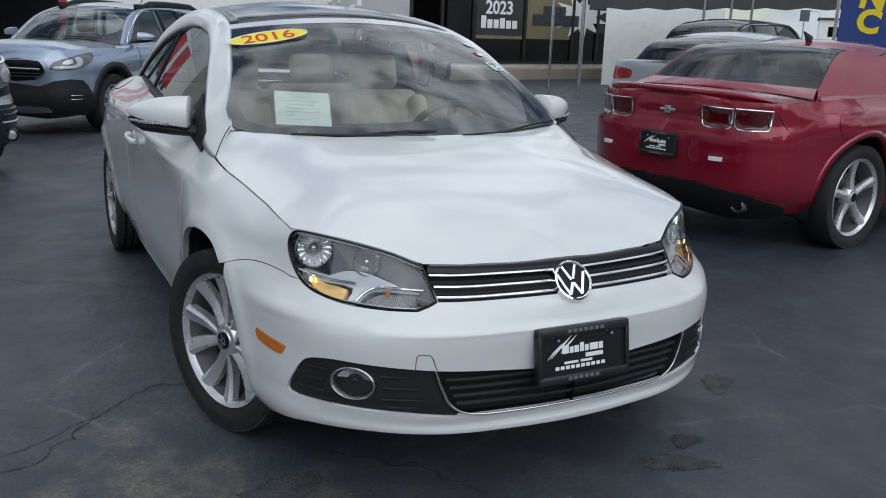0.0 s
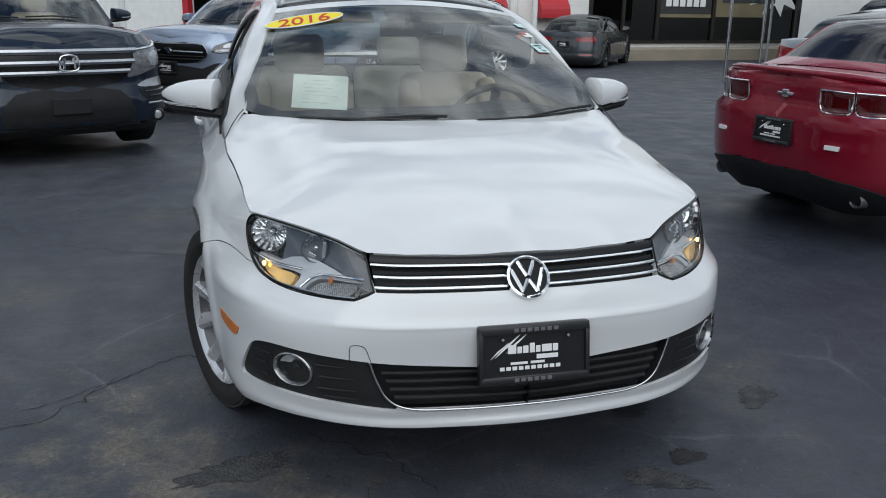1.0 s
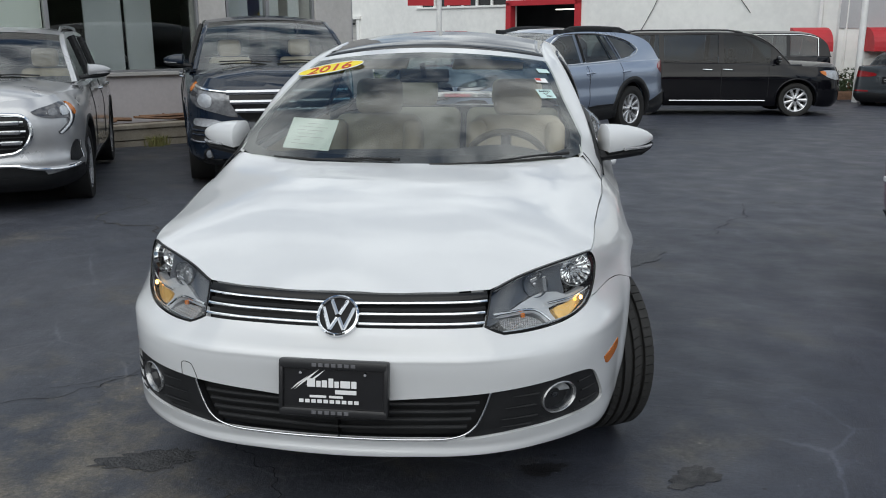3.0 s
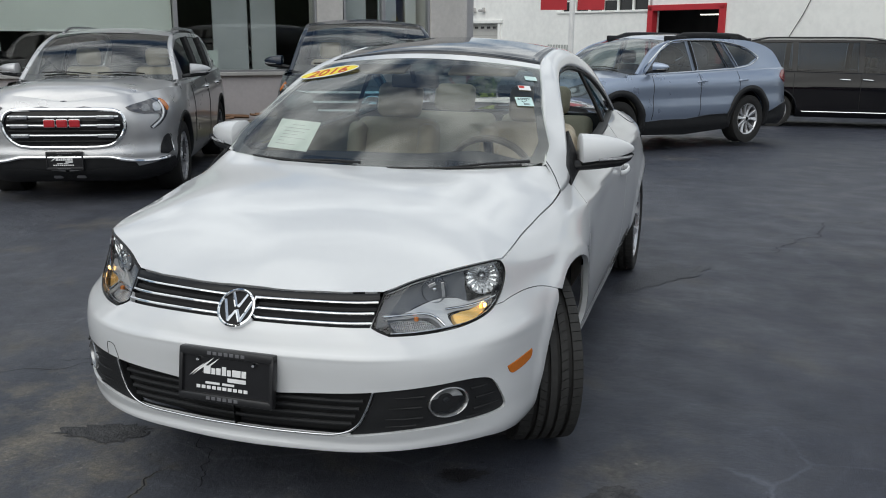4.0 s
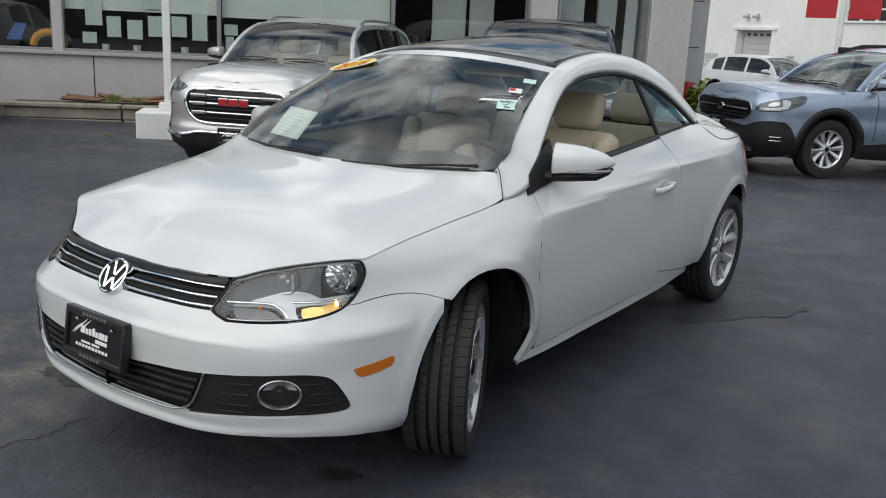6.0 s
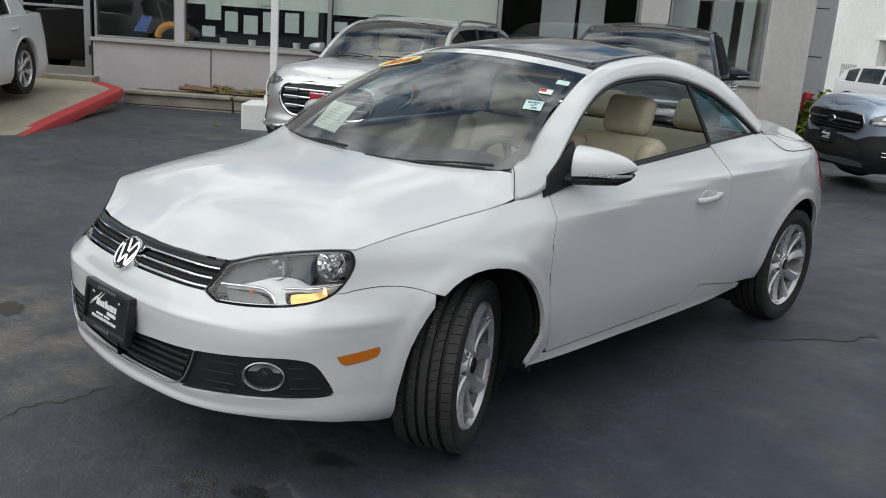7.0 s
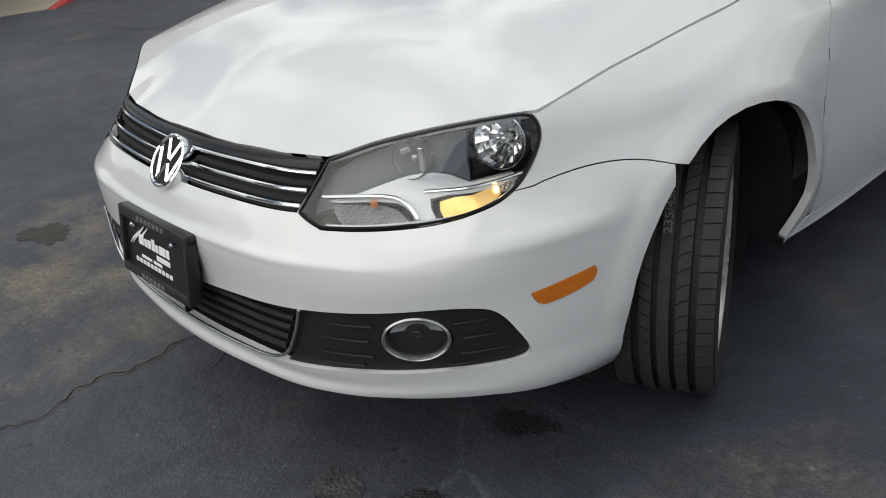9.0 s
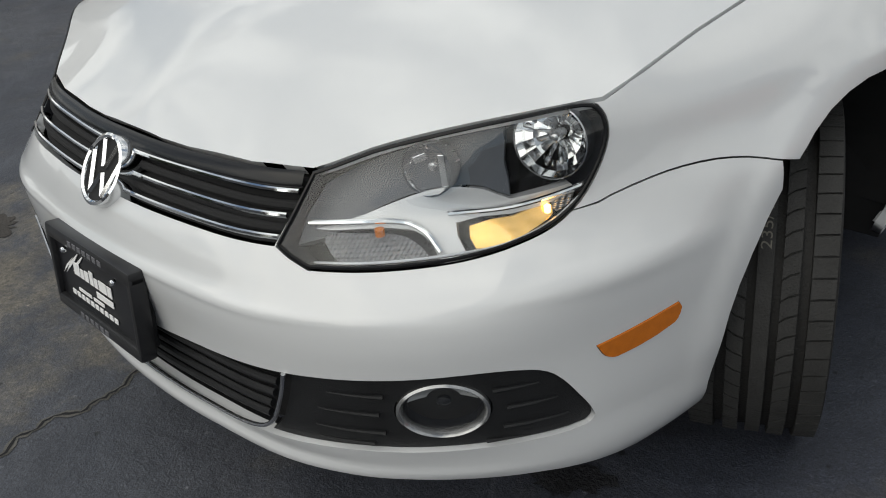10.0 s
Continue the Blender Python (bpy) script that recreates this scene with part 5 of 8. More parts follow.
def parked_car(name, label, m, c):
    """A parked car that faces -y with its nose at the origin; c holds its measures in metres."""
    L, W, H = c["size"]
    W = W / 2
    top = thing(name, label, c.get("category", "car"), m, c.get("group", ""))
    body_mat = c["paint"]
    zc, zf, zb, zt = c["clear"], c["bonnet"], c["belt"], c["tail"]
    yf, yr, R = c["axle"], c["axle"] + c["base"], c["tyre"]
    r = c.get("round", 1.0)
    plan = [(0, 0), (W * .40, .015 * r), (W * .68, .07 * r), (W * .86, .20 * r), (W * .95, .42), (W * .99, .85), (W, 1.5), (W, L * .55), (W, L - 1.3), (W * .985, L - .7), (W * .94, L - .30 * r), (W * .82, L - .09 * r), (W * .6, L - .025), (0, L)]
    nose = [(zc, -.10), (zc + .10, -.02), (.42, 0), (zf - .32, 0), (zf - .12, -.025), (zf, -.07), (zf + .3, -.25)]
    flank_s = [(zc, -.07), (zc + .10, -.025), (.48, -.005), (.62, 0), (zb - .22, 0), (zb - .10, -.02), (zb, -.045), (zb + .25, -.10)]
    tail = [(zc, -.09), (zc + .1, -.01), (.5, 0), (.62, -.01), (zt - .2, -.035), (zt, -.06), (zt + .3, -.2)]
    nose, flank_s, tail = c.get("nose_section", nose), c.get("flank_section", flank_s), c.get("tail_section", tail)
    f, A, at = make_skin(plan, [nose, nose, flank_s, flank_s, tail, tail], (0, 3, 6, 9, 11, 13))
    yc = c["cowl"]
    # upper edge of the lower body
    edge = curve([(0, zf - .03), (.25, zf), (at(.5), zf + .05), (at(yc), zb - .02), (at(L * .5), zb + .01), (at(L - .9), zb + .05 if zt > zb else zb + .02), (at(L - .35), zt), (A, zt)])
    ra = R + .065
    bottom = []
    for y0 in (yr, yf):
        a0 = at(y0)
        lowz = zc + .02
        s = math.asin((lowz - R) / ra)
        bottom += [(a0 + ra * math.cos(t), R + ra * math.sin(t)) for t in np.linspace(s, math.pi - s, 18)]
    up = [(a, float(edge(a))) for a in np.linspace(0, A, 60)]
    outline = [(0, zc)] + up + [(A, zc)] + [(at(yr) + ra + .25, zc + .01)] + bottom + [(at(yf) - ra - .2 if at(yf) - ra > .3 else .2, zc)]
    for side in (1, -1):
        panel("body_side", outline, f, (.10, .06), body_mat, top, side=side, depth=.02)
        for y0 in (yf, yr):
            a0 = at(y0)
            t = np.linspace(-.25, math.pi + .25, 26)
            inner = np.array([f(a0 + (ra - .01) * math.cos(k), R + (ra - .01) * math.sin(k)) for k in t])
            outer = np.array([f(a0 + (ra + c["lip"]) * math.cos(k), max(zc, R + (ra + c["lip"]) * math.sin(k))) for k in t])
            lift = np.array((.016 if c["lip"] > .04 else .006, 0, 0))
            strip("arch_trim", [inner - (.05, 0, 0), inner + lift, outer + lift, outer - (.01, 0, 0)], c["trim"], top, side=side)
            bm = lathe([(W - .10, ra + .005), (W - .38, ra + .01), (W - .40, 0)], 28, "x", -.3, math.pi + .6)
            bmesh.ops.translate(bm, vec=(0, y0, R), verts=bm.verts)
            part("wheel_well", mirrored(bm, side), DARK_VOID, top)
            w = new("wheel")
            w.parent = top
            w["label"] = c.get("wheel_label", "silver alloy wheel with black tyre")
            w.matrix_basis = Matrix.Translation((side * (W - .135), y0, R)) @ pose(0, 0, 0, 0, 0, 0 if side > 0 else 180) @ pose(0, 0, 0, 20 + 31 * side + 9 * y0)
            wheel_parts(w, R, c.get("tread", .235), R * c.get("rim", .68), c.get("spokes", 5), c.get("double", False), c.get("alloy", ALLOY), fine=False)
        # mirror and handles
        door_mirror(top, Matrix.Translation((side * (W + .06), yc + .46, zb + .11)) @ pose(0, 0, 0, 0, 0, 14 * side), side, c.get("mirror", body_mat), "", 1.12)
        for y in c.get("handles", ()):
            p = f(at(y), zb - .10)
            bm = tube([(p[0] - .005, p[1] - .10, p[2]), (p[0] + .03, p[1] - .07, p[2] + .005), (p[0] + .03, p[1] + .07, p[2] + .012), (p[0] - .005, p[1] + .1, p[2] + .012)], .014, 8)
            part("door_handle", mirrored(bm, side), c.get("handle", body_mat), top, "", True)
    # closed underside
    part("underbody", box((-W + .28, .25, zc + .02), (W - .28, L - .25, zc + .10), .02), DARK_VOID, top)
    # bonnet: swells from its rounded front edge to the screen
    dome = c.get("dome", .09)

    def cross(a, crown, n=17):
        e = f(a, float(edge(a)))
        u = np.linspace(-1, 1, n)
        ridge = c.get("ridge", .0) * (np.exp(-((np.abs(u) - .52) / .07)**2) + .8 * (np.abs(u) < .5)) * min(1, a / .9)
        return np.stack([u * e[0], np.full(n, e[1]), e[2] + crown * (1 - np.abs(u)**2.8) + ridge], 1)
    strip("bonnet", [cross(a, dome * (1 - math.exp(-a / .45))) for a in np.concatenate([np.linspace(.03, .5, 8), np.linspace(.58, at(yc + .20), 18)])], body_mat, top)
    # shut lines of the doors
    for y, z0, z1 in c.get("seams", ()):
        zs = np.linspace(z0, z1, 10)
        for side in (1, -1):
            part("door_gap", tube((f(np.full(10, at(y)), zs) + (.0005, 0, 0)) * (side, 1, 1), .0045, 6), SEAL, top, "", True)
    # cabin
    xb, lean = W * c.get("house", .87), c.get("lean", .30)
    y0, y1, y2, y3 = yc, c["roof"][0], c["roof"][1], c["rear_glass"]
    zr = H
    zb2 = zb + (.05 if zt > zb else .02)

    def side_face(y, z):
        y, z = np.broadcast_arrays(np.asarray(y, float), np.asarray(z, float))
        h = z - zb
        return np.stack([xb - lean * h - .10 * h**2 - .03 * np.maximum(0, (y - L * .62) / 1.2)**2, y, z], -1)
    roof_edge = [(y0 + .18, zb + .02), ((y0 + y1) / 2 + .12, (zb + zr) / 2 + .045), (y1 + .10, zr - .095), (y1 + .5, zr - .060), ((y1 + y2) / 2 + .2, zr - .058), (y2 - .05, zr - .10)]
    if c.get("fastback", False):
        roof_edge += [((y2 + y3) / 2, (zr + zb2) / 2 + .10), (y3 - .05, zb2 + .04)]
    else:
        roof_edge += [((y2 * .35 + y3 * .65), (zr + zb2) / 2 + .02), (y3 - .04, zb2 + .02)]
    roof_line = rounded(roof_edge, 5, closed=False)
    belt = [(y, zb + (zb2 - zb) * (y - y0) / (y3 - y0)) for y in np.linspace(y3 - .02, y0 + .10, 10)]
    gh = np.array([tuple(p) for p in roof_line] + belt)
    zline = lambda y: float(np.interp(y, roof_line[:, 0], roof_line[:, 1]))
    panes = []
    for a, b in c["windows"]:
        lowz = lambda y: zb + (zb2 - zb) * (y - y0) / (y3 - y0) + .035
        ys = np.linspace(a, b, 8)
        up_pts = [(y, max(lowz(y) + .008, zline(y) - .050)) for y in ys]
        panes.append(np.array([(y, lowz(y)) for y in ys] + up_pts[::-1]))
    if c.get("panes"):
        panes = [np.array(p, float) for p in c["panes"]]
    for side in (1, -1):
        # shoulder between the flank and the glass
        sy = np.linspace(y0 - .05, y3 + .05, 24)
        low_e = np.array([f(at(y), float(edge(at(y)))) for y in sy])
        high_e = np.array([side_face(y, zb + (zb2 - zb) * (y - y0) / (y3 - y0) + .012) for y in sy])
        let = np.clip((sy - y3 + .10) / .15, 0, 1)[:, None]
        high_e = high_e * (1 - let) + (low_e - (.03, 0, -.004)) * let
        strip("shoulder", [low_e, low_e * .6 + high_e * .4 + (0, 0, .012), high_e, high_e - (.02, 0, .0)], body_mat, top, side=side)
        panel("cabin_side", gh, side_face, .12, c.get("pillar", body_mat), top, holes=[inset(p, -.006) for p in panes], side=side, depth=.03)
        for p in panes:
            panel("side_window", p, side_face, .12, c.get("glass", WINDOW_TINT), top, "tinted side window", lift=-.006, depth=.004, side=side)
        for y in c.get("posts", ()):
            low, high = side_face(y - .02, zb + (zb2 - zb) * (y - y0) / (y3 - y0) + .03), side_face(y + .03, zline(y) - .045)
            part("window_post", tube(np.array([low, (low + high) / 2 + (.006, 0, 0), high]) * (side, 1, 1), .034, 8, flat=(1.0, .25)), BLACK_GLOSS, top, "black window post", True)
        if c.get("chrome", False):
            a, b = c["windows"][0][0], c["windows"][-1][1]
            ys = np.linspace(a - .03, b + .03, 16)
            low_pts = np.array([side_face(y, zb + (zb2 - zb) * (y - y0) / (y3 - y0) + .022) for y in ys]) + (.004, 0, 0)
            top_pts = np.array([side_face(y, max(zline(y) - .032, zb + .06)) for y in ys]) + (.004, 0, 0)
            part("window_trim", tube(np.concatenate([low_pts, top_pts[::-1]]) * (side, 1, 1), .009, 6, True), CHROME, top, "", True)
        if c.get("rails", False):
            ys = np.linspace(y1 + .25, y2 - .15, 9)
            pts = [side_face(y, zline(y) - .01) + (-.05, 0, .055 if 0 < k < 8 else .015) for k, y in enumerate(ys)]
            part("roof_rail", tube(np.array(pts) * (side, 1, 1), .034 if c["rails"] == "wide" else .016, 8, flat=(.7, 1.3) if c["rails"] == "wide" else None), c.get("rail", BLACK_PLASTIC), top, "", True)
    u = np.linspace(-1, 1, 15)
    def bow(y, z, bend, crown):
        e = side_face(y, z)
        return np.stack([u * (e[0] - .012), np.full_like(u, y) - bend * (1 - u**2), z + crown * (1 - u**2)], 1)
    strip("roof", [bow(y, zline(y), b, k) for y, b, k in zip(np.linspace(y1 + .10, y2 - .05, 12), np.linspace(.10, -.04, 12), [.035] + [.055] * 10 + [.04])], c.get("roof_paint", body_mat), top)
    ww = [roof_line[i] for i in range(0, 11)]
    shield = [bow(y, z, .16 - .006 * i, .0 + .003 * i) for i, (y, z) in enumerate(ww)]
    ws = strip("windscreen", shield, c.get("screen", GLASS), top, "windscreen")
    strip("screen_edge", [shield[0] + (0, -.05, -.03), shield[0] + (0, .0, .0), shield[1] - (0, 0, .004)], BLACK_PLASTIC, top)
    for side in (1, -1):
        part("pillar", tube(np.array([r_[14] for r_ in shield]) * (side, 1, 1) + (0, 0, .002), .026, 8, flat=(1, .5)), c.get("pillar", body_mat), top, "", True)
    for x0, x1 in ((-.60, -.05), (.02, .52)):
        a_, b_ = (np.array([np.interp(x, shield[1][:, 0], shield[1][:, k]) for k in range(3)]) for x in (x0 * W, x1 * W))
        part("wiper", tube([a_ + (0, -.02, .012), (a_ + b_) / 2 + (0, -.02, .020), b_ + (0, -.035, .006)], .008, 6), SEAL, top, "", True)
    k0 = len(roof_line) - 11
    rear = [bow(y, z, -.04 - .05 * i / 10, .04 - .03 * i / 10) for i, (y, z) in enumerate(roof_line[k0:])]
    strip("rear_window", rear, c.get("glass", WINDOW_TINT), top, "rear window")
    foot = rear[-1]
    lid = cross(at(min(y3 + .10, L - .06)), .03)
    lid_z = np.interp(foot[:, 0], lid[:, 0], lid[:, 2])
    strip("glass_foot", [foot + (0, -.03, .012), foot + (0, .0, .004), np.stack([foot[:, 0] * 1.10, np.full(15, lid[7, 1]), lid_z + .004], 1)], body_mat, top)
    # deck and tail
    deck_a = np.linspace(at(y3 - .08), A - .01, 10)
    strip("rear_deck", [cross(a, .03) for a in deck_a], body_mat, top)
    # plain seats and dashboard behind the glass
    for x in (-W * .42, W * .42):
        part("seat", join(box((x - .24, yc + 1.15, .35), (x + .24, yc + 1.30, zb + .12), .06, None, 3), box((x - .13, yc + 1.20, zb + .13), (x + .13, yc + 1.30, zb + .32), .05, None, 3)), c.get("seats", CARPET), top, "", True, 60)
    part("dashboard", box((-W * .84, yc + .10, zb - .25), (W * .84, yc + .55, zb - .02), .05, None, 3), DASH_DARK, top, "", True, 60)
    part("cabin_back", box((-W * .8, L * .62, .3), (W * .8, L * .62 + .05, zb), .01), DARK_VOID, top)
    for nm, out, mat, lift, lab in c.get("panels", ()):
        for side in (1, -1):
            q = np.array(out(f, at, A) if callable(out) else out, float)
            panel(nm, rounded(q, 2, keep=tuple(range(len(q))) if nm in c.get("sharp", ()) else ()), f, .06, mat, top, lab, lift=lift, depth=.015, side=side)
    for nm, line, rad, mat, shut, lift in c.get("lines", ()):
        q = rounded(np.array(line, float), 4, closed=shut)
        p3 = f(q[:, 0], q[:, 1])
        e3 = f(q[:, 0] + .002, q[:, 1]) - f(q[:, 0] - .002, q[:, 1])
        n3 = np.stack([e3[:, 1], -e3[:, 0], 0 * e3[:, 0]], 1)
        n3 /= np.linalg.norm(n3, axis=1)[:, None]
        for side in (1, -1):
            part(nm, tube((p3 + n3 * lift) * (side, 1, 1), rad, 8, shut), mat, top, "", True)
    for nm, a0, a1, z, rad, mat in c.get("bars", ()):
        a = np.linspace(a0, a1, 20)
        part(nm, tube(f(a, np.full(20, z)) + (0, -.012, 0) if a1 < 1.2 else f(a, np.full(20, z)) + (0, .012, 0), rad, 6), mat, top, "", True)
    return top, f, at, A


def lay(x, y):
    """Height of the yard: level round the convertible, falling gently towards the far buildings."""
    q = y - 4 + .15 * max(0, -x)
    return -.02 * math.log1p(math.exp(min(q * 1.5, 60))) / 1.5


def stand(x, y, turn, z=None):
    return Matrix.Translation((x, y, lay(x, y) if z is None else z)) @ pose(0, 0, 0, 0, 0, turn)


NAVY = paint("blue_black_paint", (.009, .016, .030), 0, .25, .8, .15)
SILVER = paint("silver_paint", (.52, .52, .53), .6)
BLUE_SILVER = paint("blue_grey_paint", (.30, .36, .47), .6)
BLACK_PAINT = paint("black_paint", (.004, .004, .006), 0, .12, .45, .10)
GREY_PAINT = paint("grey_paint", (.05, .058, .066), .4, .3, .8, .3)
RED_PAINT = paint("deep_red_paint", (.255, .006, .024), .3, .25, .9, .4)
PALE_SILVER = paint("pale_silver_paint", (.42, .44, .46), .6)
LAMP_RED_DARK = material("dark_tail_lamp", (.085, .004, .006), .08, 0, .3, 25, coat=1.0)
RED_MARK = material("red_lettering", (.45, .02, .03), .3, 0, .1, 30)
nose_to = lambda *pts: [tuple(p) for p in pts]

HEAD_MID = material("lamp_grey", (.24, .245, .26), .12, .4, .5, 22, .3, 60, coat=1.0)
pilot, *_ = parked_car("suv", "large blue-black suv with a chrome striped grille", stand(-1.95, 4.98, 24.5), dict(
    size=(4.90, 1.94, 1.68), paint=NAVY, clear=.24, bonnet=1.02, belt=1.08, tail=1.12, axle=.93, base=2.82, tyre=.375, cowl=1.12, roof=(1.95, 4.35), rear_glass=4.82, dome=.08, ridge=.012,
    windows=[(1.80, 4.52)], posts=(2.78, 3.80), lip=.03, trim=NAVY, handles=(2.6, 3.5), handle=CHROME, group="parked cars", category="suv", seats=LEATHER, house=.88, seams=((1.62, .40, 1.04), (2.75, .40, 1.06)),
    nose_section=[(.24, -.10), (.30, -.02), (.40, .02), (.50, .03), (.58, .015), (.66, .0), (.78, .0), (.90, -.01), (.95, -.03), (1.02, -.09), (1.3, -.35)],
    panels=[("grille", nose_to((0, .655), (0, .93), (.58, .93), (.57, .86), (.52, .76), (.40, .665)), BLACK_GLOSS, .004, "black grille"),
            ("headlight", nose_to((.58, .925), (1.02, .985), (1.14, 1.02), (1.16, .96), (1.08, .87), (.93, .80), (.70, .745), (.50, .705), (.53, .78), (.57, .86)), HEAD_MID, .006, "clear headlight with an amber corner"),
            ("corner_lens", nose_to((1.09, .93), (1.06, .99), (1.14, 1.02), (1.16, .965)), AMBER, .010, "amber corner lens"),
            ("lamp_eye", nose_to((.76, .80), (.74, .88), (.80, .915), (.88, .91), (.91, .85), (.85, .80)), HEAD_CLEAR, .011, ""), ("lamp_dark", nose_to((.90, .83), (.92, .93), (1.05, .97), (1.06, .90)), HEAD_DARK, .009, ""),
            ("day_lamp", nose_to((.58, .635), (.72, .682), (.98, .685), (1.02, .65), (.98, .62), (.66, .615)), HEAD_CLEAR, .008, "clear day lamp"),
            ("fog_grille", nose_to((.60, .60), (1.03, .605), (1.03, .49), (.70, .49)), BLACK_PLASTIC, .004, ""),
            ("intake", nose_to((0, .31), (0, .60), (.42, .60), (.54, .43), (.50, .33)), BLACK_PLASTIC, .004, "black lower intake"),
            ("lower_lip", nose_to((0, .24), (0, .29), (.9, .30), (1.0, .25)), BLACK_PLASTIC, .006, "")],
    lines=[("lamp_strip", [(.56, .935), (.80, .955), (1.04, .99)], .014, CHROME, False, .012), ("fog_rib", [(.64, .575), (1.0, .58)], .010, NAVY, False, .008), ("fog_rib", [(.68, .535), (1.0, .54)], .010, NAVY, False, .008), ("fog_trim", [(.66, .475), (.85, .472), (1.04, .478)], .012, SATIN_CHROME, False, .004)],
    bars=[("chrome_bar", -.60, .60, .935, .024, SATIN_CHROME), ("chrome_bar", -.565, .565, .845, .022, SATIN_CHROME), ("chrome_bar", -.52, .52, .765, .020, SATIN_CHROME)]))
part("front_badge", join(tube(rounded([(-.068, -.055, .792), (.068, -.055, .792), (.060, -.055, .896), (-.060, -.055, .896)], 4), .008, 8, True), tube([(-.044, -.058, .80), (-.037, -.058, .89)], .012, 8), tube([(.044, -.058, .80), (.037, -.058, .89)], .012, 8), tube([(-.035, -.058, .842), (.035, -.058, .842)], .010, 8)), CHROME, pilot, "chrome front badge", True)
part("plate_holder", box((-.16, -.055, .42), (.16, -.03, .56), .01), BLACK_PLASTIC, pilot)
for s_ in (1, -1):
    fog_ = part("fog_lamp", lathe([(0, .058), (.018, .056), (.022, .046), (.008, .036), (.0, .0)], 24, "y"), BLACK_GLOSS, pilot, "round fog lamp", True)
    fog_.matrix_basis = Matrix.Translation((s_ * .78, .115, .36)) @ pose(0, 0, 0, 180, 0, -s_ * 30)
    part("lamp_glass", lathe([(.006, .044), (.010, .030), (.012, .0)], 20, "y"), HEAD_CLEAR, fog_, "", True)

GRILLE_RIM = [(0, .872), (.40, .868), (.475, .84), (.50, .79), (.505, .71), (.46, .62), (.36, .555), (0, .545)]
gmc, *_ = parked_car("suv", "silver compact suv with a broad chrome-framed grille", stand(-4.13, 3.25, 24.3, -.06), dict(
    size=(4.58, 1.76, 1.585), paint=SILVER, clear=.24, bonnet=.965, belt=1.04, tail=1.08, axle=.90, base=2.70, tyre=.35, cowl=1.10, roof=(1.90, 4.05), rear_glass=4.45, dome=.085, ridge=.012,
    windows=[(1.70, 4.20)], posts=(2.62, 3.56), lip=.03, trim=BLACK_PLASTIC, handles=(2.5, 3.35), handle=CHROME, rails=True, rail=SATIN_CHROME, group="parked cars", category="suv", seats=LEATHER, seams=((1.55, .42, 1.0), (2.6, .42, 1.03)),
    nose_section=[(.24, -.10), (.30, -.02), (.40, .02), (.47, .03), (.55, .01), (.70, .012), (.82, .0), (.88, -.02), (.93, -.055), (.97, -.10), (1.25, -.35)],
    panels=[("grille", nose_to(*GRILLE_RIM), BLACK_GLOSS, .004, "black grille"),
            ("headlight", nose_to((.52, .885), (.68, .925), (.90, .955), (1.00, .92), (1.00, .86), (.90, .775), (.75, .69), (.72, .715), (.83, .785), (.84, .82), (.68, .825), (.57, .85)), HEAD_DARK, .006, "swept dark headlight"),
            ("indicator", nose_to((.95, .84), (.93, .945), (1.0, .92), (1.01, .86)), AMBER, .010, ""),
            ("lamp_eye", nose_to((.78, .845), (.78, .90), (.86, .915), (.88, .86)), HEAD_CLEAR, .011, ""), ("lamp_eye", nose_to((.66, .85), (.67, .89), (.73, .90), (.74, .855)), HEAD_MID, .010, ""),
            ("bumper_grille", nose_to((0, .30), (0, .44), (.40, .44), (.58, .40), (.60, .33)), BLACK_PLASTIC, .004, ""),
            ("lower_trim", nose_to((0, .24), (0, .33), (.60, .37), (.80, .40), (1.02, .42), (1.12, .27)), BLACK_PLASTIC, .006, "black lower bumper"),
            ("fog_grille", nose_to((.80, .47), (.86, .60), (.92, .63), (.96, .62), (.97, .48)), BLACK_PLASTIC, .005, "")],
    lines=[("day_lamp", [(.735, .70), (.85, .785), (.89, .84), (.90, .93)], .011, HEAD_CLEAR, False, .012), ("skid_trim", [(0, .462), (.36, .462), (.50, .432), (.70, .415), (.90, .43)], .016, CHROME, False, .012),
           ("grille_frame", [(0, .872), (.40, .868), (.475, .84), (.50, .79), (.505, .71), (.46, .62), (.36, .555), (0, .545)], .017, CHROME, False, .012), ("fog_trim", [(.98, .47), (.98, .62)], .010, CHROME, False, .010)],
    bars=[("chrome_bar", -.46, .46, .81, .011, SATIN_CHROME), ("chrome_bar", -.47, .47, .735, .012, SATIN_CHROME), ("chrome_bar", -.44, .44, .65, .011, SATIN_CHROME), ("grille_slat", -.46, .46, .775, .007, BLACK_PLASTIC), ("grille_slat", -.46, .46, .69, .007, BLACK_PLASTIC), ("grille_slat", -.40, .40, .60, .007, BLACK_PLASTIC)]))
for x in (-.36, .36):
    for z in (.81, .735, .65):
        part("bar_end", box((x - .075, -.036, z - .020), (x + .075, -.012, z + .016), .008), SATIN_CHROME, gmc, "", True)
for x in (-.105, .0, .105):
    part("red_mark", box((x - .046, -.055, .722), (x + .046, -.025, .790), .012), RED_MARK, gmc, "red raised mark")
    part("mark_edge", box((x - .050, -.048, .717), (x + .050, -.022, .795), .012), CHROME, gmc)
plate(gmc, pose(0, -.05, .435))

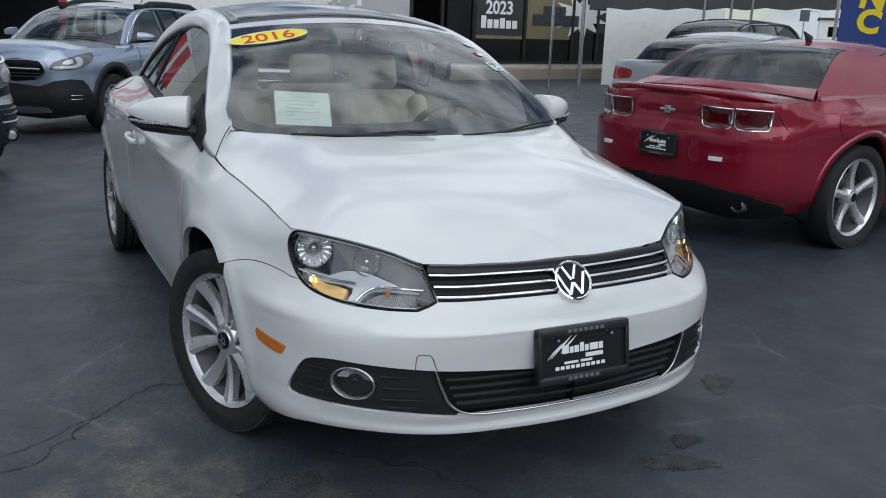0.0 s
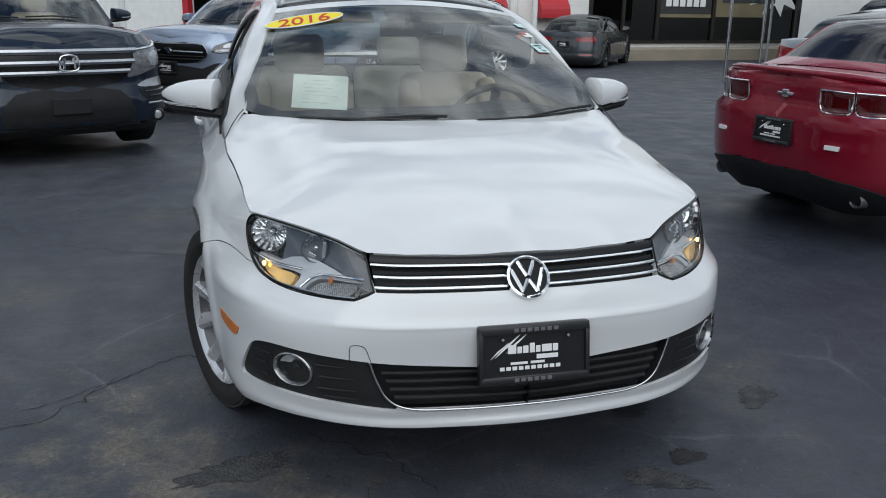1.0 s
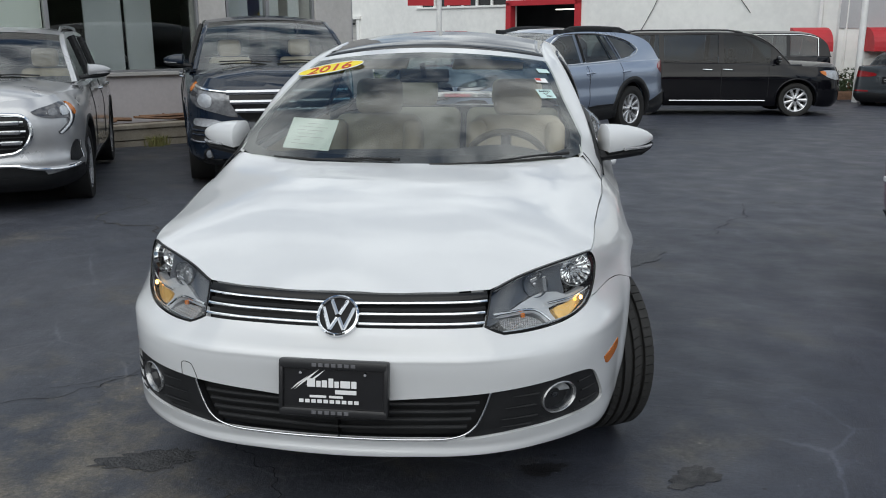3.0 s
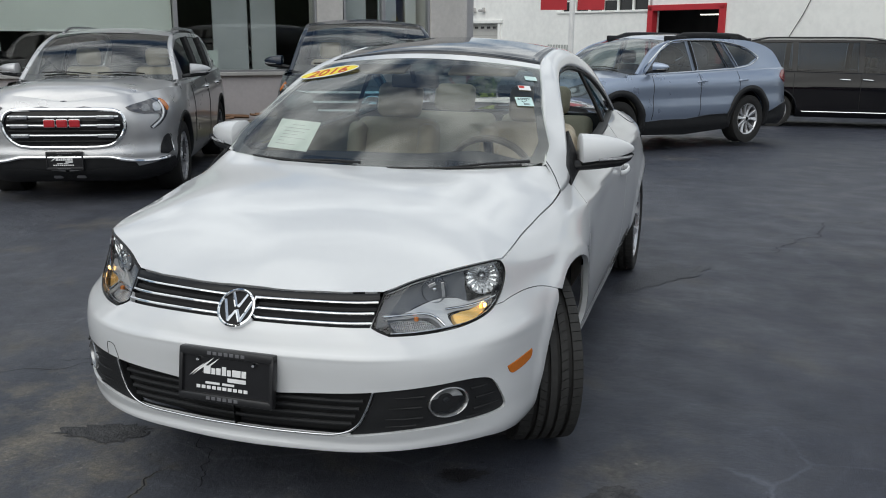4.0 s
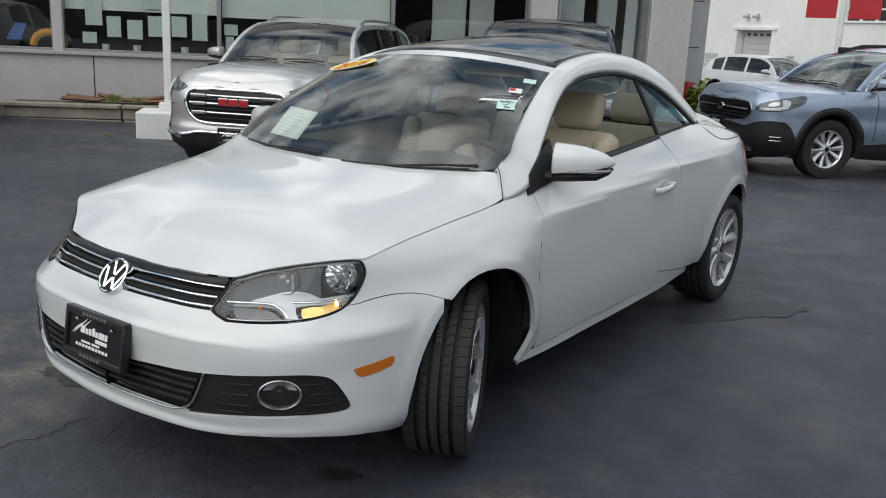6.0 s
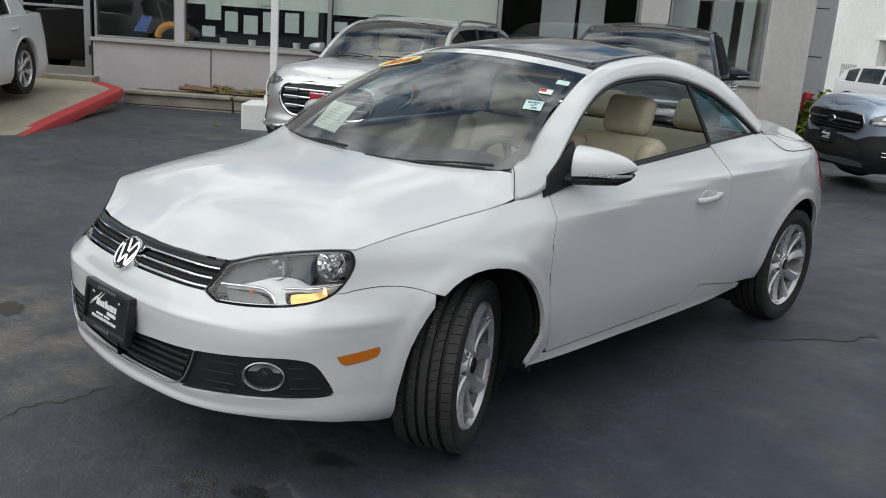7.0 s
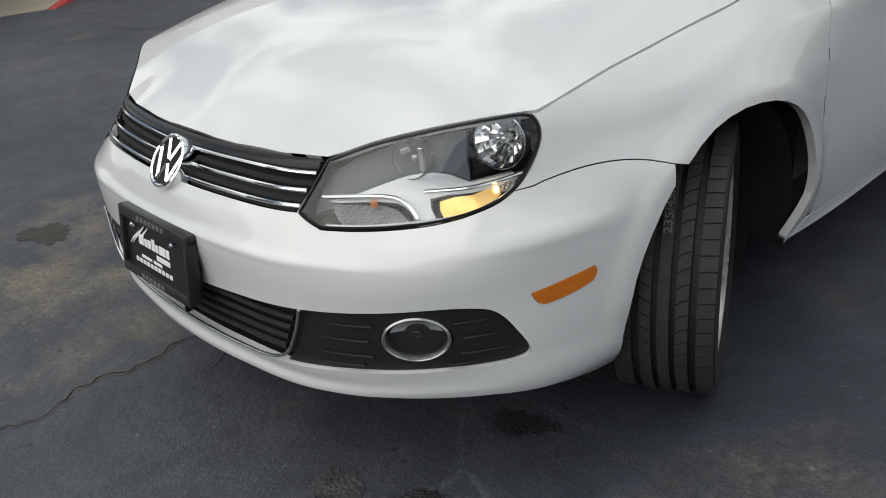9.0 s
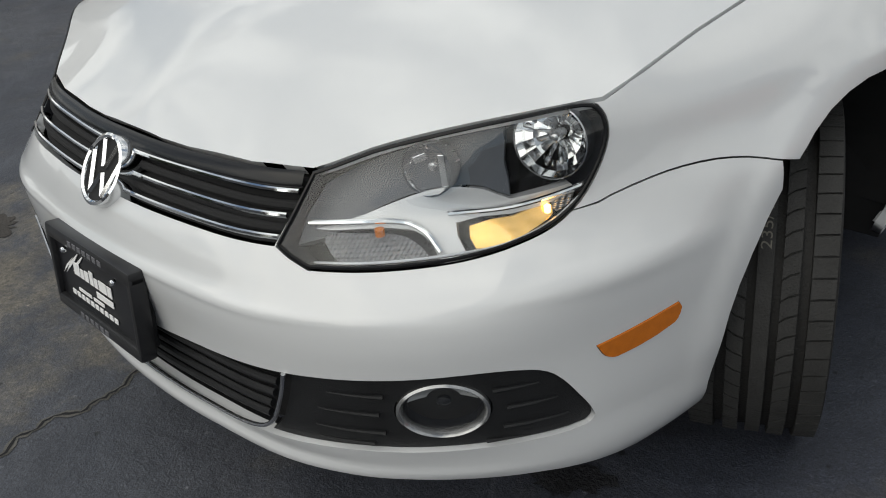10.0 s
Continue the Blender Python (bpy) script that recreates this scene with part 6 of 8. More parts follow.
subaru, sf, sat, sA = parked_car("station_wagon", "blue-grey crossover wagon with black wheel arch cladding", stand(-1.31, 8.75, -37.8), dict(
    size=(4.86, 1.84, 1.60), paint=BLUE_SILVER, clear=.25, bonnet=.98, belt=1.045, tail=1.10, axle=.95, base=2.745, tyre=.365, cowl=1.16, roof=(2.05, 4.10), rear_glass=4.70, rim=.63, dome=.075, house=.88, lean=.36, ridge=.008,
    windows=[], lip=.075, trim=BLACK_PLASTIC, handles=(2.58, 3.50), rails="wide", group="parked cars", category="wagon", spokes=5, double=True, seats=CARPET, glass=TINTED, alloy=ALLOY,
    panes=[[(1.52, 1.075), (2.48, 1.10), (2.46, 1.49), (2.16, 1.47), (1.90, 1.36)], [(2.62, 1.105), (3.26, 1.13), (3.08, 1.50), (2.60, 1.51)], [(3.30, 1.13), (3.45, 1.135), (3.24, 1.48), (3.12, 1.49)], [(3.54, 1.145), (3.80, 1.18), (4.02, 1.27), (3.90, 1.35), (3.68, 1.42), (3.34, 1.475)]],
    seams=((1.58, .45, 1.04), (2.56, .42, 1.06), (3.42, .75, 1.08)),
    flank_section=[(.25, -.07), (.35, -.03), (.44, -.03), (.50, -.01), (.62, .0), (.72, -.012), (.86, -.004), (.93, -.010), (1.0, -.035), (1.06, -.075), (1.3, -.15)],
    nose_section=[(.25, -.10), (.35, -.02), (.48, .02), (.60, .015), (.72, .01), (.86, .0), (.92, -.025), (.98, -.07), (1.25, -.35)],
    panels=[("grille", nose_to((0, .68), (0, .885), (.50, .885), (.57, .80), (.55, .74), (.46, .675)), BLACK_GLOSS, .006, "black grille"),
            ("headlight", nose_to((.62, .80), (.66, .875), (.85, .93), (1.10, .975), (1.24, .985), (1.20, .91), (1.0, .82), (.80, .79)), HEAD_DARK, .006, "dark headlight with a bright C-shaped lamp"),
            ("lamp_bright", nose_to((.66, .80), (.80, .805), (.98, .835), (1.02, .92), (.92, .93), (.93, .86), (.80, .835), (.68, .83)), HEAD_CLEAR, .010, ""), ("lamp_eye", nose_to((.76, .855), (.78, .89), (.88, .91), (.88, .865)), HEAD_CLEAR, .010, ""),
            ("lower_cladding", nose_to((0, .26), (0, .62), (.50, .60), (.66, .665), (.98, .675), (1.10, .52), (1.14, .36), (1.05, .27)), BLACK_PLASTIC, .012, "black lower cladding"),
            ("skid_plate", nose_to((0, .30), (0, .36), (.55, .37), (.62, .31)), SATIN_CHROME, .022, ""), ("lower_grille", nose_to((0, .40), (0, .56), (.50, .55), (.56, .42)), DARK_VOID, .016, ""),
            ("fog_lamp", nose_to((.80, .42), (.80, .54), (.95, .54), (.95, .42)), DARK_VOID, .018, ""),
            ("side_cladding", lambda f, at, A: [(at(.95) + .45, .25), (at(.95) + .43, .42), (at(2.3), .43), (at(3.69) - .45, .47), (at(3.69) - .47, .25)], BLACK_PLASTIC, .014, "black sill cladding"),
            ("rear_cladding", lambda f, at, A: [(at(3.69) + .44, .28), (at(3.69) + .46, .44), (A - .75, .62), (A - .4, .58), (A, .56), (A, .28)], BLACK_PLASTIC, .012, ""),
            ("tail_lamp", lambda f, at, A: [(A - 1.12, .99), (A - .98, 1.08), (A - .55, 1.07), (A - .6, .93), (A - .80, .89), (A - .98, .90)], TAIL_RED, .008, "red tail lamp")],
    lines=[("fog_rib", [(.82, .455), (.94, .455)], .008, SATIN_CHROME, False, .024), ("fog_rib", [(.82, .50), (.94, .50)], .008, SATIN_CHROME, False, .024), ("grille_rim", [(0, .888), (.50, .888), (.57, .80), (.55, .74), (.46, .675)], .008, SATIN_CHROME, False, .010), ("grille_slat", [(0, .745), (.53, .745)], .008, BLACK_PLASTIC, False, .010), ("grille_slat", [(0, .71), (.50, .71)], .008, BLACK_PLASTIC, False, .010), ("wing_bar", [(.10, .80), (.52, .795)], .014, SATIN_CHROME, False, .010)]))
part("front_badge", lathe([(-.012, .0), (-.012, .045), (.006, .050), (.010, .0)], 24, "y"), CHROME, subaru, "", True).matrix_basis = Matrix.Translation((0, -.02, .80)) @ Matrix.Diagonal((1.5, 1, .9, 1))
# bright line round the side glass, and dark posts between the panes
def wagon_side(y, z):
    h = z - 1.045
    return np.array((.92 * .88 - .36 * h - .10 * h**2 - .03 * max(0, (y - 4.86 * .62) / 1.2)**2, y, z))
for s_ in (1, -1):
    trim_line = rounded([(1.44, 1.066), (1.88, 1.375), (2.14, 1.487), (2.46, 1.51), (3.0, 1.512), (3.36, 1.49), (3.70, 1.435), (3.93, 1.36), (4.06, 1.27), (3.82, 1.165), (3.4, 1.118), (2.6, 1.09), (2.0, 1.075)], 3)
    part("window_trim", tube(np.array([wagon_side(*q) + (.006, 0, 0) for q in trim_line]) * (s_, 1, 1), .011, 6, True), CHROME, subaru, "bright window line", True)
    for ya, za, yb, zb_ in ((2.55, 1.10, 2.53, 1.50), (3.28, 1.13, 3.10, 1.495), (3.50, 1.14, 3.30, 1.48)):
        part("window_post", tube(np.array([wagon_side(ya, za), wagon_side((ya + yb) / 2, (za + zb_) / 2) + (.004, 0, 0), wagon_side(yb, zb_)]) * (s_, 1, 1), .042 if ya < 3.2 else .022, 8, flat=(1, .2)), BLACK_GLOSS, subaru, "black window post", True)
    for y_ in (2.22, 2.45, 3.62, 3.95):
        e_ = wagon_side(y_, 1.52)
        part("rail_foot", box((-.03, -.10, -.04), (.03, .10, .035), .015, Matrix.Translation((s_ * (e_[0] - .05), y_, 1.545 if y_ < 3.8 else 1.52))), BLACK_PLASTIC, subaru, "", True)
plate(subaru, pose(0, -.045, .60))

VAN_GLASS = pane_material("blue_black_glass", (.10, .15, .20), 1.42)
van, *_ = parked_car("minivan", "black minivan with sliding side doors and silver wheels", stand(6.2, 16.65, 92), dict(
    size=(5.09, 1.985, 1.74), paint=BLACK_PAINT, clear=.20, bonnet=.95, belt=1.04, tail=1.10, axle=.98, base=3.03, tyre=.345, cowl=.95, roof=(1.80, 4.65), rear_glass=5.02,
    windows=[(1.50, 2.42), (2.54, 3.62), (3.74, 4.72)], posts=(), house=.90, dome=.10, glass=VAN_GLASS, lip=.025, trim=BLACK_PAINT, handles=(2.35, 2.75), handle=CHROME, rails=True, group="parked cars", category="minivan", spokes=9,
    panels=[("headlight", nose_to((.62, .76), (.66, .88), (1.05, .93), (1.25, .90), (1.1, .80), (.9, .74)), HEAD_CLEAR, .006, "headlight"), ("grille", nose_to((0, .68), (0, .82), (.55, .80), (.5, .68)), BLACK_GLOSS, .004, ""), ("indicator", nose_to((1.12, .83), (1.14, .91), (1.26, .905), (1.18, .84)), AMBER, .010, "")], seams=((1.55, .40, 1.02), (2.48, .40, 1.03), (3.68, .40, 1.05))))
part("chrome_strip", tube([(1.003, 1.6, .33), (1.005, 3.5, .33)], .012, 6), CHROME, van, "", True)
part("chrome_strip", tube([(-1.003, 1.6, .33), (-1.005, 3.5, .33)], .012, 6), CHROME, van, "", True)

audi, *_ = parked_car("sedan", "dark grey sedan seen from its tail", stand(11.12, 22.95, 143), dict(
    size=(4.94, 1.886, 1.44), paint=GREY_PAINT, clear=.17, bonnet=.80, belt=.94, tail=1.0, axle=.92, base=2.92, tyre=.35, cowl=1.35, roof=(2.2, 3.45), rear_glass=4.28,
    windows=[(1.95, 2.70), (2.82, 3.75)], lip=.025, trim=GREY_PAINT, handles=(2.6, 3.5), group="parked cars", category="sedan", alloy=RIM_BLACK, round=1.0, house=.83, lean=.42, spokes=5, double=True,
    panels=[("tail_lamp", lambda f, at, A: [(A - .92, .78), (A - .90, .90), (A - .50, .88), (A - .30, .84), (A - .32, .79), (A - .6, .76)], TAIL_RED, .008, "red tail lamp"),
            ("rear_diffuser", lambda f, at, A: [(A - .85, .20), (A - .85, .36), (A, .38), (A, .20)], BLACK_PLASTIC, .008, ""),
            ("reflector", lambda f, at, A: [(A - .80, .42), (A - .80, .45), (A - .45, .45), (A - .45, .42)], TAIL_RED, .010, "")]))
plate(audi, pose(0, 4.95, .70, 0, 0, 180))
for x in (-.70, -.58, .58, .70):
    part("tail_pipe", lathe([(4.60, .034), (4.90, .034), (4.91, .040), (4.90, .044), (4.60, .044)], 16, "y"), CHROME, audi, "", True).location = (x, -.06 - .25 * max(0, abs(x) - .6), .30)

camaro, kf, kat, kA = parked_car("coupe", "deep red muscle coupe with a rear spoiler", stand(7.22, 2.46, 98.4, -.02), dict(
    size=(4.70, 1.84, 1.375), paint=RED_PAINT, clear=.25, bonnet=.86, belt=.965, tail=.985, axle=.95, base=2.80, tyre=.36, cowl=1.45, roof=(2.40, 3.28), rear_glass=4.10, fastback=True, house=.83, lean=.42,
    windows=[(2.12, 3.10)], sharp=("tail_lamp", "reflector"), lip=.03, trim=RED_PAINT, group="parked cars", category="coupe", rim=.72, glass=TINTED, round=1.9, wheel_label="bright five-spoke alloy wheel",
    tail_section=[(.25, -.16), (.32, -.08), (.42, -.015), (.52, .0), (.66, .008), (.755, .008), (.775, .0), (.792, -.035), (.81, -.050), (.86, -.052), (.945, -.045), (.985, -.05), (1.2, -.2)],
    flank_section=[(.25, -.09), (.36, -.035), (.50, -.01), (.62, -.012), (.74, -.004), (.82, .004), (.88, -.004), (.93, -.03), (.97, -.07), (1.2, -.18)],
    panels=[("rear_valance", lambda f, at, A: [(A - 1.02, .25), (A - .98, .33), (A - .80, .37), (A - .6, .42), (A, .44), (A, .25)], BLACK_PLASTIC, .010, "black lower valance"),
            ("tail_lamp", lambda f, at, A: [(A - .75, .818), (A - .78, .925), (A - .55, .928), (A - .55, .835), (A - .58, .812), (A - .72, .812)], LAMP_RED_DARK, .010, "red tail lamp"),
            ("tail_lamp", lambda f, at, A: [(A - .515, .818), (A - .525, .928), (A - .295, .93), (A - .295, .835), (A - .325, .812), (A - .48, .812)], LAMP_RED_DARK, .010, "red tail lamp"),
            ("fuel_cap", lambda f, at, A: [(at(3.98) + .085 * math.cos(t), .855 + .085 * math.sin(t)) for t in np.linspace(0, 6.28, 14, endpoint=False)], RED_PAINT, .003, ""),
            ("reflector", lambda f, at, A: [(A - .50, .605), (A - .50, .630), (A - .41, .630), (A - .41, .605)], PRINT_WHITE, .010, "")],
    seams=()))
sx = np.linspace(-.70, .70, 25)
tail_y = 4.70 - .045 - .40 * np.abs(sx / .92)**3.2
sp_fall = 1 - np.abs(sx / .70)**6
sp_rows = [np.stack([sx, tail_y - dy * (.55 + .45 * sp_fall), np.full(25, .985) + (z - .985) * sp_fall], 1) for dy, z in ((.40, .985), (.24, 1.000), (.07, 1.030), (.0, 1.040), (-.022, 1.032), (-.018, 1.005), (.03, .980), (.06, .965))]
strip("spoiler", sp_rows, RED_PAINT, camaro, "red tail spoiler")
part("badge", join(box((-.065, 4.635, .872), (.065, 4.665, .894), .006), box((-.025, 4.635, .857), (.025, 4.665, .910), .006)), SATIN_CHROME, camaro)
plate(camaro, pose(0, 4.72, .66, -4, 0, 180))
for a_lo, a_hi in ((.785, .548), (.530, .290)):
    for side in (1, -1):
        loop = rounded([(kA - a_lo + .01, .82), (kA - a_lo, .930), (kA - a_hi, .934), (kA - a_hi, .835), (kA - a_hi - .03, .808), (kA - a_lo + .06, .808)], 3, keep=(1, 2))
        part("lamp_rim", tube((kf(loop[:, 0], loop[:, 1]) + (0, .010, 0)) * (side, 1, 1), .0055, 6, True), CHROME, camaro, "", True)
        # tapered chrome sliver laid on the tail lamp, modelling a highlight
        glint = kf(np.array([kA - a_lo + .012, kA - a_lo + .025]), np.array([.835, .90])) + (0, .016, 0)
        part("lamp_glint", tube(glint * (side, 1, 1), [.010, .003], 6), CHROME, camaro, "", True)
for side in (1, -1):
    # shut lines of the boot lid and the bumper
    bl = kf(np.full(4, kA - .70), np.linspace(.985, .93, 4)) + (0, .001, 0)
    part("boot_gap", tube(bl * (side, 1, 1), .0022, 6), SEAL, camaro, "", True)
    bd = kf(np.linspace(kA - .80, kA - .95, 6), np.linspace(.925, .785, 6))
    part("bumper_gap", tube(bd * (side, 1, 1), .0020, 6), SEAL, camaro, "", True)
    bs = kf(np.linspace(kA - .95, kA - 1.42, 8), np.linspace(.785, .765, 8))
    part("bumper_gap", tube(bs * (side, 1, 1), .0016, 6), SEAL, camaro, "", True)
part("antenna", tube([(0, 3.12, 1.355), (0, 3.17, 1.395), (0, 3.21, 1.425)], [.050, .024, .006], 8, flat=(.35, 1)), BLACK_PLASTIC, camaro, "", True)
for x in (-.58, .58):
    part("tail_pipe", lathe([(4.40, .036), (4.62, .036), (4.63, .042), (4.62, .046), (4.40, .046)], 18, "y"), ALLOY_DARK, camaro, "", True).location = (x, -.03, .325)

parked_car("sedan", "pale silver sedan with a low boot lid", stand(10.36 + .24, 7.5 - .12, 109, lay(10.6, 7.4) + .06), dict(
    size=(4.88, 1.85, 1.42), paint=PALE_SILVER, clear=.18, bonnet=.80, belt=.93, tail=1.0, axle=.95, base=2.82, tyre=.34, cowl=1.35, roof=(2.2, 3.5), rear_glass=4.35, windows=[(1.95, 2.7), (2.8, 3.7)],
    lip=.02, trim=PALE_SILVER, group="parked cars", category="sedan", glass=TINTED, panels=[("tail_lamp", lambda f, at, A: [(A - 1.0, .78), (A - 1.0, .92), (A - .45, .90), (A - .45, .80)], TAIL_RED, .008, "red tail lamp")]))
parked_car("suv", "black suv with a chrome window line", stand(13.9 + .78, 11.8 - .40, 109, lay(14.7, 11.4) + .16), dict(
    size=(4.75, 1.9, 1.66), paint=BLACK_PAINT, clear=.22, bonnet=.98, belt=1.03, tail=1.08, axle=.93, base=2.75, tyre=.36, cowl=1.25, roof=(2.0, 4.0), rear_glass=4.62, windows=[(1.75, 2.65), (2.75, 3.6), (3.7, 4.2)],
    lip=.03, trim=BLACK_PLASTIC, group="parked cars", category="suv", chrome=True, panels=[("tail_lamp", lambda f, at, A: [(A - 1.1, .86), (A - 1.1, 1.0), (A - .5, 1.0), (A - .5, .90)], TAIL_RED, .008, "red tail lamp")]))
parked_car("suv", "black boxy suv parked by the white wall", stand(2.45, 20.9, -88), dict(
    size=(4.8, 1.92, 1.80), paint=BLACK_PAINT, clear=.26, bonnet=1.05, belt=1.12, tail=1.15, axle=.93, base=2.79, tyre=.38, cowl=1.4, roof=(2.05, 4.3), rear_glass=4.72, windows=[(1.8, 2.7), (2.8, 3.6), (3.7, 4.35)],
    lip=.05, trim=BLACK_PLASTIC, group="parked cars", category="suv", chrome=True))
parked_car("suv", "white compact suv near the far garage", stand(-3.4, 24.5, 66), dict(
    size=(4.4, 1.84, 1.58), paint=WHITE_PAINT, clear=.2, bonnet=.92, belt=1.0, tail=1.05, axle=.9, base=2.65, tyre=.34, cowl=1.2, roof=(1.95, 3.7), rear_glass=4.25, windows=[(1.7, 2.5), (2.6, 3.4), (3.5, 3.9)],
    lip=.04, trim=BLACK_PLASTIC, group="parked cars", category="suv"))
parked_car("sedan", "white sedan on the concrete ramp by the door", stand(-6.96, -.9, 47, .10) @ pose(0, 0, 0, 1.6), dict(
    size=(4.88, 1.84, 1.45), paint=WHITE_PAINT, clear=.17, bonnet=.80, belt=.94, tail=1.0, axle=.95, base=2.82, tyre=.335, cowl=1.3, roof=(2.15, 3.5), rear_glass=4.3, windows=[(1.9, 2.7), (2.8, 3.7)],
    lip=.02, trim=WHITE_PAINT, handles=(2.6, 3.5), group="parked cars", category="sedan", chrome=True, spokes=7))
parked_car("suv", "white suv parked behind the blue-grey wagon", stand(-7.2, 13.4, 75), dict(
    size=(4.5, 1.85, 1.60), paint=WHITE_PAINT, clear=.2, bonnet=.92, belt=1.0, tail=1.05, axle=.9, base=2.65, tyre=.34, cowl=1.2, roof=(1.95, 3.7), rear_glass=4.3, windows=[(1.7, 2.5), (2.6, 3.4), (3.5, 3.95)],
    lip=.04, trim=BLACK_PLASTIC, group="parked cars", category="suv"))

# ---- yard ----
def asphalt():
    """Sealed asphalt: blue-black coat worn to brown-grey in patches, stone grain, hairline cracks."""
    m = bpy.data.materials.new("sealed_asphalt")
    m.use_nodes = True
    n, l = m.node_tree.nodes, m.node_tree.links
    b = n["Principled BSDF"]
    at = n.new("ShaderNodeTexCoord")
    def noise_at(scale, detail=4, rough=.55):
        k = n.new("ShaderNodeTexNoise")
        k.inputs["Scale"].default_value, k.inputs["Detail"].default_value, k.inputs["Roughness"].default_value = scale, detail, rough
        l.new(at.outputs["Object"], k.inputs["Vector"])
        return k
    def ramp(src, p0, c0, p1, c1):
        r = n.new("ShaderNodeValToRGB")
        r.color_ramp.elements[0].position, r.color_ramp.elements[0].color = p0, (*c0, 1)
        r.color_ramp.elements[1].position, r.color_ramp.elements[1].color = p1, (*c1, 1)
        l.new(src, r.inputs[0])
        return r
    def mix(fac, a, b2, kind="MIX"):
        k = n.new("ShaderNodeMix")
        k.data_type, k.blend_type = "RGBA", kind
        l.new(fac, k.inputs["Factor"]) if not isinstance(fac, float) else None
        if isinstance(fac, float):
            k.inputs["Factor"].default_value = fac
        l.new(a, k.inputs["A"])
        l.new(b2, k.inputs["B"])
        return k.outputs["Result"]
    tonal = ramp(noise_at(.55, 6, .6).outputs["Fac"], .35, (.030, .035, .049), .68, (.060, .064, .078))
    worn = ramp(noise_at(1.3, 9, .70).outputs["Fac"], .55, (0, 0, 0), .70, (1, 1, 1))
    brown = ramp(noise_at(40, 3).outputs["Fac"], .3, (.050, .047, .043), .7, (.125, .115, .100))
    base = mix(worn.outputs[0], tonal.outputs[0], brown.outputs[0])
    # the coat is rubbed off to tan aggregate where cars turn in front of the parking row
    where = n.new("ShaderNodeVectorMath")
    where.operation = "DISTANCE"
    l.new(at.outputs["Object"], where.inputs[0])
    where.inputs[1].default_value = (-1.15, -.75, 0)
    near = n.new("ShaderNodeMapRange")
    near.inputs["From Min"].default_value, near.inputs["From Max"].default_value = .2, 1.7
    near.inputs["To Min"].default_value, near.inputs["To Max"].default_value = .15, -.12
    l.new(where.outputs["Value"], near.inputs["Value"])
    rub = n.new("ShaderNodeMath")
    l.new(noise_at(2.1, 10, .74).outputs["Fac"], rub.inputs[0])
    l.new(near.outputs[0], rub.inputs[1])
    rubbed = ramp(rub.outputs[0], .56, (0, 0, 0), .70, (1, 1, 1))
    tan = ramp(noise_at(55, 4, .7).outputs["Fac"], .32, (.062, .056, .048), .68, (.175, .156, .128))
    base = mix(rubbed.outputs[0], base, tan.outputs[0])
    # the coat is younger and bluer on the driving lane beside the row
    along = n.new("ShaderNodeSeparateXYZ")
    l.new(at.outputs["Object"], along.inputs[0])
    lane = n.new("ShaderNodeMath")
    lane.operation = "MULTIPLY_ADD"
    lane.inputs[1].default_value = 2.2
    l.new(noise_at(.8, 5, .6).outputs["Fac"], lane.inputs[0])
    l.new(along.outputs["X"], lane.inputs[2])
    lanes = ramp(lane.outputs[0], .0, (1.06, 1.05, 1.03), 1.0, (.66, .69, .78))
    span = n.new("ShaderNodeMapRange")
    span.inputs["From Min"].default_value, span.inputs["From Max"].default_value = 1.2, 2.6
    l.new(lane.outputs[0], span.inputs["Value"])
    l.new(span.outputs[0], lanes.inputs[0])
    base = mix(1.0, base, lanes.outputs[0], "MULTIPLY")
    # faint pale hairlines of old cracks
    bent = n.new("ShaderNodeMix")
    bent.data_type = "VECTOR"
    bent.inputs["Factor"].default_value = .12
    l.new(at.outputs["Object"], bent.inputs["A"])
    l.new(noise_at(2.4, 6, .6).outputs["Color"], bent.inputs["B"])
    net = n.new("ShaderNodeTexVoronoi")
    net.feature = "DISTANCE_TO_EDGE"
    net.inputs["Scale"].default_value = 1.15
    l.new(bent.outputs["Result"], net.inputs["Vector"])
    hair = ramp(net.outputs["Distance"], .003, (1.9, 1.85, 1.75), .009, (1, 1, 1))
    here = ramp(noise_at(.9, 3).outputs["Fac"], .50, (0, 0, 0), .62, (1, 1, 1))
    base = mix(here.outputs[0], base, mix(1.0, base, hair.outputs[0], "MULTIPLY"))
    # blotches of the sealer, thin scratches and dark specks
    blot = ramp(noise_at(5.5, 7, .68).outputs["Fac"], .36, (.66, .66, .67), .64, (1.32, 1.32, 1.30))
    base = mix(.55, base, blot.outputs[0], "MULTIPLY")
    speck = n.new("ShaderNodeTexVoronoi")
    speck.inputs["Scale"].default_value = 7
    l.new(at.outputs["Object"], speck.inputs["Vector"])
    specks = ramp(speck.outputs["Distance"], .035, (.22, .22, .22), .06, (1, 1, 1))
    base = mix(1.0, base, specks.outputs[0], "MULTIPLY")
    chip = n.new("ShaderNodeTexVoronoi")
    chip.inputs["Scale"].default_value = 16
    l.new(at.outputs["Object"], chip.inputs["Vector"])
    chips = ramp(chip.outputs["Distance"], .05, (2.6, 2.5, 2.3), .10, (1, 1, 1))
    base = mix(.8, base, chips.outputs[0], "MULTIPLY")
    warp = noise_at(1.1, 3)
    scr = n.new("ShaderNodeTexWave")
    scr.inputs["Scale"].default_value, scr.inputs["Distortion"].default_value, scr.inputs["Detail"].default_value, scr.inputs["Detail Scale"].default_value = .55, 34, 3, .6
    l.new(at.outputs["Object"], scr.inputs["Vector"])
    scratch = ramp(scr.outputs["Fac"], .982, (1, 1, 1), .998, (1.3, 1.29, 1.27))
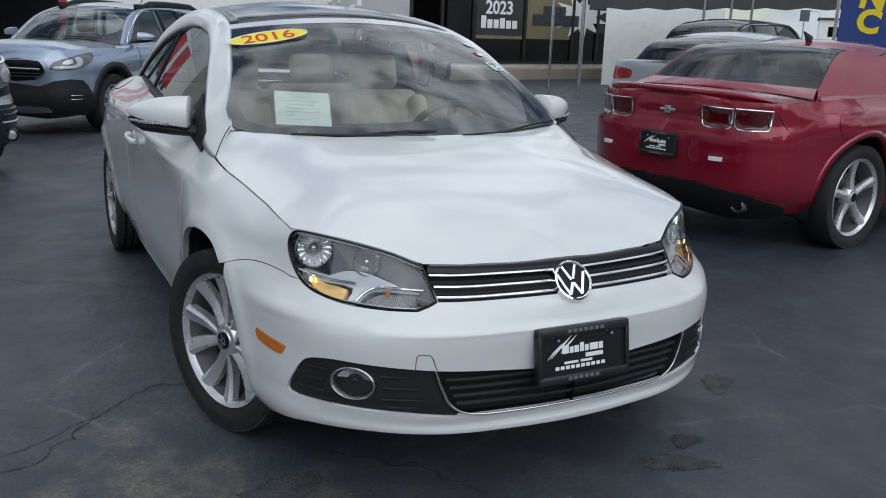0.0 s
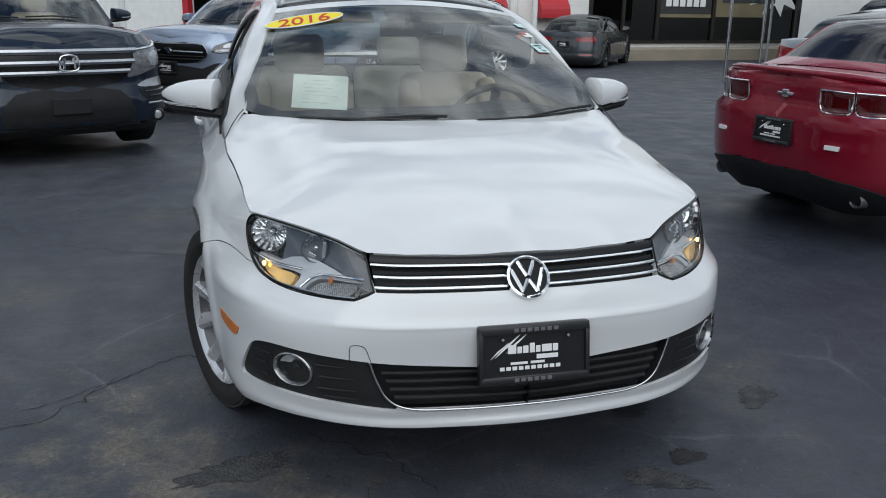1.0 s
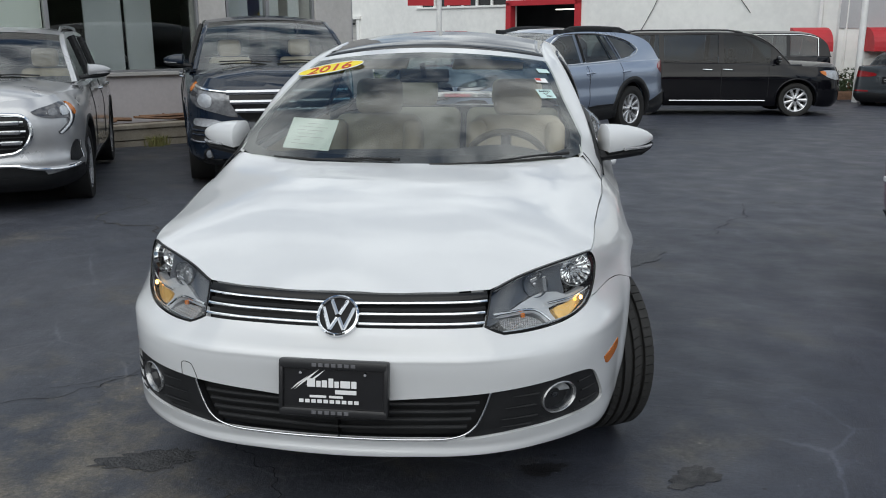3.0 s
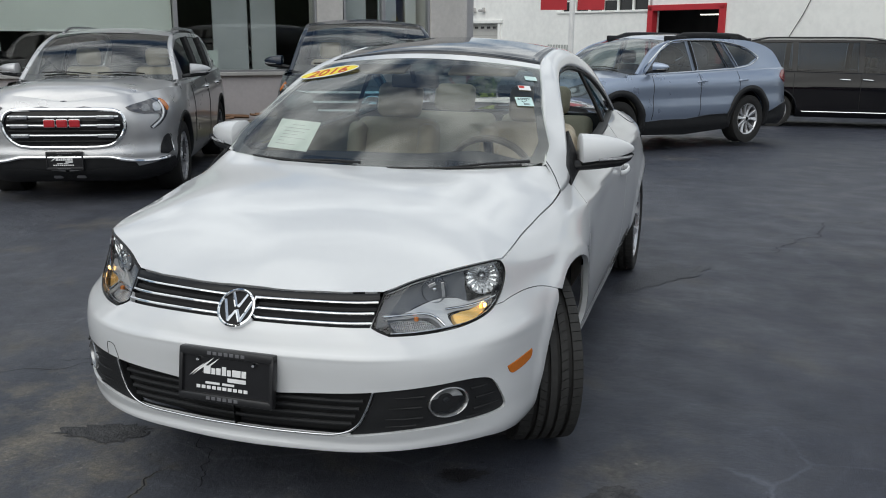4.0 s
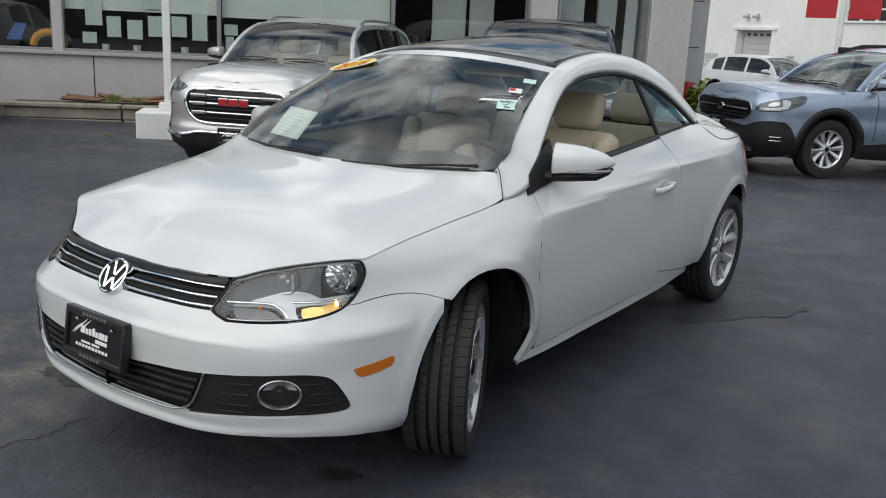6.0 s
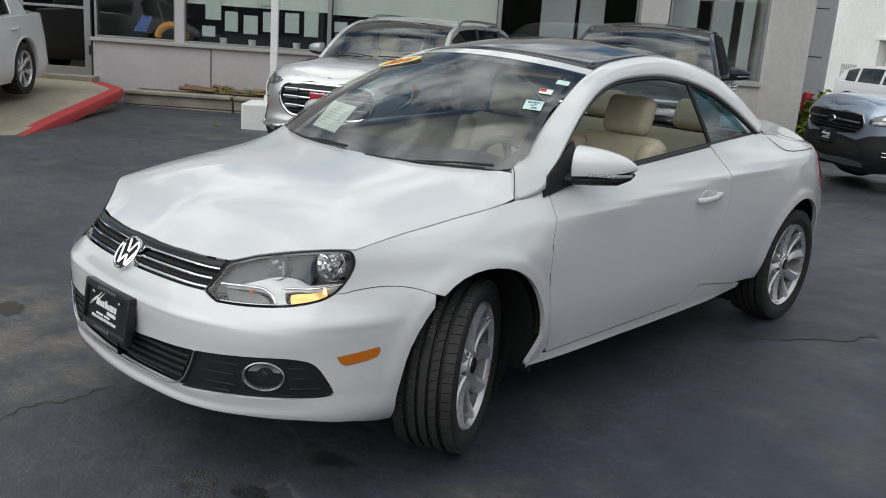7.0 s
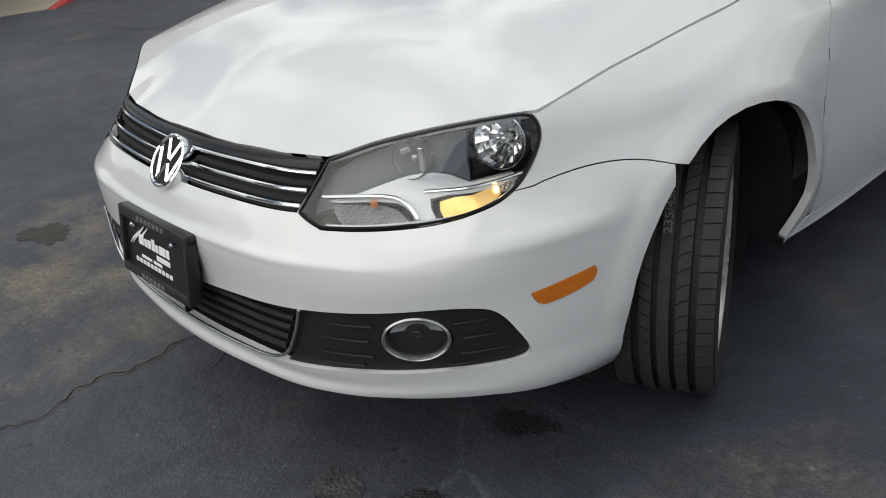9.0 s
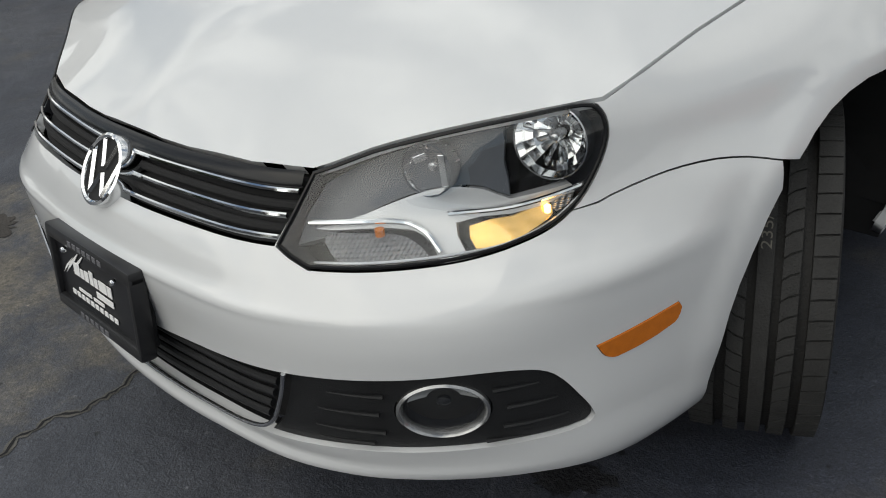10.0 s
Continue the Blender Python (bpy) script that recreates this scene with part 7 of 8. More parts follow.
    base = mix(warp.outputs["Fac"], base, mix(1.0, base, scratch.outputs[0], "MULTIPLY"))
    grain = ramp(noise_at(95, 3, .75).outputs["Fac"], .34, (.62, .62, .62), .68, (1.42, 1.42, 1.42))
    base = mix(.8, base, grain.outputs[0], "MULTIPLY")
    fine = ramp(noise_at(260, 2, .7).outputs["Fac"], .33, (.40, .40, .40), .72, (1.75, 1.75, 1.75))
    base = mix(.75, base, fine.outputs[0], "MULTIPLY")
    # scuffs: long thin paler streaks
    stretch = n.new("ShaderNodeMapping")
    stretch.inputs["Scale"].default_value, stretch.inputs["Rotation"].default_value = (9, .7, 1), (0, 0, .6)
    l.new(at.outputs["Object"], stretch.inputs["Vector"])
    streak = n.new("ShaderNodeTexNoise")
    streak.inputs["Scale"].default_value, streak.inputs["Detail"].default_value = 1.3, 5
    l.new(stretch.outputs[0], streak.inputs["Vector"])
    streaks = ramp(streak.outputs["Fac"], .60, (1, 1, 1), .78, (1.3, 1.28, 1.25))
    base = mix(1.0, base, streaks.outputs[0], "MULTIPLY")
    l.new(base, b.inputs["Base Color"])
    rr = ramp(noise_at(3.0, 5).outputs["Fac"], .3, (.38, .38, .38), .7, (.62, .62, .62))
    l.new(rr.outputs[0], b.inputs["Roughness"])
    b.inputs["Specular IOR Level"].default_value = .5
    bump1, bump2 = n.new("ShaderNodeBump"), n.new("ShaderNodeBump")
    bump1.inputs["Strength"].default_value, bump1.inputs["Distance"].default_value = .55, .004
    bump2.inputs["Strength"].default_value, bump2.inputs["Distance"].default_value = .35, .02
    l.new(noise_at(190, 3, .7).outputs["Fac"], bump1.inputs["Height"])
    l.new(noise_at(14, 5, .6).outputs["Fac"], bump2.inputs["Height"])
    l.new(bump1.outputs[0], bump2.inputs["Normal"])
    l.new(bump2.outputs[0], b.inputs["Normal"])
    return m


ASPHALT = asphalt()
gx = np.concatenate([np.linspace(-400, -30, 8), np.linspace(-24, 30, 28), np.linspace(40, 400, 8)])
gy = np.concatenate([np.linspace(-300, -30, 7), np.linspace(-20, 50, 36), np.linspace(60, 90, 4), np.linspace(120, 500, 6)])
gv = [(x, y, lay(x, min(y, 60))) for x in gx for y in gy]
gf = [(i * len(gy) + j, (i + 1) * len(gy) + j, (i + 1) * len(gy) + j + 1, i * len(gy) + j + 1) for i in range(len(gx) - 1) for j in range(len(gy) - 1)]
ground = mesh_object("ground", gv, gf, ASPHALT)
tagged(ground, "dark sealed asphalt yard with cracks and worn patches", "ground", kind="structure")

CRACK = material("crack_dark", (.014, .014, .016), .95, 0, .3, 30)
CRACK_PALE = material("crack_edge", (.13, .125, .115), .9, 0, .45, 25, .4, 200)


def crack(points, width, seed, pale=False):
    """A ragged crack in the asphalt along a rough line, open in the middle and closing at its ends."""
    r = random.Random(seed)
    pts = [Vector((*p, 0)) for p in points]
    for _ in range(4):
        finer = [pts[0]]
        for a, b in zip(pts, pts[1:]):
            d = b - a
            mid = (a + b) / 2 + Vector((-d.y, d.x, 0)) * r.uniform(-.24, .24)
            finer += [mid, b]
        pts = finer
    bm = bmesh.new()
    rows_c = []
    for i, p in enumerate(pts):
        d = (pts[min(i + 1, len(pts) - 1)] - pts[max(i - 1, 0)]).normalized()
        s = Vector((-d.y, d.x, 0)) * width * r.uniform(.25, 1.0) * min(1, .3 + 6 * min(i, len(pts) - 1 - i) / len(pts))
        z = lay(p.x, p.y) + (.0025 if not pale else .0015)
        rows_c.append((bm.verts.new((p.x + s.x, p.y + s.y, z)), bm.verts.new((p.x - s.x, p.y - s.y, z))))
    for a, b in zip(rows_c, rows_c[1:]):
        bm.faces.new((a[0], a[1], b[1], b[0]))
    return tagged(part("crack", bm, CRACK_PALE if pale else CRACK), "ragged crack in the asphalt", "crack", "asphalt cracks", "stuff")


CRACKS = [([(-1.75, 2.2), (-1.15, 1.94), (-.68, 1.55)], .004), ([(-1.9, -.35), (-1.36, 0), (-1.11, .3), (-.86, .39), (-.5, .5)], .005), ([(-.55, -.33), (-.33, -.52), (-.28, -.66), (-.22, -.80)], .004),
          ([(-.42, -1.4), (-.43, -1.06), (-.40, -.89), (-.40, -.70)], .007), ([(1.5, 3.25), (1.87, 3.69), (2.1, 4.07), (2.13, 4.39), (2.57, 4.83), (3.2, 4.65)], .008),
          ([(-3.5, 4.55), (-3.08, 3.82), (-2.36, 2.88), (-2.0, 2.55)], .006), ([(-1.5, .02), (-1.19, .26)], .004), ([(-6.9, 1.35), (-6.2, 1.5), (-5.4, 1.3), (-4.6, 1.5)], .006)]
for k, (pts, w) in enumerate(CRACKS):
    crack(pts, w * .62, 10 + k)
    if k in (3, 5):
        crack(pts, w * 1.9, 10 + k, True)

def stain(centre, size, turn, mat, label, seed):
    """A ragged dark patch lying on the asphalt."""
    r = random.Random(seed)
    bm = bmesh.new()
    spread = [1 + .22 * r.uniform(-1, 1) + .16 * math.sin(3 * k / 40 * 6.283 + seed) for k in range(40)]
    ring = []
    for k in range(40):
        t = 2 * math.pi * k / 40
        q = Matrix.Rotation(turn, 3, "Z") @ Vector((size[0] * spread[k] * math.cos(t), size[1] * spread[k] * math.sin(t), 0))
        ring.append(bm.verts.new((centre[0] + q.x, centre[1] + q.y, lay(centre[0] + q.x, centre[1] + q.y) + .002)))
    bm.faces.new(ring)
    tagged(part("stain", bm, mat), label, "stain", kind="structure")


stain((1.02, 2.42), (.42, .13), 1.05, material("damp_seal", (.022, .025, .034), .42, 0, .4, 6, .8, 120, second=(.034, .037, .046)), "dark damp patch on the asphalt", 4)
stain((-1.57, -.70), (.11, .08), .3, material("brown_stain", (.048, .042, .037), .85, 0, .4, 9, .5, 90), "small brown stain on the asphalt", 9)
OIL = material("oil_stain", (.010, .010, .012), .5, 0, .5, 14, .6, 120, second=(.028, .028, .032))
ROUGH = material("rough_patch", (.060, .060, .062), .8, 0, .6, 22, 1.0, 90, second=(.020, .021, .025))
for k, (cx_, cy_, sx_, sy_, tw_, mt_, lb_) in enumerate(((.575, -.415, .075, .045, .4, OIL, "black oil spot on the asphalt"), (.46, -.855, .12, .055, -.5, ROUGH, "rough worn patch in the asphalt"), (.60, -.745, .06, .04, .2, OIL, "black oil spot on the asphalt"),
                                                         (1.075, -.40, .10, .06, .7, ROUGH, "rough worn patch in the asphalt"), (-.78, -.52, .16, .07, .3, ROUGH, "rough worn patch in the asphalt"))):
    stain((cx_, cy_), (sx_, sy_), tw_, mt_, lb_, 20 + k)
CONCRETE = material("tan_concrete", (.36, .31, .24), .85, 0, .25, 1.2, .5, 90, second=(.27, .235, .185))
RED_KERB = material("red_kerb_paint", (.50, .03, .035), .55, 0, .25, 5, .4, 80, second=(.38, .05, .045))
STUCCO = material("pale_stucco", (.55, .53, .515), .85, 0, .14, .9, .45, 55, second=(.45, .435, .42))
STUCCO_LOW = material("lilac_grey_panel", (.50, .47, .48), .7, 0, .12, 1.4, .15, 60)
SILL_GREY = material("grey_sill", (.42, .41, .40), .6, 0, .12, 3, .2, 50)
FRAME_METAL = material("bronze_frame", (.33, .33, .34), .4, .6, .1, 8)
WOOD_GREY = material("weathered_timber", (.38, .34, .28), .85, 0, .35, 3, .5, 70, second=(.24, .21, .17))
WOOD_BROWN = material("rotten_timber", (.25, .14, .08), .9, 0, .45, 6, .7, 60, second=(.13, .075, .05))
SOIL = material("soil", (.10, .075, .05), .95, 0, .4, 7, .8, 40)
WHITE_POST = material("white_post_paint", (.82, .82, .81), .55, 0, .1, 4, .2, 60)
WHITE_WALL = material("white_block_wall", (.88, .88, .85), .8, 0, .10, .35, .25, 9, second=(.76, .76, .74))
RED_TRIM = material("red_trim", (.48, .02, .03), .5, 0, .12, 4)
# near-black for the interiors: the dimness indoors is put into the colour
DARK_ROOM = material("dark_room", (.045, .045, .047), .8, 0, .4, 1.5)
BLIND = material("window_blind", (.78, .81, .77), .8, 0, .08, 2)
PAPER = material("paper", (.62, .68, .66), .7, 0, .04, 9)
SHOP_GLASS = pane_material("shop_glass", (.93, .95, .94), 1.65)
GARAGE_DOOR = material("garage_door", (.58, .57, .54), .6, 0, .08, 2)

# ---- showroom front: u runs along the wall, n points to the yard ----
TURN45 = Matrix(((.7071, -.7071, 0, 0), (.7071, .7071, 0, 0), (0, 0, 1, 0), (0, 0, 0, 1)))
def on_wall(bm):
    """From wall places (u, depth behind the face, height) to the world."""
    bmesh.ops.transform(bm, matrix=TURN45 @ Matrix.Translation((0, 10.6, 0)), verts=bm.verts)
    return bm


def wbox(lo, hi, bevel=.0):
    return on_wall(box(lo, hi, bevel))


front = thing("wall_showroom", "pale stucco showroom front with large shop windows", "building", kind="structure")
low_wall = part("low_wall", wbox((-4.88, .02, -.3), (3.62, .30, .84), .004), STUCCO_LOW, front, "lilac-grey panels under the windows")
for u in (-3.05, -.4, 1.9):
    part("panel_joint", wbox((u - .006, .012, .2), (u + .006, .03, .84)), DARK_VOID, low_wall)
part("sill", wbox((-4.90, -.05, .84), (3.62, .20, .895), .008), SILL_GREY, front)
part("sill", wbox((4.03, -.05, .84), (5.62, .20, .91), .008), SILL_GREY, front)
part("low_wall", wbox((3.60, .0, -.3), (6.3, .40, .86), .01), STUCCO, front)
part("upper_wall", wbox((-9.0, .0, 3.0), (6.3, .40, 4.6), .01), STUCCO, front)
part("left_wall", wbox((-14.0, .0, -.3), (-6.4, .40, 4.6), .01), STUCCO, front)
part("column", wbox((3.60, -.03, -.3), (4.03, .40, 3.1), .012), STUCCO, front, "stucco column")
part("column", wbox((5.60, -.03, -.3), (6.30, .60, 4.6), .015), STUCCO, front, "stucco corner column")
part("return_wall", wbox((6.0, .60, -.4), (6.25, 9.0, 4.6), .01), STUCCO, front)
PANEL_GREY = material("grey_cladding", (.46, .455, .47), .6, 0, .08, 1.5)
pier = part("pier", wbox((6.34, 1.2, -.4), (7.05, 1.9, 4.8), .01), PANEL_GREY, front, "smooth grey cladding pier")
for z in (.55, 1.35, 2.15):
    part("pier_joint", wbox((6.34, 1.19, z), (7.05, 1.21, z + .012)), DARK_VOID, pier)
part("pier", wbox((7.0, 1.9, -.4), (7.5, 2.4, 4.8), .01), PANEL_GREY, front)
# window bars and panes
for i, (u0, u1, bars) in enumerate(((-4.84, -3.58, ()), (-3.48, 3.60, (-1.22, 1.41)), (4.05, 5.60, (4.75,)))):
    win = part("window_frame", join(wbox((u0, .0, .895), (u1, .10, .93), .004), wbox((u0, .0, 2.96), (u1, .10, 3.0), .004), wbox((u0, .0, .93), (u0 + .04, .10, 2.96), .004), wbox((u1 - .04, .0, .93), (u1, .10, 2.96), .004)), FRAME_METAL, front, "pale metal shop window frame")
    cuts = [u0 + .04, *bars, u1 - .04]
    for b in bars:
        part("mullion", wbox((b - .03, -.01, .93), (b + .03, .11, 2.96), .005), FRAME_METAL, win)
    for a, b in zip(cuts, cuts[1:]):
        part("pane", wbox((a + .005, .05, .93), (b - .005, .056, 2.96)), SHOP_GLASS, win, "shop window pane")
part("post", wbox((-3.6, -.01, .89), (-3.46, .12, 3.0), .006), STUCCO_LOW, front)
# glazed door
door = part("door", join(wbox((-6.0, .0, .30), (-5.92, .08, 2.5), .004), wbox((-5.0, .0, .30), (-4.90, .08, 2.5), .004), wbox((-5.92, .0, .30), (-5.0, .08, .42), .004), wbox((-5.92, .0, 1.30), (-5.0, .06, 1.34), .004)), FRAME_METAL, front, "glazed metal shop door")
part("door_pane", wbox((-5.92, .03, .42), (-5.0, .036, 2.5)), DARK_GLASS, door)
part("hinge", wbox((-4.93, -.02, .62), (-4.90, .0, .76), .004), DARK_VOID, door)
part("threshold", wbox((-6.2, -.25, .20), (-4.80, .05, .30), .01), CONCRETE, front)
# room behind the glass, its near-black faces standing for indoor dimness
room = thing("showroom", "dim showroom with blinds, desks and papers behind the glass", "room", kind="structure")
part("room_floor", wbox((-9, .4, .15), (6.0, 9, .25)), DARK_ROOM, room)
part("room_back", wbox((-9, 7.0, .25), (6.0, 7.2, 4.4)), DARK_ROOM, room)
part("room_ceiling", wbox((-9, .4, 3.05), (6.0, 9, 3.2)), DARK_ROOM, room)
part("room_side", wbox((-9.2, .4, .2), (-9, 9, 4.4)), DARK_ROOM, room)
for u0, u1, z in ((-3.44, -1.26, 1.52), (-1.18, 1.37, 1.50)):
    blind = thing("roller_blind", "pale grey roller blind half lowered", "blind")
    part("blind_cloth", wbox((u0, .12, z), (u1, .128, 2.95)), BLIND, blind)
    part("blind_bar", wbox((u0, .115, z - .02), (u1, .135, z), .004), WHITE_POST, blind)
sheets = ((-3.15, 1.28, .24, .36), (-2.85, 1.12, .20, .30), (-2.56, 1.10, .22, .28), (-2.26, 1.15, .24, .30), (-1.92, 1.16, .22, .30), (-1.62, 1.12, .22, .40), (-2.35, 1.55, .30, .22), (-1.15, 1.22, .20, .16), (-1.13, .98, .12, .22), (-3.2, 1.02, .2, .16))
for u, z, w, h in sheets:
    s = tagged(part("paper_sheet", wbox((u, .075, z), (u + w, .078, z + h)), PAPER), "white paper sheet taped inside the window", "paper", "window papers")
# pale display panels; the right-hand ones stand in for curtains and bright reflections
BOARD = material("pale_board", (.62, .64, .66), .6, 0, .1, 3)
for u0, u1, dep in ((2.15, 2.72, .9), (2.80, 3.22, 1.0), (4.12, 4.62, .45), (4.86, 5.20, .5), (5.30, 5.50, .35)):
    board = tagged(part("pale_window_board", wbox((u0, dep, .3), (u1, dep + .04, 2.96), .01), BOARD), "tall pale board behind the shop window", "board", "display boards")
pic = thing("window_card", "white card with a small dark car picture", "card")
part("card_sheet", wbox((1.50, .08, .96), (2.02, .09, 1.22)), PAPER, pic)
part("card_picture", wbox((1.58, .072, 1.02), (1.94, .08, 1.08), .003), GREY_PAINT, pic)
CUP = material("white_cup", (.7, .7, .68), .4)
for u in (-2.9, -2.45, -1.75):
    cup = lathe([(0, .0), (0, .05), (.11, .06), (.11, .05)], 16, "z")
    bmesh.ops.translate(cup, vec=(u, .2, .90), verts=cup.verts)
    tagged(part("cup", on_wall(cup), CUP, None, "", True), "small white cup on the window ledge", "cup")
part("ledge", wbox((-4.8, .12, .86), (3.55, .38, .90), .005), SILL_GREY, room)
ORANGE = material("orange_cloth", (.75, .33, .02), .7, 0, .2, 10)
arc = on_wall(tube([(-3.72 - .22 * math.cos(t), .25, .95 + .20 * math.sin(t)) for t in np.linspace(0, math.pi, 10)], .055, 8))
tagged(part("soft_toy", arc, ORANGE, None, "", True), "orange soft bundle on the window ledge", "ornament")
flag = bmesh.new()
for k in range(5):
    add_box(flag, (-4.30 + .03 * k, .20, 1.02 + .05 * k), (-4.10 + .02 * k, .21, 1.065 + .05 * k))
tagged(part("small_flag", on_wall(flag), [material("flag_blue", (.05, .12, .45), .7)]), "small blue striped flag in the window", "flag")

# ---- timber planter before the wall ----
planter = thing("planter_box", "weathered timber planter along the showroom wall", "planter")
rnd = random.Random(4)
for u0, u1 in ((-4.15, -2.55), (-2.53, -.6), (-.58, 1.4), (1.42, 3.3), (3.32, 5.4)):
    for z0, z1 in ((-.30, -.02), (-.015, .14)):
        d = rnd.uniform(-.012, .012)
        part("plank", wbox((u0 + rnd.uniform(0, .02), -.74 + d, z0), (u1, -.68 + d, z1 - .008), .008), WOOD_GREY, planter)
    part("cap_board", wbox((u0, -.78 + rnd.uniform(-.02, .02), .14), (u1 - .01, -.56, .19 + rnd.uniform(-.01, .015)), .01), WOOD_GREY, planter)
part("planter_end", wbox((-4.18, -.72, -.3), (-4.12, 0, .17), .008), WOOD_GREY, planter)
part("planter_soil", wbox((-4.12, -.68, -.2), (5.4, .0, .16), .01), SOIL, planter)
for k in range(26):
    u0 = rnd.uniform(-4.0, 4.6)
    ln = rnd.uniform(.5, 1.5)
    v = rnd.uniform(-.52, -.12)
    pts = [(u0 + ln * t, v + rnd.uniform(-.03, .03), .20 + rnd.uniform(0, .09)) for t in (0, .35, .7, 1)]
    part("timber_strip", on_wall(tube(pts, rnd.uniform(.022, .045), 6, flat=(1.6, .7))), WOOD_BROWN, planter)
GRASS = material("dry_grass", (.16, .18, .05), .8, 0, .4, 20, second=(.26, .22, .09))
def tuft(name, u, n, z, count, size, seed):
    r = random.Random(seed)
    bm = bmesh.new()
    for k in range(count):
        a, l = r.uniform(0, 6.28), size * r.uniform(.5, 1.1)
        bx, by = u + r.gauss(0, size * .35), n + r.gauss(0, size * .25)
        tx, ty = bx + math.cos(a) * l * .5, by + math.sin(a) * l * .5
        w = .006
        v = [bm.verts.new(p) for p in ((bx - w, by, z), (bx + w, by, z), ((bx + tx) / 2 + w * .7, (by + ty) / 2, z + l * .6), (tx, ty, z + l * .75), ((bx + tx) / 2 - w * .7, (by + ty) / 2, z + l * .6))]
        bm.faces.new(v)
    return tagged(part(name, on_wall(bm), GRASS), "tuft of half-dry grass", "grass", kind="stuff")
tuft("grass_tuft", -2.7, -.45, .2, 90, .16, 1)
tuft("grass_tuft", -2.35, -.40, .2, 40, .14, 2)
tuft("grass_tuft", -4.3, -.85, -.10, 80, .16, 3)
tuft("grass_tuft", 2.5, -.85, -.12, 120, .22, 5)
tuft("grass_tuft", -2.35, -2.55, -.05, 40, .07, 6)

# ---- concrete ramp with a red kerb ----
ramp_pts = [(-7.05, 1.40, .005), (-9.45, 3.66, .22), (-10.25, 3.75, .26), (-11.6, 2.6, .27), (-13.6, .6, .25), (-8.2, -2.0, .02)]
rb = bmesh.new()
topv = [rb.verts.new(p) for p in ramp_pts]
lowv = [rb.verts.new((x, y, -.4)) for x, y, z in ramp_pts]
rb.faces.new(topv)
for i in range(len(topv)):
    rb.faces.new((topv[i], lowv[i], lowv[(i + 1) % 6], topv[(i + 1) % 6]))
bmesh.ops.triangulate(rb, faces=[f for f in rb.faces if len(f.verts) > 4])
bmesh.ops.recalc_face_normals(rb, faces=rb.faces)
ramp = tagged(part("ramp", rb, CONCRETE), "tan concrete ramp up to the showroom door", "ramp", kind="structure")
kerb_path = [(-7.00, 1.36, -.02), (-7.8, 2.12, .07), (-8.7, 2.98, .155), (-9.40, 3.64, .215), (-9.62, 3.78, .23), (-10.25, 3.80, .255)]
kb = bmesh.new()
rows_k = []
for i, p in enumerate(kerb_path):
    d = Vector(kerb_path[min(i + 1, 5)]) - Vector(kerb_path[max(i - 1, 0)])
    s = Vector((d.y, -d.x, 0)).normalized()
    o = Vector(p)
    rows_k.append([kb.verts.new(o + s * a + Vector((0, 0, z))) for a, z in ((-.10, -.02), (-.085, .012), (.075, .012), (.09, -.01), (.09, -.10))])
for p, q in zip(rows_k, rows_k[1:]):
    for i in range(4):
        kb.faces.new((p[i], p[i + 1], q[i + 1], q[i]))
bmesh.ops.recalc_face_normals(kb, faces=kb.faces)
tagged(part("kerb", kb, RED_KERB, None, "", True), "red painted kerb along the ramp", "kerb", kind="structure")

# white post on its block
post = thing("awning_post", "white steel post on a white concrete block", "post")
pm = stand(-7.0, 4.66, 45, -.06)
b = part("post_block", box((-.36, -.30, -.3), (.36, .30, .36), .02), WHITE_POST, post)
b.matrix_basis = pm
k = part("post_foot", box((-.11, -.09, .36), (.11, .09, .46), .01), WHITE_POST, post)
k.matrix_basis = pm
k = part("post_shaft", box((-.045, -.045, .46), (.045, .045, 3.6), .006), WHITE_POST, post)
k.matrix_basis = pm

# ---- far buildings ----
FAR = Matrix(((.789, .614, 0, 8.4), (-.614, .789, 0, 23.5), (0, 0, 1, 0), (0, 0, 0, 1)))
RIGHT = Matrix(((.989, -.15, 0, 8.4), (.15, .989, 0, 23.5), (0, 0, 1, 0), (0, 0, 0, 1)))
def put(bm, m):
    bmesh.ops.transform(bm, matrix=m, verts=bm.verts)
    return bm


def fbox(lo, hi, m=FAR, bevel=.0):
    return put(box(lo, hi, bevel), m)


far = thing("workshop_building", "long white workshop with garage doors and a window band", "building", kind="structure")
# wall with openings: pieces between the garage, the red doorway and the window band
for lo, hi in (((-34, 0, -1.2), (-24.3, .4, 6.0)), ((-24.3, 0, 2.03), (-21.8, .4, 6.0)), ((-21.8, 0, -1.2), (-12.6, .4, 2.46)), ((-12.6, 0, 2.46), (-9.4, .4, 6.0)), ((-21.8, 0, 3.4), (-12.6, .4, 6.0)),
               ((-21.8, 0, 2.46), (-17.6, .4, 3.4)), ((-9.4, 0, -1.2), (0.0, .4, 6.0))):
    part("wall_piece", fbox(lo, hi), WHITE_WALL, far)
# workshop interior, its dimness painted in with the near-black colour
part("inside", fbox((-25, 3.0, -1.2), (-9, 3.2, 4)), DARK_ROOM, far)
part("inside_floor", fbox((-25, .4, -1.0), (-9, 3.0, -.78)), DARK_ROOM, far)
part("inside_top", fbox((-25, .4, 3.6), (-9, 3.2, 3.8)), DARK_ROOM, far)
gd = part("garage_door", fbox((-24.2, .30, .95), (-22.2, .34, 2.03)), GARAGE_DOOR, far, "half raised white sectional garage door")
for z in (1.22, 1.49, 1.76):
    part("door_joint", fbox((-24.2, .285, z), (-22.2, .30, z + .02)), SILL_GREY, gd)
for k in range(4):
    part("door_light", fbox((-24.0 + .47 * k, .28, 1.82), (-23.75 + .47 * k, .30, 1.92)), DARK_GLASS, gd)
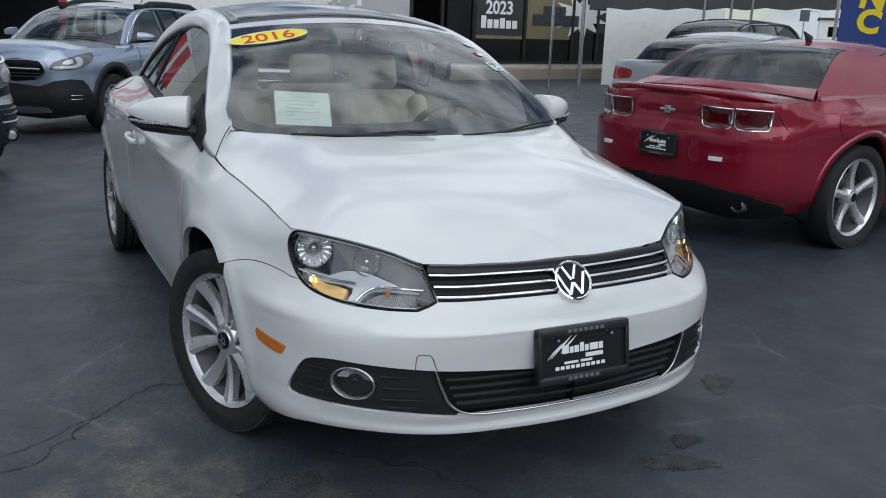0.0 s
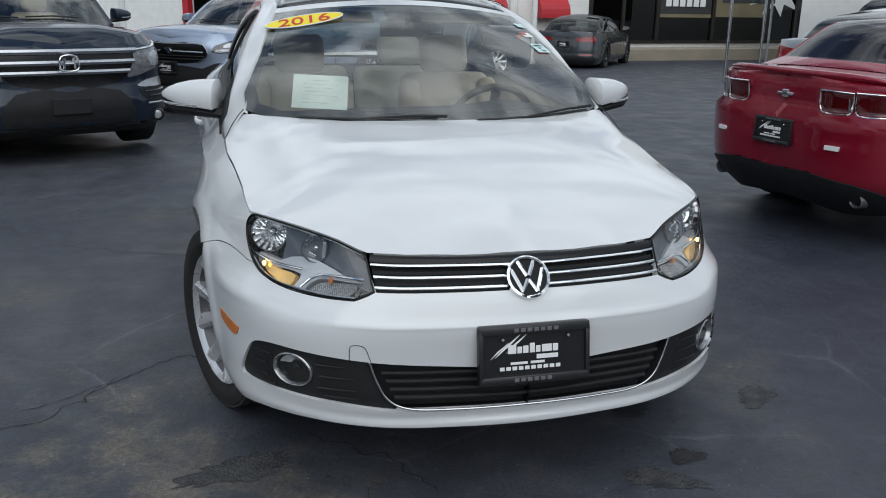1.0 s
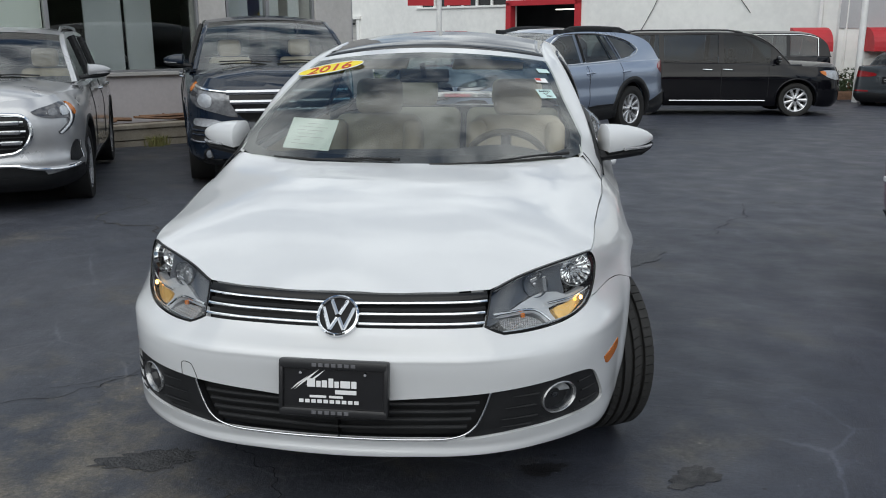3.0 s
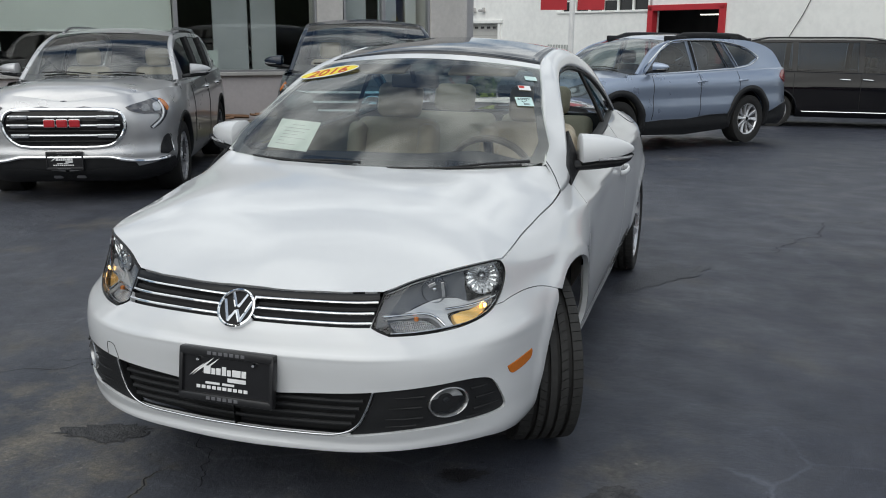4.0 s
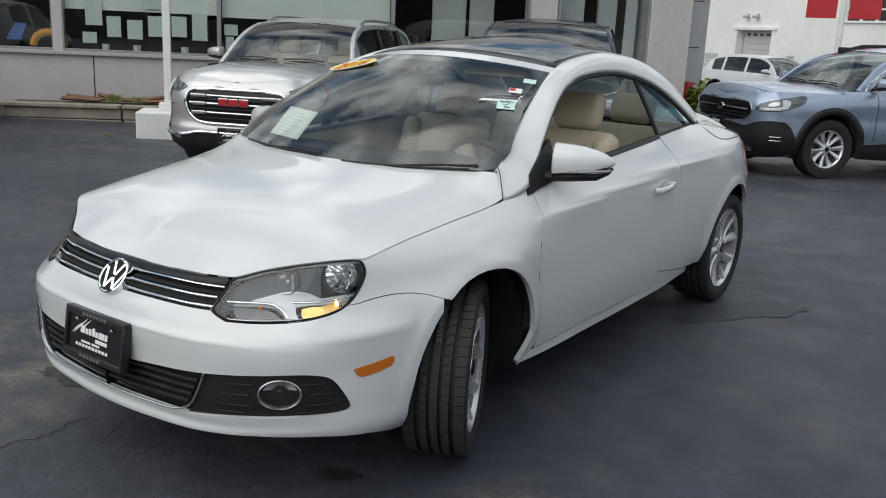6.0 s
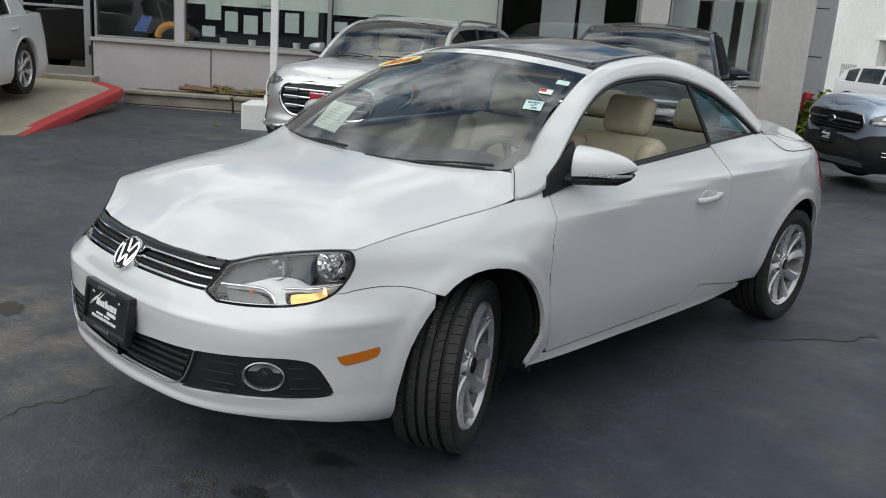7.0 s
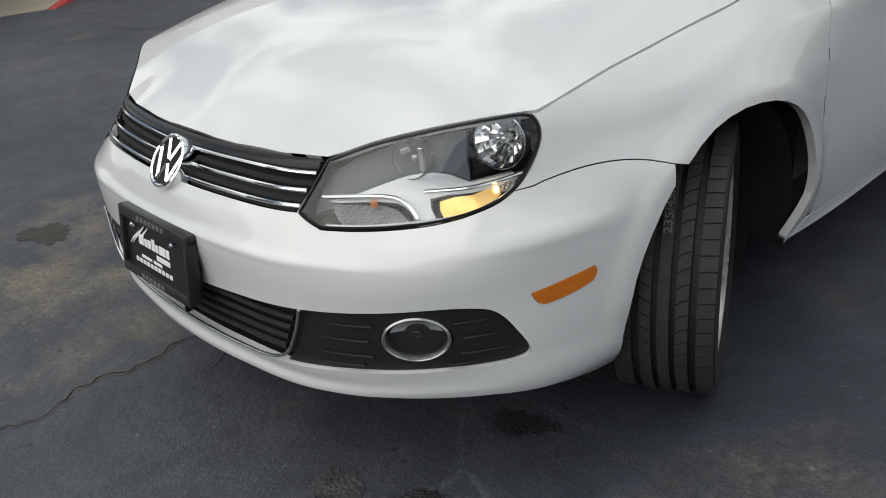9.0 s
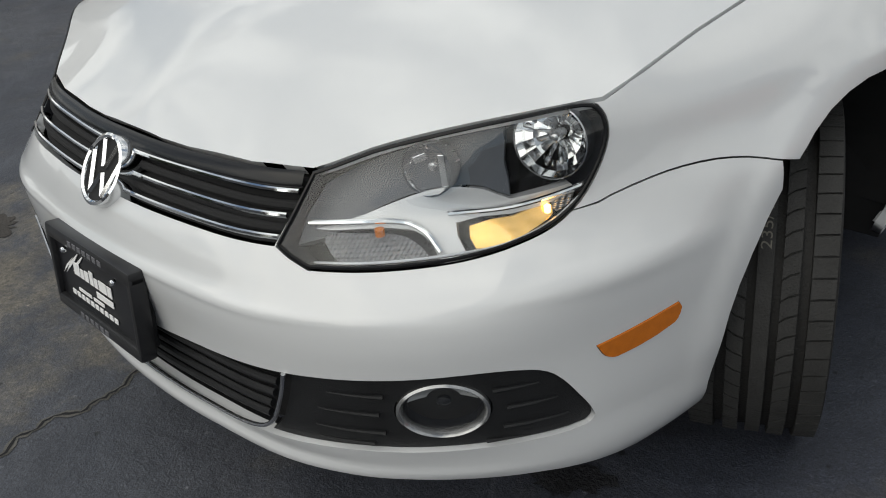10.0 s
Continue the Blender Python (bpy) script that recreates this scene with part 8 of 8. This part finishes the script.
part("garage_frame", join(fbox((-24.5, -.06, -1), (-24.3, .05, 2.12), FAR, .01), fbox((-21.8, -.06, -1), (-21.62, .05, 2.12), FAR, .01), fbox((-24.6, -.10, 2.06), (-21.5, .05, 2.20), FAR, .01)), WHITE_WALL, far)
for d in (-23.6, -22.9):
    part("wall_lamp", put(join(box((-.12, -.28, -.06), (.12, -.05, .06), .03), box((-.04, -.1, -.04), (.04, .02, .14), .01)), FAR @ Matrix.Translation((d, 0, 2.62))), SILL_GREY, far)
rd = part("red_doorway", join(fbox((-12.75, -.08, -1), (-12.5, .2, 2.56), FAR, .01), fbox((-9.5, -.08, -1), (-9.25, .2, 2.56), FAR, .01), fbox((-12.75, -.08, 2.42), (-9.25, .2, 2.62), FAR, .01)), RED_TRIM, far, "red frame round the workshop doorway")
part("ceiling_light", fbox((-11.6, 1.5, 2.28), (-10.2, 1.62, 2.32)), material("strip_light", (1, .97, .9), .5, glow=2.0), far)
win = part("window_band", fbox((-17.6, .12, 2.42), (-12.8, .18, 3.4)), DARK_GLASS, far, "band of steel framed windows")
for k in range(7):
    part("window_bar", fbox((-17.6 + .8 * k - .04, .04, 2.44), (-17.6 + .8 * k + .04, .2, 3.4)), WHITE_WALL, win)
part("window_bar", fbox((-17.6, .04, 2.86), (-12.8, .2, 2.92)), WHITE_WALL, win)
part("window_sill", fbox((-17.8, -.08, 2.40), (-12.7, .1, 2.48), FAR, .01), WHITE_WALL, win)
BLOCK = material("glass_block", (.42, .44, .42), .35, 0, .3, 12)
for d0, z0, w, h in ((-18.4, .30, 1.5, .85), (-26.9, .30, 1.2, .65), (-20.7, .40, .5, .65)):
    gb = part("glass_block_window", fbox((d0, -.01, z0), (d0 + w, .05, z0 + h)), BLOCK, far, "glass block window")
    for k in range(int(w / .17)):
        part("block_joint", fbox((d0 + .17 * k, -.02, z0), (d0 + .17 * k + .03, .0, z0 + h)), WHITE_WALL, gb)
    for k in range(int(h / .17)):
        part("block_joint", fbox((d0, -.022, z0 + .17 * k), (d0 + w, -.002, z0 + .17 * k + .03)), WHITE_WALL, gb)
part("downpipe", put(tube([(-.75, -.08, -.6), (-.75, -.08, 5)], .06, 8), FAR), WHITE_POST, far, "", True)
CABLE = material("cable", (.03, .03, .03), .7)
tagged(part("wall_cable", put(tube([(-6.8, -.03, 1.4), (-6.3, -.03, 2.2), (-5.9, -.03, 3.0), (-5.3, -.03, 3.6)], .012, 5), FAR), CABLE), "thin cable on the white wall", "cable")
tagged(part("wall_cable", put(tube([(-3.9, -.03, 3.4), (-3.4, -.03, 2.6), (-2.9, -.03, 2.0)], .012, 5), FAR), CABLE), "thin cable on the white wall", "cable")
# flag pole with two red banners
fp = thing("flag_pole", "white lamp pole with two red banners", "pole")
part("pole", tube([(-3.0, 22.4, -1), (-3.0, 22.4, 7)], [.09, .06], 12), WHITE_POST, fp, "", True)
for s in (-1, 1):
    part("banner", box((-3.0 + s * .15 - (.75 if s < 0 else 0), 22.38, 2.20), (-3.0 + s * .15 + (.75 if s > 0 else 0), 22.40, 4.2)), RED_TRIM, fp, "red banner")
fp2 = thing("flag_pole", "slim white pole by the workshop", "pole")
part("pole", tube([(8.05, 21.0, -1), (8.05, 21.0, 7)], [.09, .06], 12), WHITE_POST, fp2, "", True)

hall = thing("showroom_hall", "white hall with red awnings and dark shop windows", "building", kind="structure")
for lo, hi in (((-.2, .05, -1), (2.6, .5, 6)), ((2.6, .05, 2.6), (12.2, .5, 6)), ((12.2, -.1, -1), (12.9, .5, 6)), ((2.6, .05, -1), (12.2, .5, .12))):
    part("wall_piece", fbox(lo, hi, RIGHT), WHITE_WALL, hall)
part("upper_panel", fbox((-.2, .02, 1.53), (2.6, .05, 6), RIGHT), PANEL_GREY, hall, "grey painted upper wall")
part("hall_kerb", fbox((2.4, -1.0, -.9), (13, .0, -.02), RIGHT, .02), CONCRETE, hall)
# hall interior likewise has its dimness in the colour
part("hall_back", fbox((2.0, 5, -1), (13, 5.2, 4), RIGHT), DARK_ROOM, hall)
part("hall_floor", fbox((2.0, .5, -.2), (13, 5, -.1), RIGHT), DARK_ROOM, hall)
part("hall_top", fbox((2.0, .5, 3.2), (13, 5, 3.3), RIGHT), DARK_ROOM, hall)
BRONZE = material("dark_bronze", (.035, .03, .027), .4, .4, .2, 6)
sg = part("shop_front", join(*[fbox((d - .06, -.02, .12), (d + .06, .12, 2.6), RIGHT) for d in (2.66, 3.9, 5.25, 7.55, 9.9, 11.2, 12.15)] + [fbox((2.6, -.02, .10), (12.2, .12, .2), RIGHT)]), BRONZE, hall, "dark bronze window frames")
for a, b2 in ((2.7, 3.86), (3.96, 5.2), (5.3, 7.5), (7.6, 9.85), (9.95, 11.15), (11.25, 12.1)):
    part("pane", fbox((a, .05, .2), (b2, .056, 2.6), RIGHT), DARK_GLASS, sg)
OCHRE = material("poster_ochre", (.20, .17, .10), .7, 0, .2, 2)
poster = thing("window_poster", "dark window poster with white year lettering", "poster")
part("poster_sheet", fbox((5.35, .02, .98), (7.45, .035, 2.5), RIGHT), DARK_ROOM, poster)
part("poster_edge", fbox((5.35, .012, .95), (7.45, .03, 1.06), RIGHT), OCHRE, poster)


def words(name, text, size, m, mat, parent=None, depth=.004, bold=0.0):
    """Raised lettering as a mesh, in the built-in font."""
    cu = bpy.data.curves.new(name, "FONT")
    cu.body, cu.size, cu.extrude, cu.align_x, cu.offset = text, size, depth, "CENTER", bold
    cu.resolution_u = 4
    tmp = bpy.data.objects.new(name, cu)
    me = bpy.data.meshes.new_from_object(tmp)
    bpy.data.objects.remove(tmp)
    me.materials.append(mat)
    ob = new(name, me)
    ob.parent = parent
    ob.matrix_basis = m
    return ob


words("year_lettering", "2023", .62, RIGHT @ pose(6.35, .0, 1.80, 90), PRINT_WHITE, poster, bold=.015)
for k, h in enumerate((.42, .30, .30, .36, .28, .28)):
    part("name_bar", fbox((5.55 + .28 * k, -.01, 1.30), (5.77 + .28 * k, .015, 1.30 + h), RIGHT, .02), PRINT_WHITE, poster)
poster2 = thing("window_poster", "window poster with a grey vehicle and a white starburst", "poster")
part("poster_sheet", fbox((7.65, .02, .98), (9.8, .035, 2.5), RIGHT), OCHRE, poster2)
star = bmesh.new()
vs = [star.verts.new((10.3 + (1.5 if i % 2 else .75) * math.cos(2 * math.pi * i / 22), .01, 1.85 + (.85 if i % 2 else .45) * math.sin(2 * math.pi * i / 22))) for i in range(22)]
star.faces.new(vs)
part("starburst", put(star, RIGHT), PRINT_WHITE, poster2)
part("vehicle_shape", join(fbox((7.9, .005, 1.45), (10.2, .018, 1.85), RIGHT, .1), fbox((8.4, .004, 1.8), (9.5, .016, 2.15), RIGHT, .1)), GREY_PAINT, poster2)
for d0 in (-1.6, .56):
    aw = bmesh.new()
    w, rows_a = 1.02, []
    for t in np.linspace(0, math.pi / 2, 7):
        rows_a.append([aw.verts.new((d0 + x, -.55 * math.sin(t), 1.55 - .52 * (1 - math.cos(t)))) for x in (0, w)])
    rows_a.append([aw.verts.new((d0 + x, -.55, .90)) for x in (0, w)])
    for p, q in zip(rows_a, rows_a[1:]):
        aw.faces.new((p[0], p[1], q[1], q[0]))
    for j in (0, 1):
        aw.faces.new([r[j] for r in rows_a] + [aw.verts.new((d0 + w * j, .06, .90))])
    bmesh.ops.recalc_face_normals(aw, faces=aw.faces)
    a_ob = tagged(part("awning", put(aw, RIGHT), RED_TRIM), "red rounded window awning on the white wall", "awning", "awnings")
BRICK = material("brick_planter", (.30, .17, .11), .85, 0, .4, 9, .5, 40)
tagged(part("brick_planter", fbox((-1.8, -1.2, -1), (2.2, -.7, -.15), RIGHT, .02), BRICK), "low brick planter at the white wall", "planter")

# shrubs: many small leaves
def shrub(name, label, at, size, count, mat, seed, leaf=.05, stem_mat=None):
    r = random.Random(seed)
    top = thing(name, label, "shrub", Matrix.Translation(at))
    verts, faces = [], []
    for k in range(count):
        d = Vector((r.gauss(0, 1), r.gauss(0, 1), abs(r.gauss(0, .8)))).normalized()
        lump = 1 + .18 * math.sin(5 * d.x + seed) * math.cos(4 * d.y)
        p = Vector((d.x * size[0], d.y * size[1], d.z * size[2])) * lump * (r.uniform(.55, 1.0) ** .5)
        n = (d + Vector((r.gauss(0, .5), r.gauss(0, .5), r.gauss(0, .5)))).normalized()
        s = n.orthogonal().normalized()
        s = (Matrix.Rotation(r.uniform(0, 6.28), 3, n) @ s)
        w = n.cross(s)
        l = leaf * r.uniform(.7, 1.4)
        i = len(verts)
        verts += [p - s * l, p - w * l * .45 + n * l * .1, p + s * l, p + w * l * .45 + n * l * .1]
        faces += [(i, i + 1, i + 2), (i, i + 2, i + 3)]
    mesh_object("crown", verts, faces, mat, top, smooth=False)["kind"] = "stuff"
    stems = [tube([(0, 0, -.3), (r.uniform(-.2, .2) * size[0], r.uniform(-.2, .2) * size[1], size[2] * .3), (r.uniform(-.6, .6) * size[0], r.uniform(-.6, .6) * size[1], size[2] * .8)], [.02, .015, .006], 5) for _ in range(7)]
    for s in stems:
        part("stem", s, stem_mat or WOOD_BROWN, top)
    return top


LEAF_BRIGHT = material("bright_leaf", (.20, .26, .035), .5, 0, .45, 9, second=(.09, .15, .02))
LEAF_DARK = material("dark_leaf", (.035, .06, .02), .6, 0, .4, 7)
shrub("shrub", "bright yellow-green leafy shrub beside the wall", (-2.8, 12.75, lay(-2.8, 12.75)), (.72, .72, .92), 2300, LEAF_BRIGHT, 3, .085)
shrub("shrub", "dark green shrub at the foot of the column", (-3.42, 12.42, lay(-3.4, 12.4)), (.34, .34, .62), 700, LEAF_DARK, 5, .07)
shrub("shrub", "flowering planter shrub by the white wall", tuple(RIGHT @ Vector((-.2, -.95, -.15))), (1.6, .25, .55), 900, LEAF_DARK, 8, .07)
shrub("shrub", "flowering planter shrub by the white wall", tuple(RIGHT @ Vector((1.5, -.95, -.15))), (.6, .25, .8), 500, LEAF_DARK, 9, .07)
bol = thing("bollard", "short red steel bollard by the wall", "bollard")
part("bollard_post", put(lathe([(-.1, .0), (-.1, .085), (1.03, .085), (1.07, .065), (1.08, 0)], 20, "z"), Matrix.Translation((-3.33, 12.94, lay(-3.3, 12.9) - .12))), RED_TRIM, bol, "", True)

# white block and tent at the far side of the yard
tagged(part("wall_white_block", fbox((0, 0, -1), (3.6, 5, 3.6), Matrix.Translation((16.2, 20.4, 0)) @ pose(0, 0, 0, 0, 0, -38)), WHITE_WALL), "plain white wall behind the parked cars", "wall", kind="structure")
tent = thing("tent", "dark canopy tent on slim steel poles", "tent")
TENT = material("tent_cloth", (.07, .07, .07), .85, 0, .2, 3)
for x, y in ((9.6, 13.6), (10.6, 13.9), (12.6, 16.6), (12.75, 12.37), (13.22, 12.04), (13.58, 11.79), (17.5, 9.4)):
    part("tent_pole", tube([(x, y, lay(x, y)), (x, y, 2.3)], .03, 10), SATIN_CHROME, tent, "", True)
cl = bmesh.new()
p0, p1, up = Vector((10.7, 13.8, 0)), Vector((19.0, 8.0, 0)), []
n_s = 24
for k in range(n_s + 1):
    q = p0.lerp(p1, k / n_s)
    up.append((cl.verts.new(q + Vector((0, 0, 2.5))), cl.verts.new(q + Vector((0, 0, 1.79 + .16 * min(1, 2 * k / n_s) + .05 * abs(math.sin(k * math.pi / 2)))))))
for a, b2 in zip(up, up[1:]):
    cl.faces.new((a[0], b2[0], b2[1], a[1]))
part("valance", cl, TENT, tent, "scalloped dark cloth edge")
rf = bmesh.new()
rf.faces.new([rf.verts.new(q) for q in ((10.7, 13.8, 2.5), (19, 8, 2.5), (22.5, 13, 2.5), (14.2, 18.8, 2.5))])
part("tent_roof", rf, TENT, tent)
BANNER = material("banner_blue", (.02, .05, .22), .6, 0, .2, 3)
YELLOW = material("yellow_print", (.80, .62, .01), .5, 0, .05, 20)
ban = thing("banner", "blue upright banner with yellow lettering", "banner")
bm_ = Matrix.Translation((9.60, 6.03, 1.83)) @ pose(0, 0, 0, 0, 0, -52)
s = part("banner_cloth", box((-.16, -.01, -.9), (1.3, .01, 1.9), .003), BANNER, ban)
s.matrix_basis = bm_
words("banner_letter", "N", .43, bm_ @ pose(.22, -.012, -.03, 90, 8), YELLOW, ban, bold=.02)
words("banner_letter", "C", .43, bm_ @ pose(.20, -.012, -.355, 90, 8), YELLOW, ban, bold=.02)
part("banner_pole", tube([bm_ @ Vector((-.2, 0, -1.75)), bm_ @ Vector((-.2, 0, 2.0))], .025, 8), SATIN_CHROME, ban, "", True)

# far off beyond the tent: a street lamp, a road sign and a low flat building
lamp_post = thing("street_lamp", "tall grey street lamp far down the road", "lamp")
part("pole", tube([(189, 159, -.3), (189, 159, 7.2), (188.7, 159.4, 7.9), (187.6, 160.7, 8.1)], [.16, .12, .09, .07], 8), SATIN_CHROME, lamp_post, "", True)
part("lamp_head", box((186.7, 160.4, 7.98), (187.8, 161.2, 8.2), .05), SATIN_CHROME, lamp_post)
road_sign = thing("road_sign", "back of a grey road sign on a post", "sign", Matrix.Translation((43.7, 36.7, 0)) @ pose(0, 0, 0, 0, 0, -49))
part("pole", tube([(0, .05, -.4), (0, .05, 3.0)], .045, 8), SATIN_CHROME, road_sign, "", True)
part("sign_board", box((-.28, -.01, 2.35), (.28, .01, 3.03), .006), ALLOY_DARK, road_sign)
far_hall = thing("far_building", "low flat-roofed building far down the road", "building", Matrix.Translation((90.6, 74.2, 0)) @ pose(0, 0, 0, 0, 0, -49))
part("wall", box((-.9, 0, -.5), (9, 8, 3.6), .02), WHITE_WALL, far_hall)
part("roof", box((-1.1, -.2, 3.6), (9.2, 8.2, 3.85), .02), TENT, far_hall)
part("window", box((.2, -.03, 1.6), (1.4, .02, 2.8), .01), DARK_GLASS, far_hall)

# things behind the camera that close the yard: a low row of houses over the street
STREET = material("house_brick", (.15, .15, .16), .85, 0, .3, 2, .3, 20)
ROOFING = material("dark_shingle", (.07, .065, .06), .9, 0, .3, 4, .4, 20)
for x, w, h in ((-30, 16, 5.0), (-9, 14, 5.6), (12, 18, 4.6)):
    hs = thing("house", "plain brick house over the street", "house", Matrix.Translation((x, -34, 0)))
    part("wall", box((0, -8, -.5), (w, 0, h), .02), STREET, hs)
    rfm = bmesh.new()
    v = [rfm.verts.new(q) for q in ((-.4, .4, h), (w + .4, .4, h), (w + .4, -8.4, h), (-.4, -8.4, h), (-.4, -4, h + 2.6), (w + .4, -4, h + 2.6))]
    for f_ in ((0, 1, 5, 4), (2, 3, 4, 5), (0, 4, 3), (1, 2, 5), (0, 3, 2, 1)):
        rfm.faces.new([v[i] for i in f_])
    part("roof", rfm, ROOFING, hs)
    for k in range(3):
        wn_ = part("window", box((w * (.15 + .28 * k), -.02, 1.2), (w * (.15 + .28 * k) + 1.4, .06, 2.6), .01), WHITE_POST, hs)
        part("pane", box((w * (.15 + .28 * k) + .08, .05, 1.28), (w * (.15 + .28 * k) + 1.32, .07, 2.52)), DARK_GLASS, wn_)

# added, never in view: plain dark walls behind the houses that darken reflections
UNSEEN_BOUNDARY = material("unseen_boundary", (.045, .055, .03), .9, 0, .5, 1.5, .6, 8)
for nm, lo, hi in (("wall_street", (-45, -44, -1), (48, -43.2, 5)), ("wall_side", (46, -43, -1), (46.8, -8, 4.5)), ("wall_corner", (-45.8, -43, -1), (-45, -14, 4.5))):
    tagged(part(nm, box(lo, hi, .05), UNSEEN_BOUNDARY), "plain dark boundary added unseen behind the street", "wall", kind="structure")

# ---- stickers and papers on the convertible's screen ----
STICKER_Y = material("sticker_yellow", (.85, .68, .01), .4, 0, .03, 20)
STICKER_R = material("sticker_red", (.50, .03, .02), .5)
STICKER_PALE = material("sticker_pale", (.55, .72, .70), .5, 0, .03, 20)
INK = material("ink", (.03, .04, .05), .6)
def screen_pose(u, v, lift, turn=0):
    p = screen(u, v)
    du, dv = screen(u + .01, v) - screen(u - .01, v), screen(u, v + .01) - screen(u, v - .01)
    X, Z = Vector(du).normalized(), Vector(np.cross(du, dv)).normalized()
    Y = Z.cross(X)
    M = Matrix((X, Y, Z)).transposed().to_4x4()
    M.translation = Vector(p) + Z * lift
    return M @ Matrix.Rotation(radians(turn), 4, "Z")
year = thing("year_sticker", "yellow oval sticker with the red year 2016", "sticker")
ym = screen_pose(-.755, .825, .006, 14)
ov = bmesh.new()
ov.faces.new([ov.verts.new((.158 * math.cos(t), .054 * math.sin(t), 0)) for t in np.linspace(0, 2 * math.pi, 40, endpoint=False)])
s = part("sticker_face", ov, STICKER_Y, year)
s.matrix_basis = ym
rim_ = tube([(.158 * math.cos(t), .054 * math.sin(t), 0) for t in np.linspace(0, 2 * math.pi, 40, endpoint=False)], .0025, 5, True)
s = part("sticker_edge", rim_, PRINT_WHITE, year)
s.matrix_basis = ym
words("year_figures", "2016", .108, ym @ Matrix.Translation((0, -.036, .001)), STICKER_R, year, .0006, .0006)
sheet = thing("price_sheet", "pale printed sheet behind the windscreen", "paper")
sheet_x, sheet_y = Vector((.203, -.018, -.001)).normalized(), Vector((.035, .100, .111)).normalized()
sheet_m = Matrix((sheet_x, sheet_y, sheet_x.cross(sheet_y).normalized())).transposed().to_4x4()
sheet_m.translation = (-.408, .344, 1.039)
s = part("sheet", box((-.102, -.077, -.001), (.102, .077, .0)), material("pale_sheet", (.66, .74, .72), .6, 0, .04, 20), sheet)
s.matrix_basis = sheet_m
for k, (w, dx) in enumerate(((.06, 0), (.13, .0), (.11, -.01), (.08, -.02), (.13, 0), (.03, -.05), (.10, -.02))):
    b_ = part("print_line", box((-w / 2 + dx, .050 - .017 * k, .0), (w / 2 + dx, .0525 - .017 * k, .0006)), LAMP_GREY, sheet)
    b_.matrix_basis = sheet_m
saf = thing("safety_sticker", "pale green safety check sticker on the windscreen", "sticker")
fm_ = screen_pose(.89, .535, .004, 0)
s = part("sticker_face", box((-.036, -.034, -.0006), (.036, .034, .0)), STICKER_PALE, saf)
s.matrix_basis = fm_
words("safety_word", "SAFETY", .016, fm_ @ Matrix.Translation((0, .013, .0006)), INK, saf, .0004, .0004)
words("ok_word", "OK", .017, fm_ @ Matrix.Translation((.006, -.026, .0006)), INK, saf, .0004, .0004)
s = part("tick", tube([(-.012, .002, .0008), (-.004, -.007, .0008), (.012, .009, .0008)], .0016, 4), INK, saf)
s.matrix_basis = fm_
for u, v, mat, lab in ((.885, .69, PRINT_WHITE, "small white and red sticker"), (.925, .82, STICKER_PALE, "small pale green sticker")):
    st = thing("small_sticker", lab + " on the windscreen", "sticker")
    m_ = screen_pose(u, v, .004)
    s = part("sticker_face", box((-.026, -.020, -.0006), (.026, .020, .0)), mat, st)
    s.matrix_basis = m_
    if mat is PRINT_WHITE:
        s = part("sticker_mark", box((-.024, -.004, .0), (.0, .018, .0006)), STICKER_R, st)
        s.matrix_basis = m_
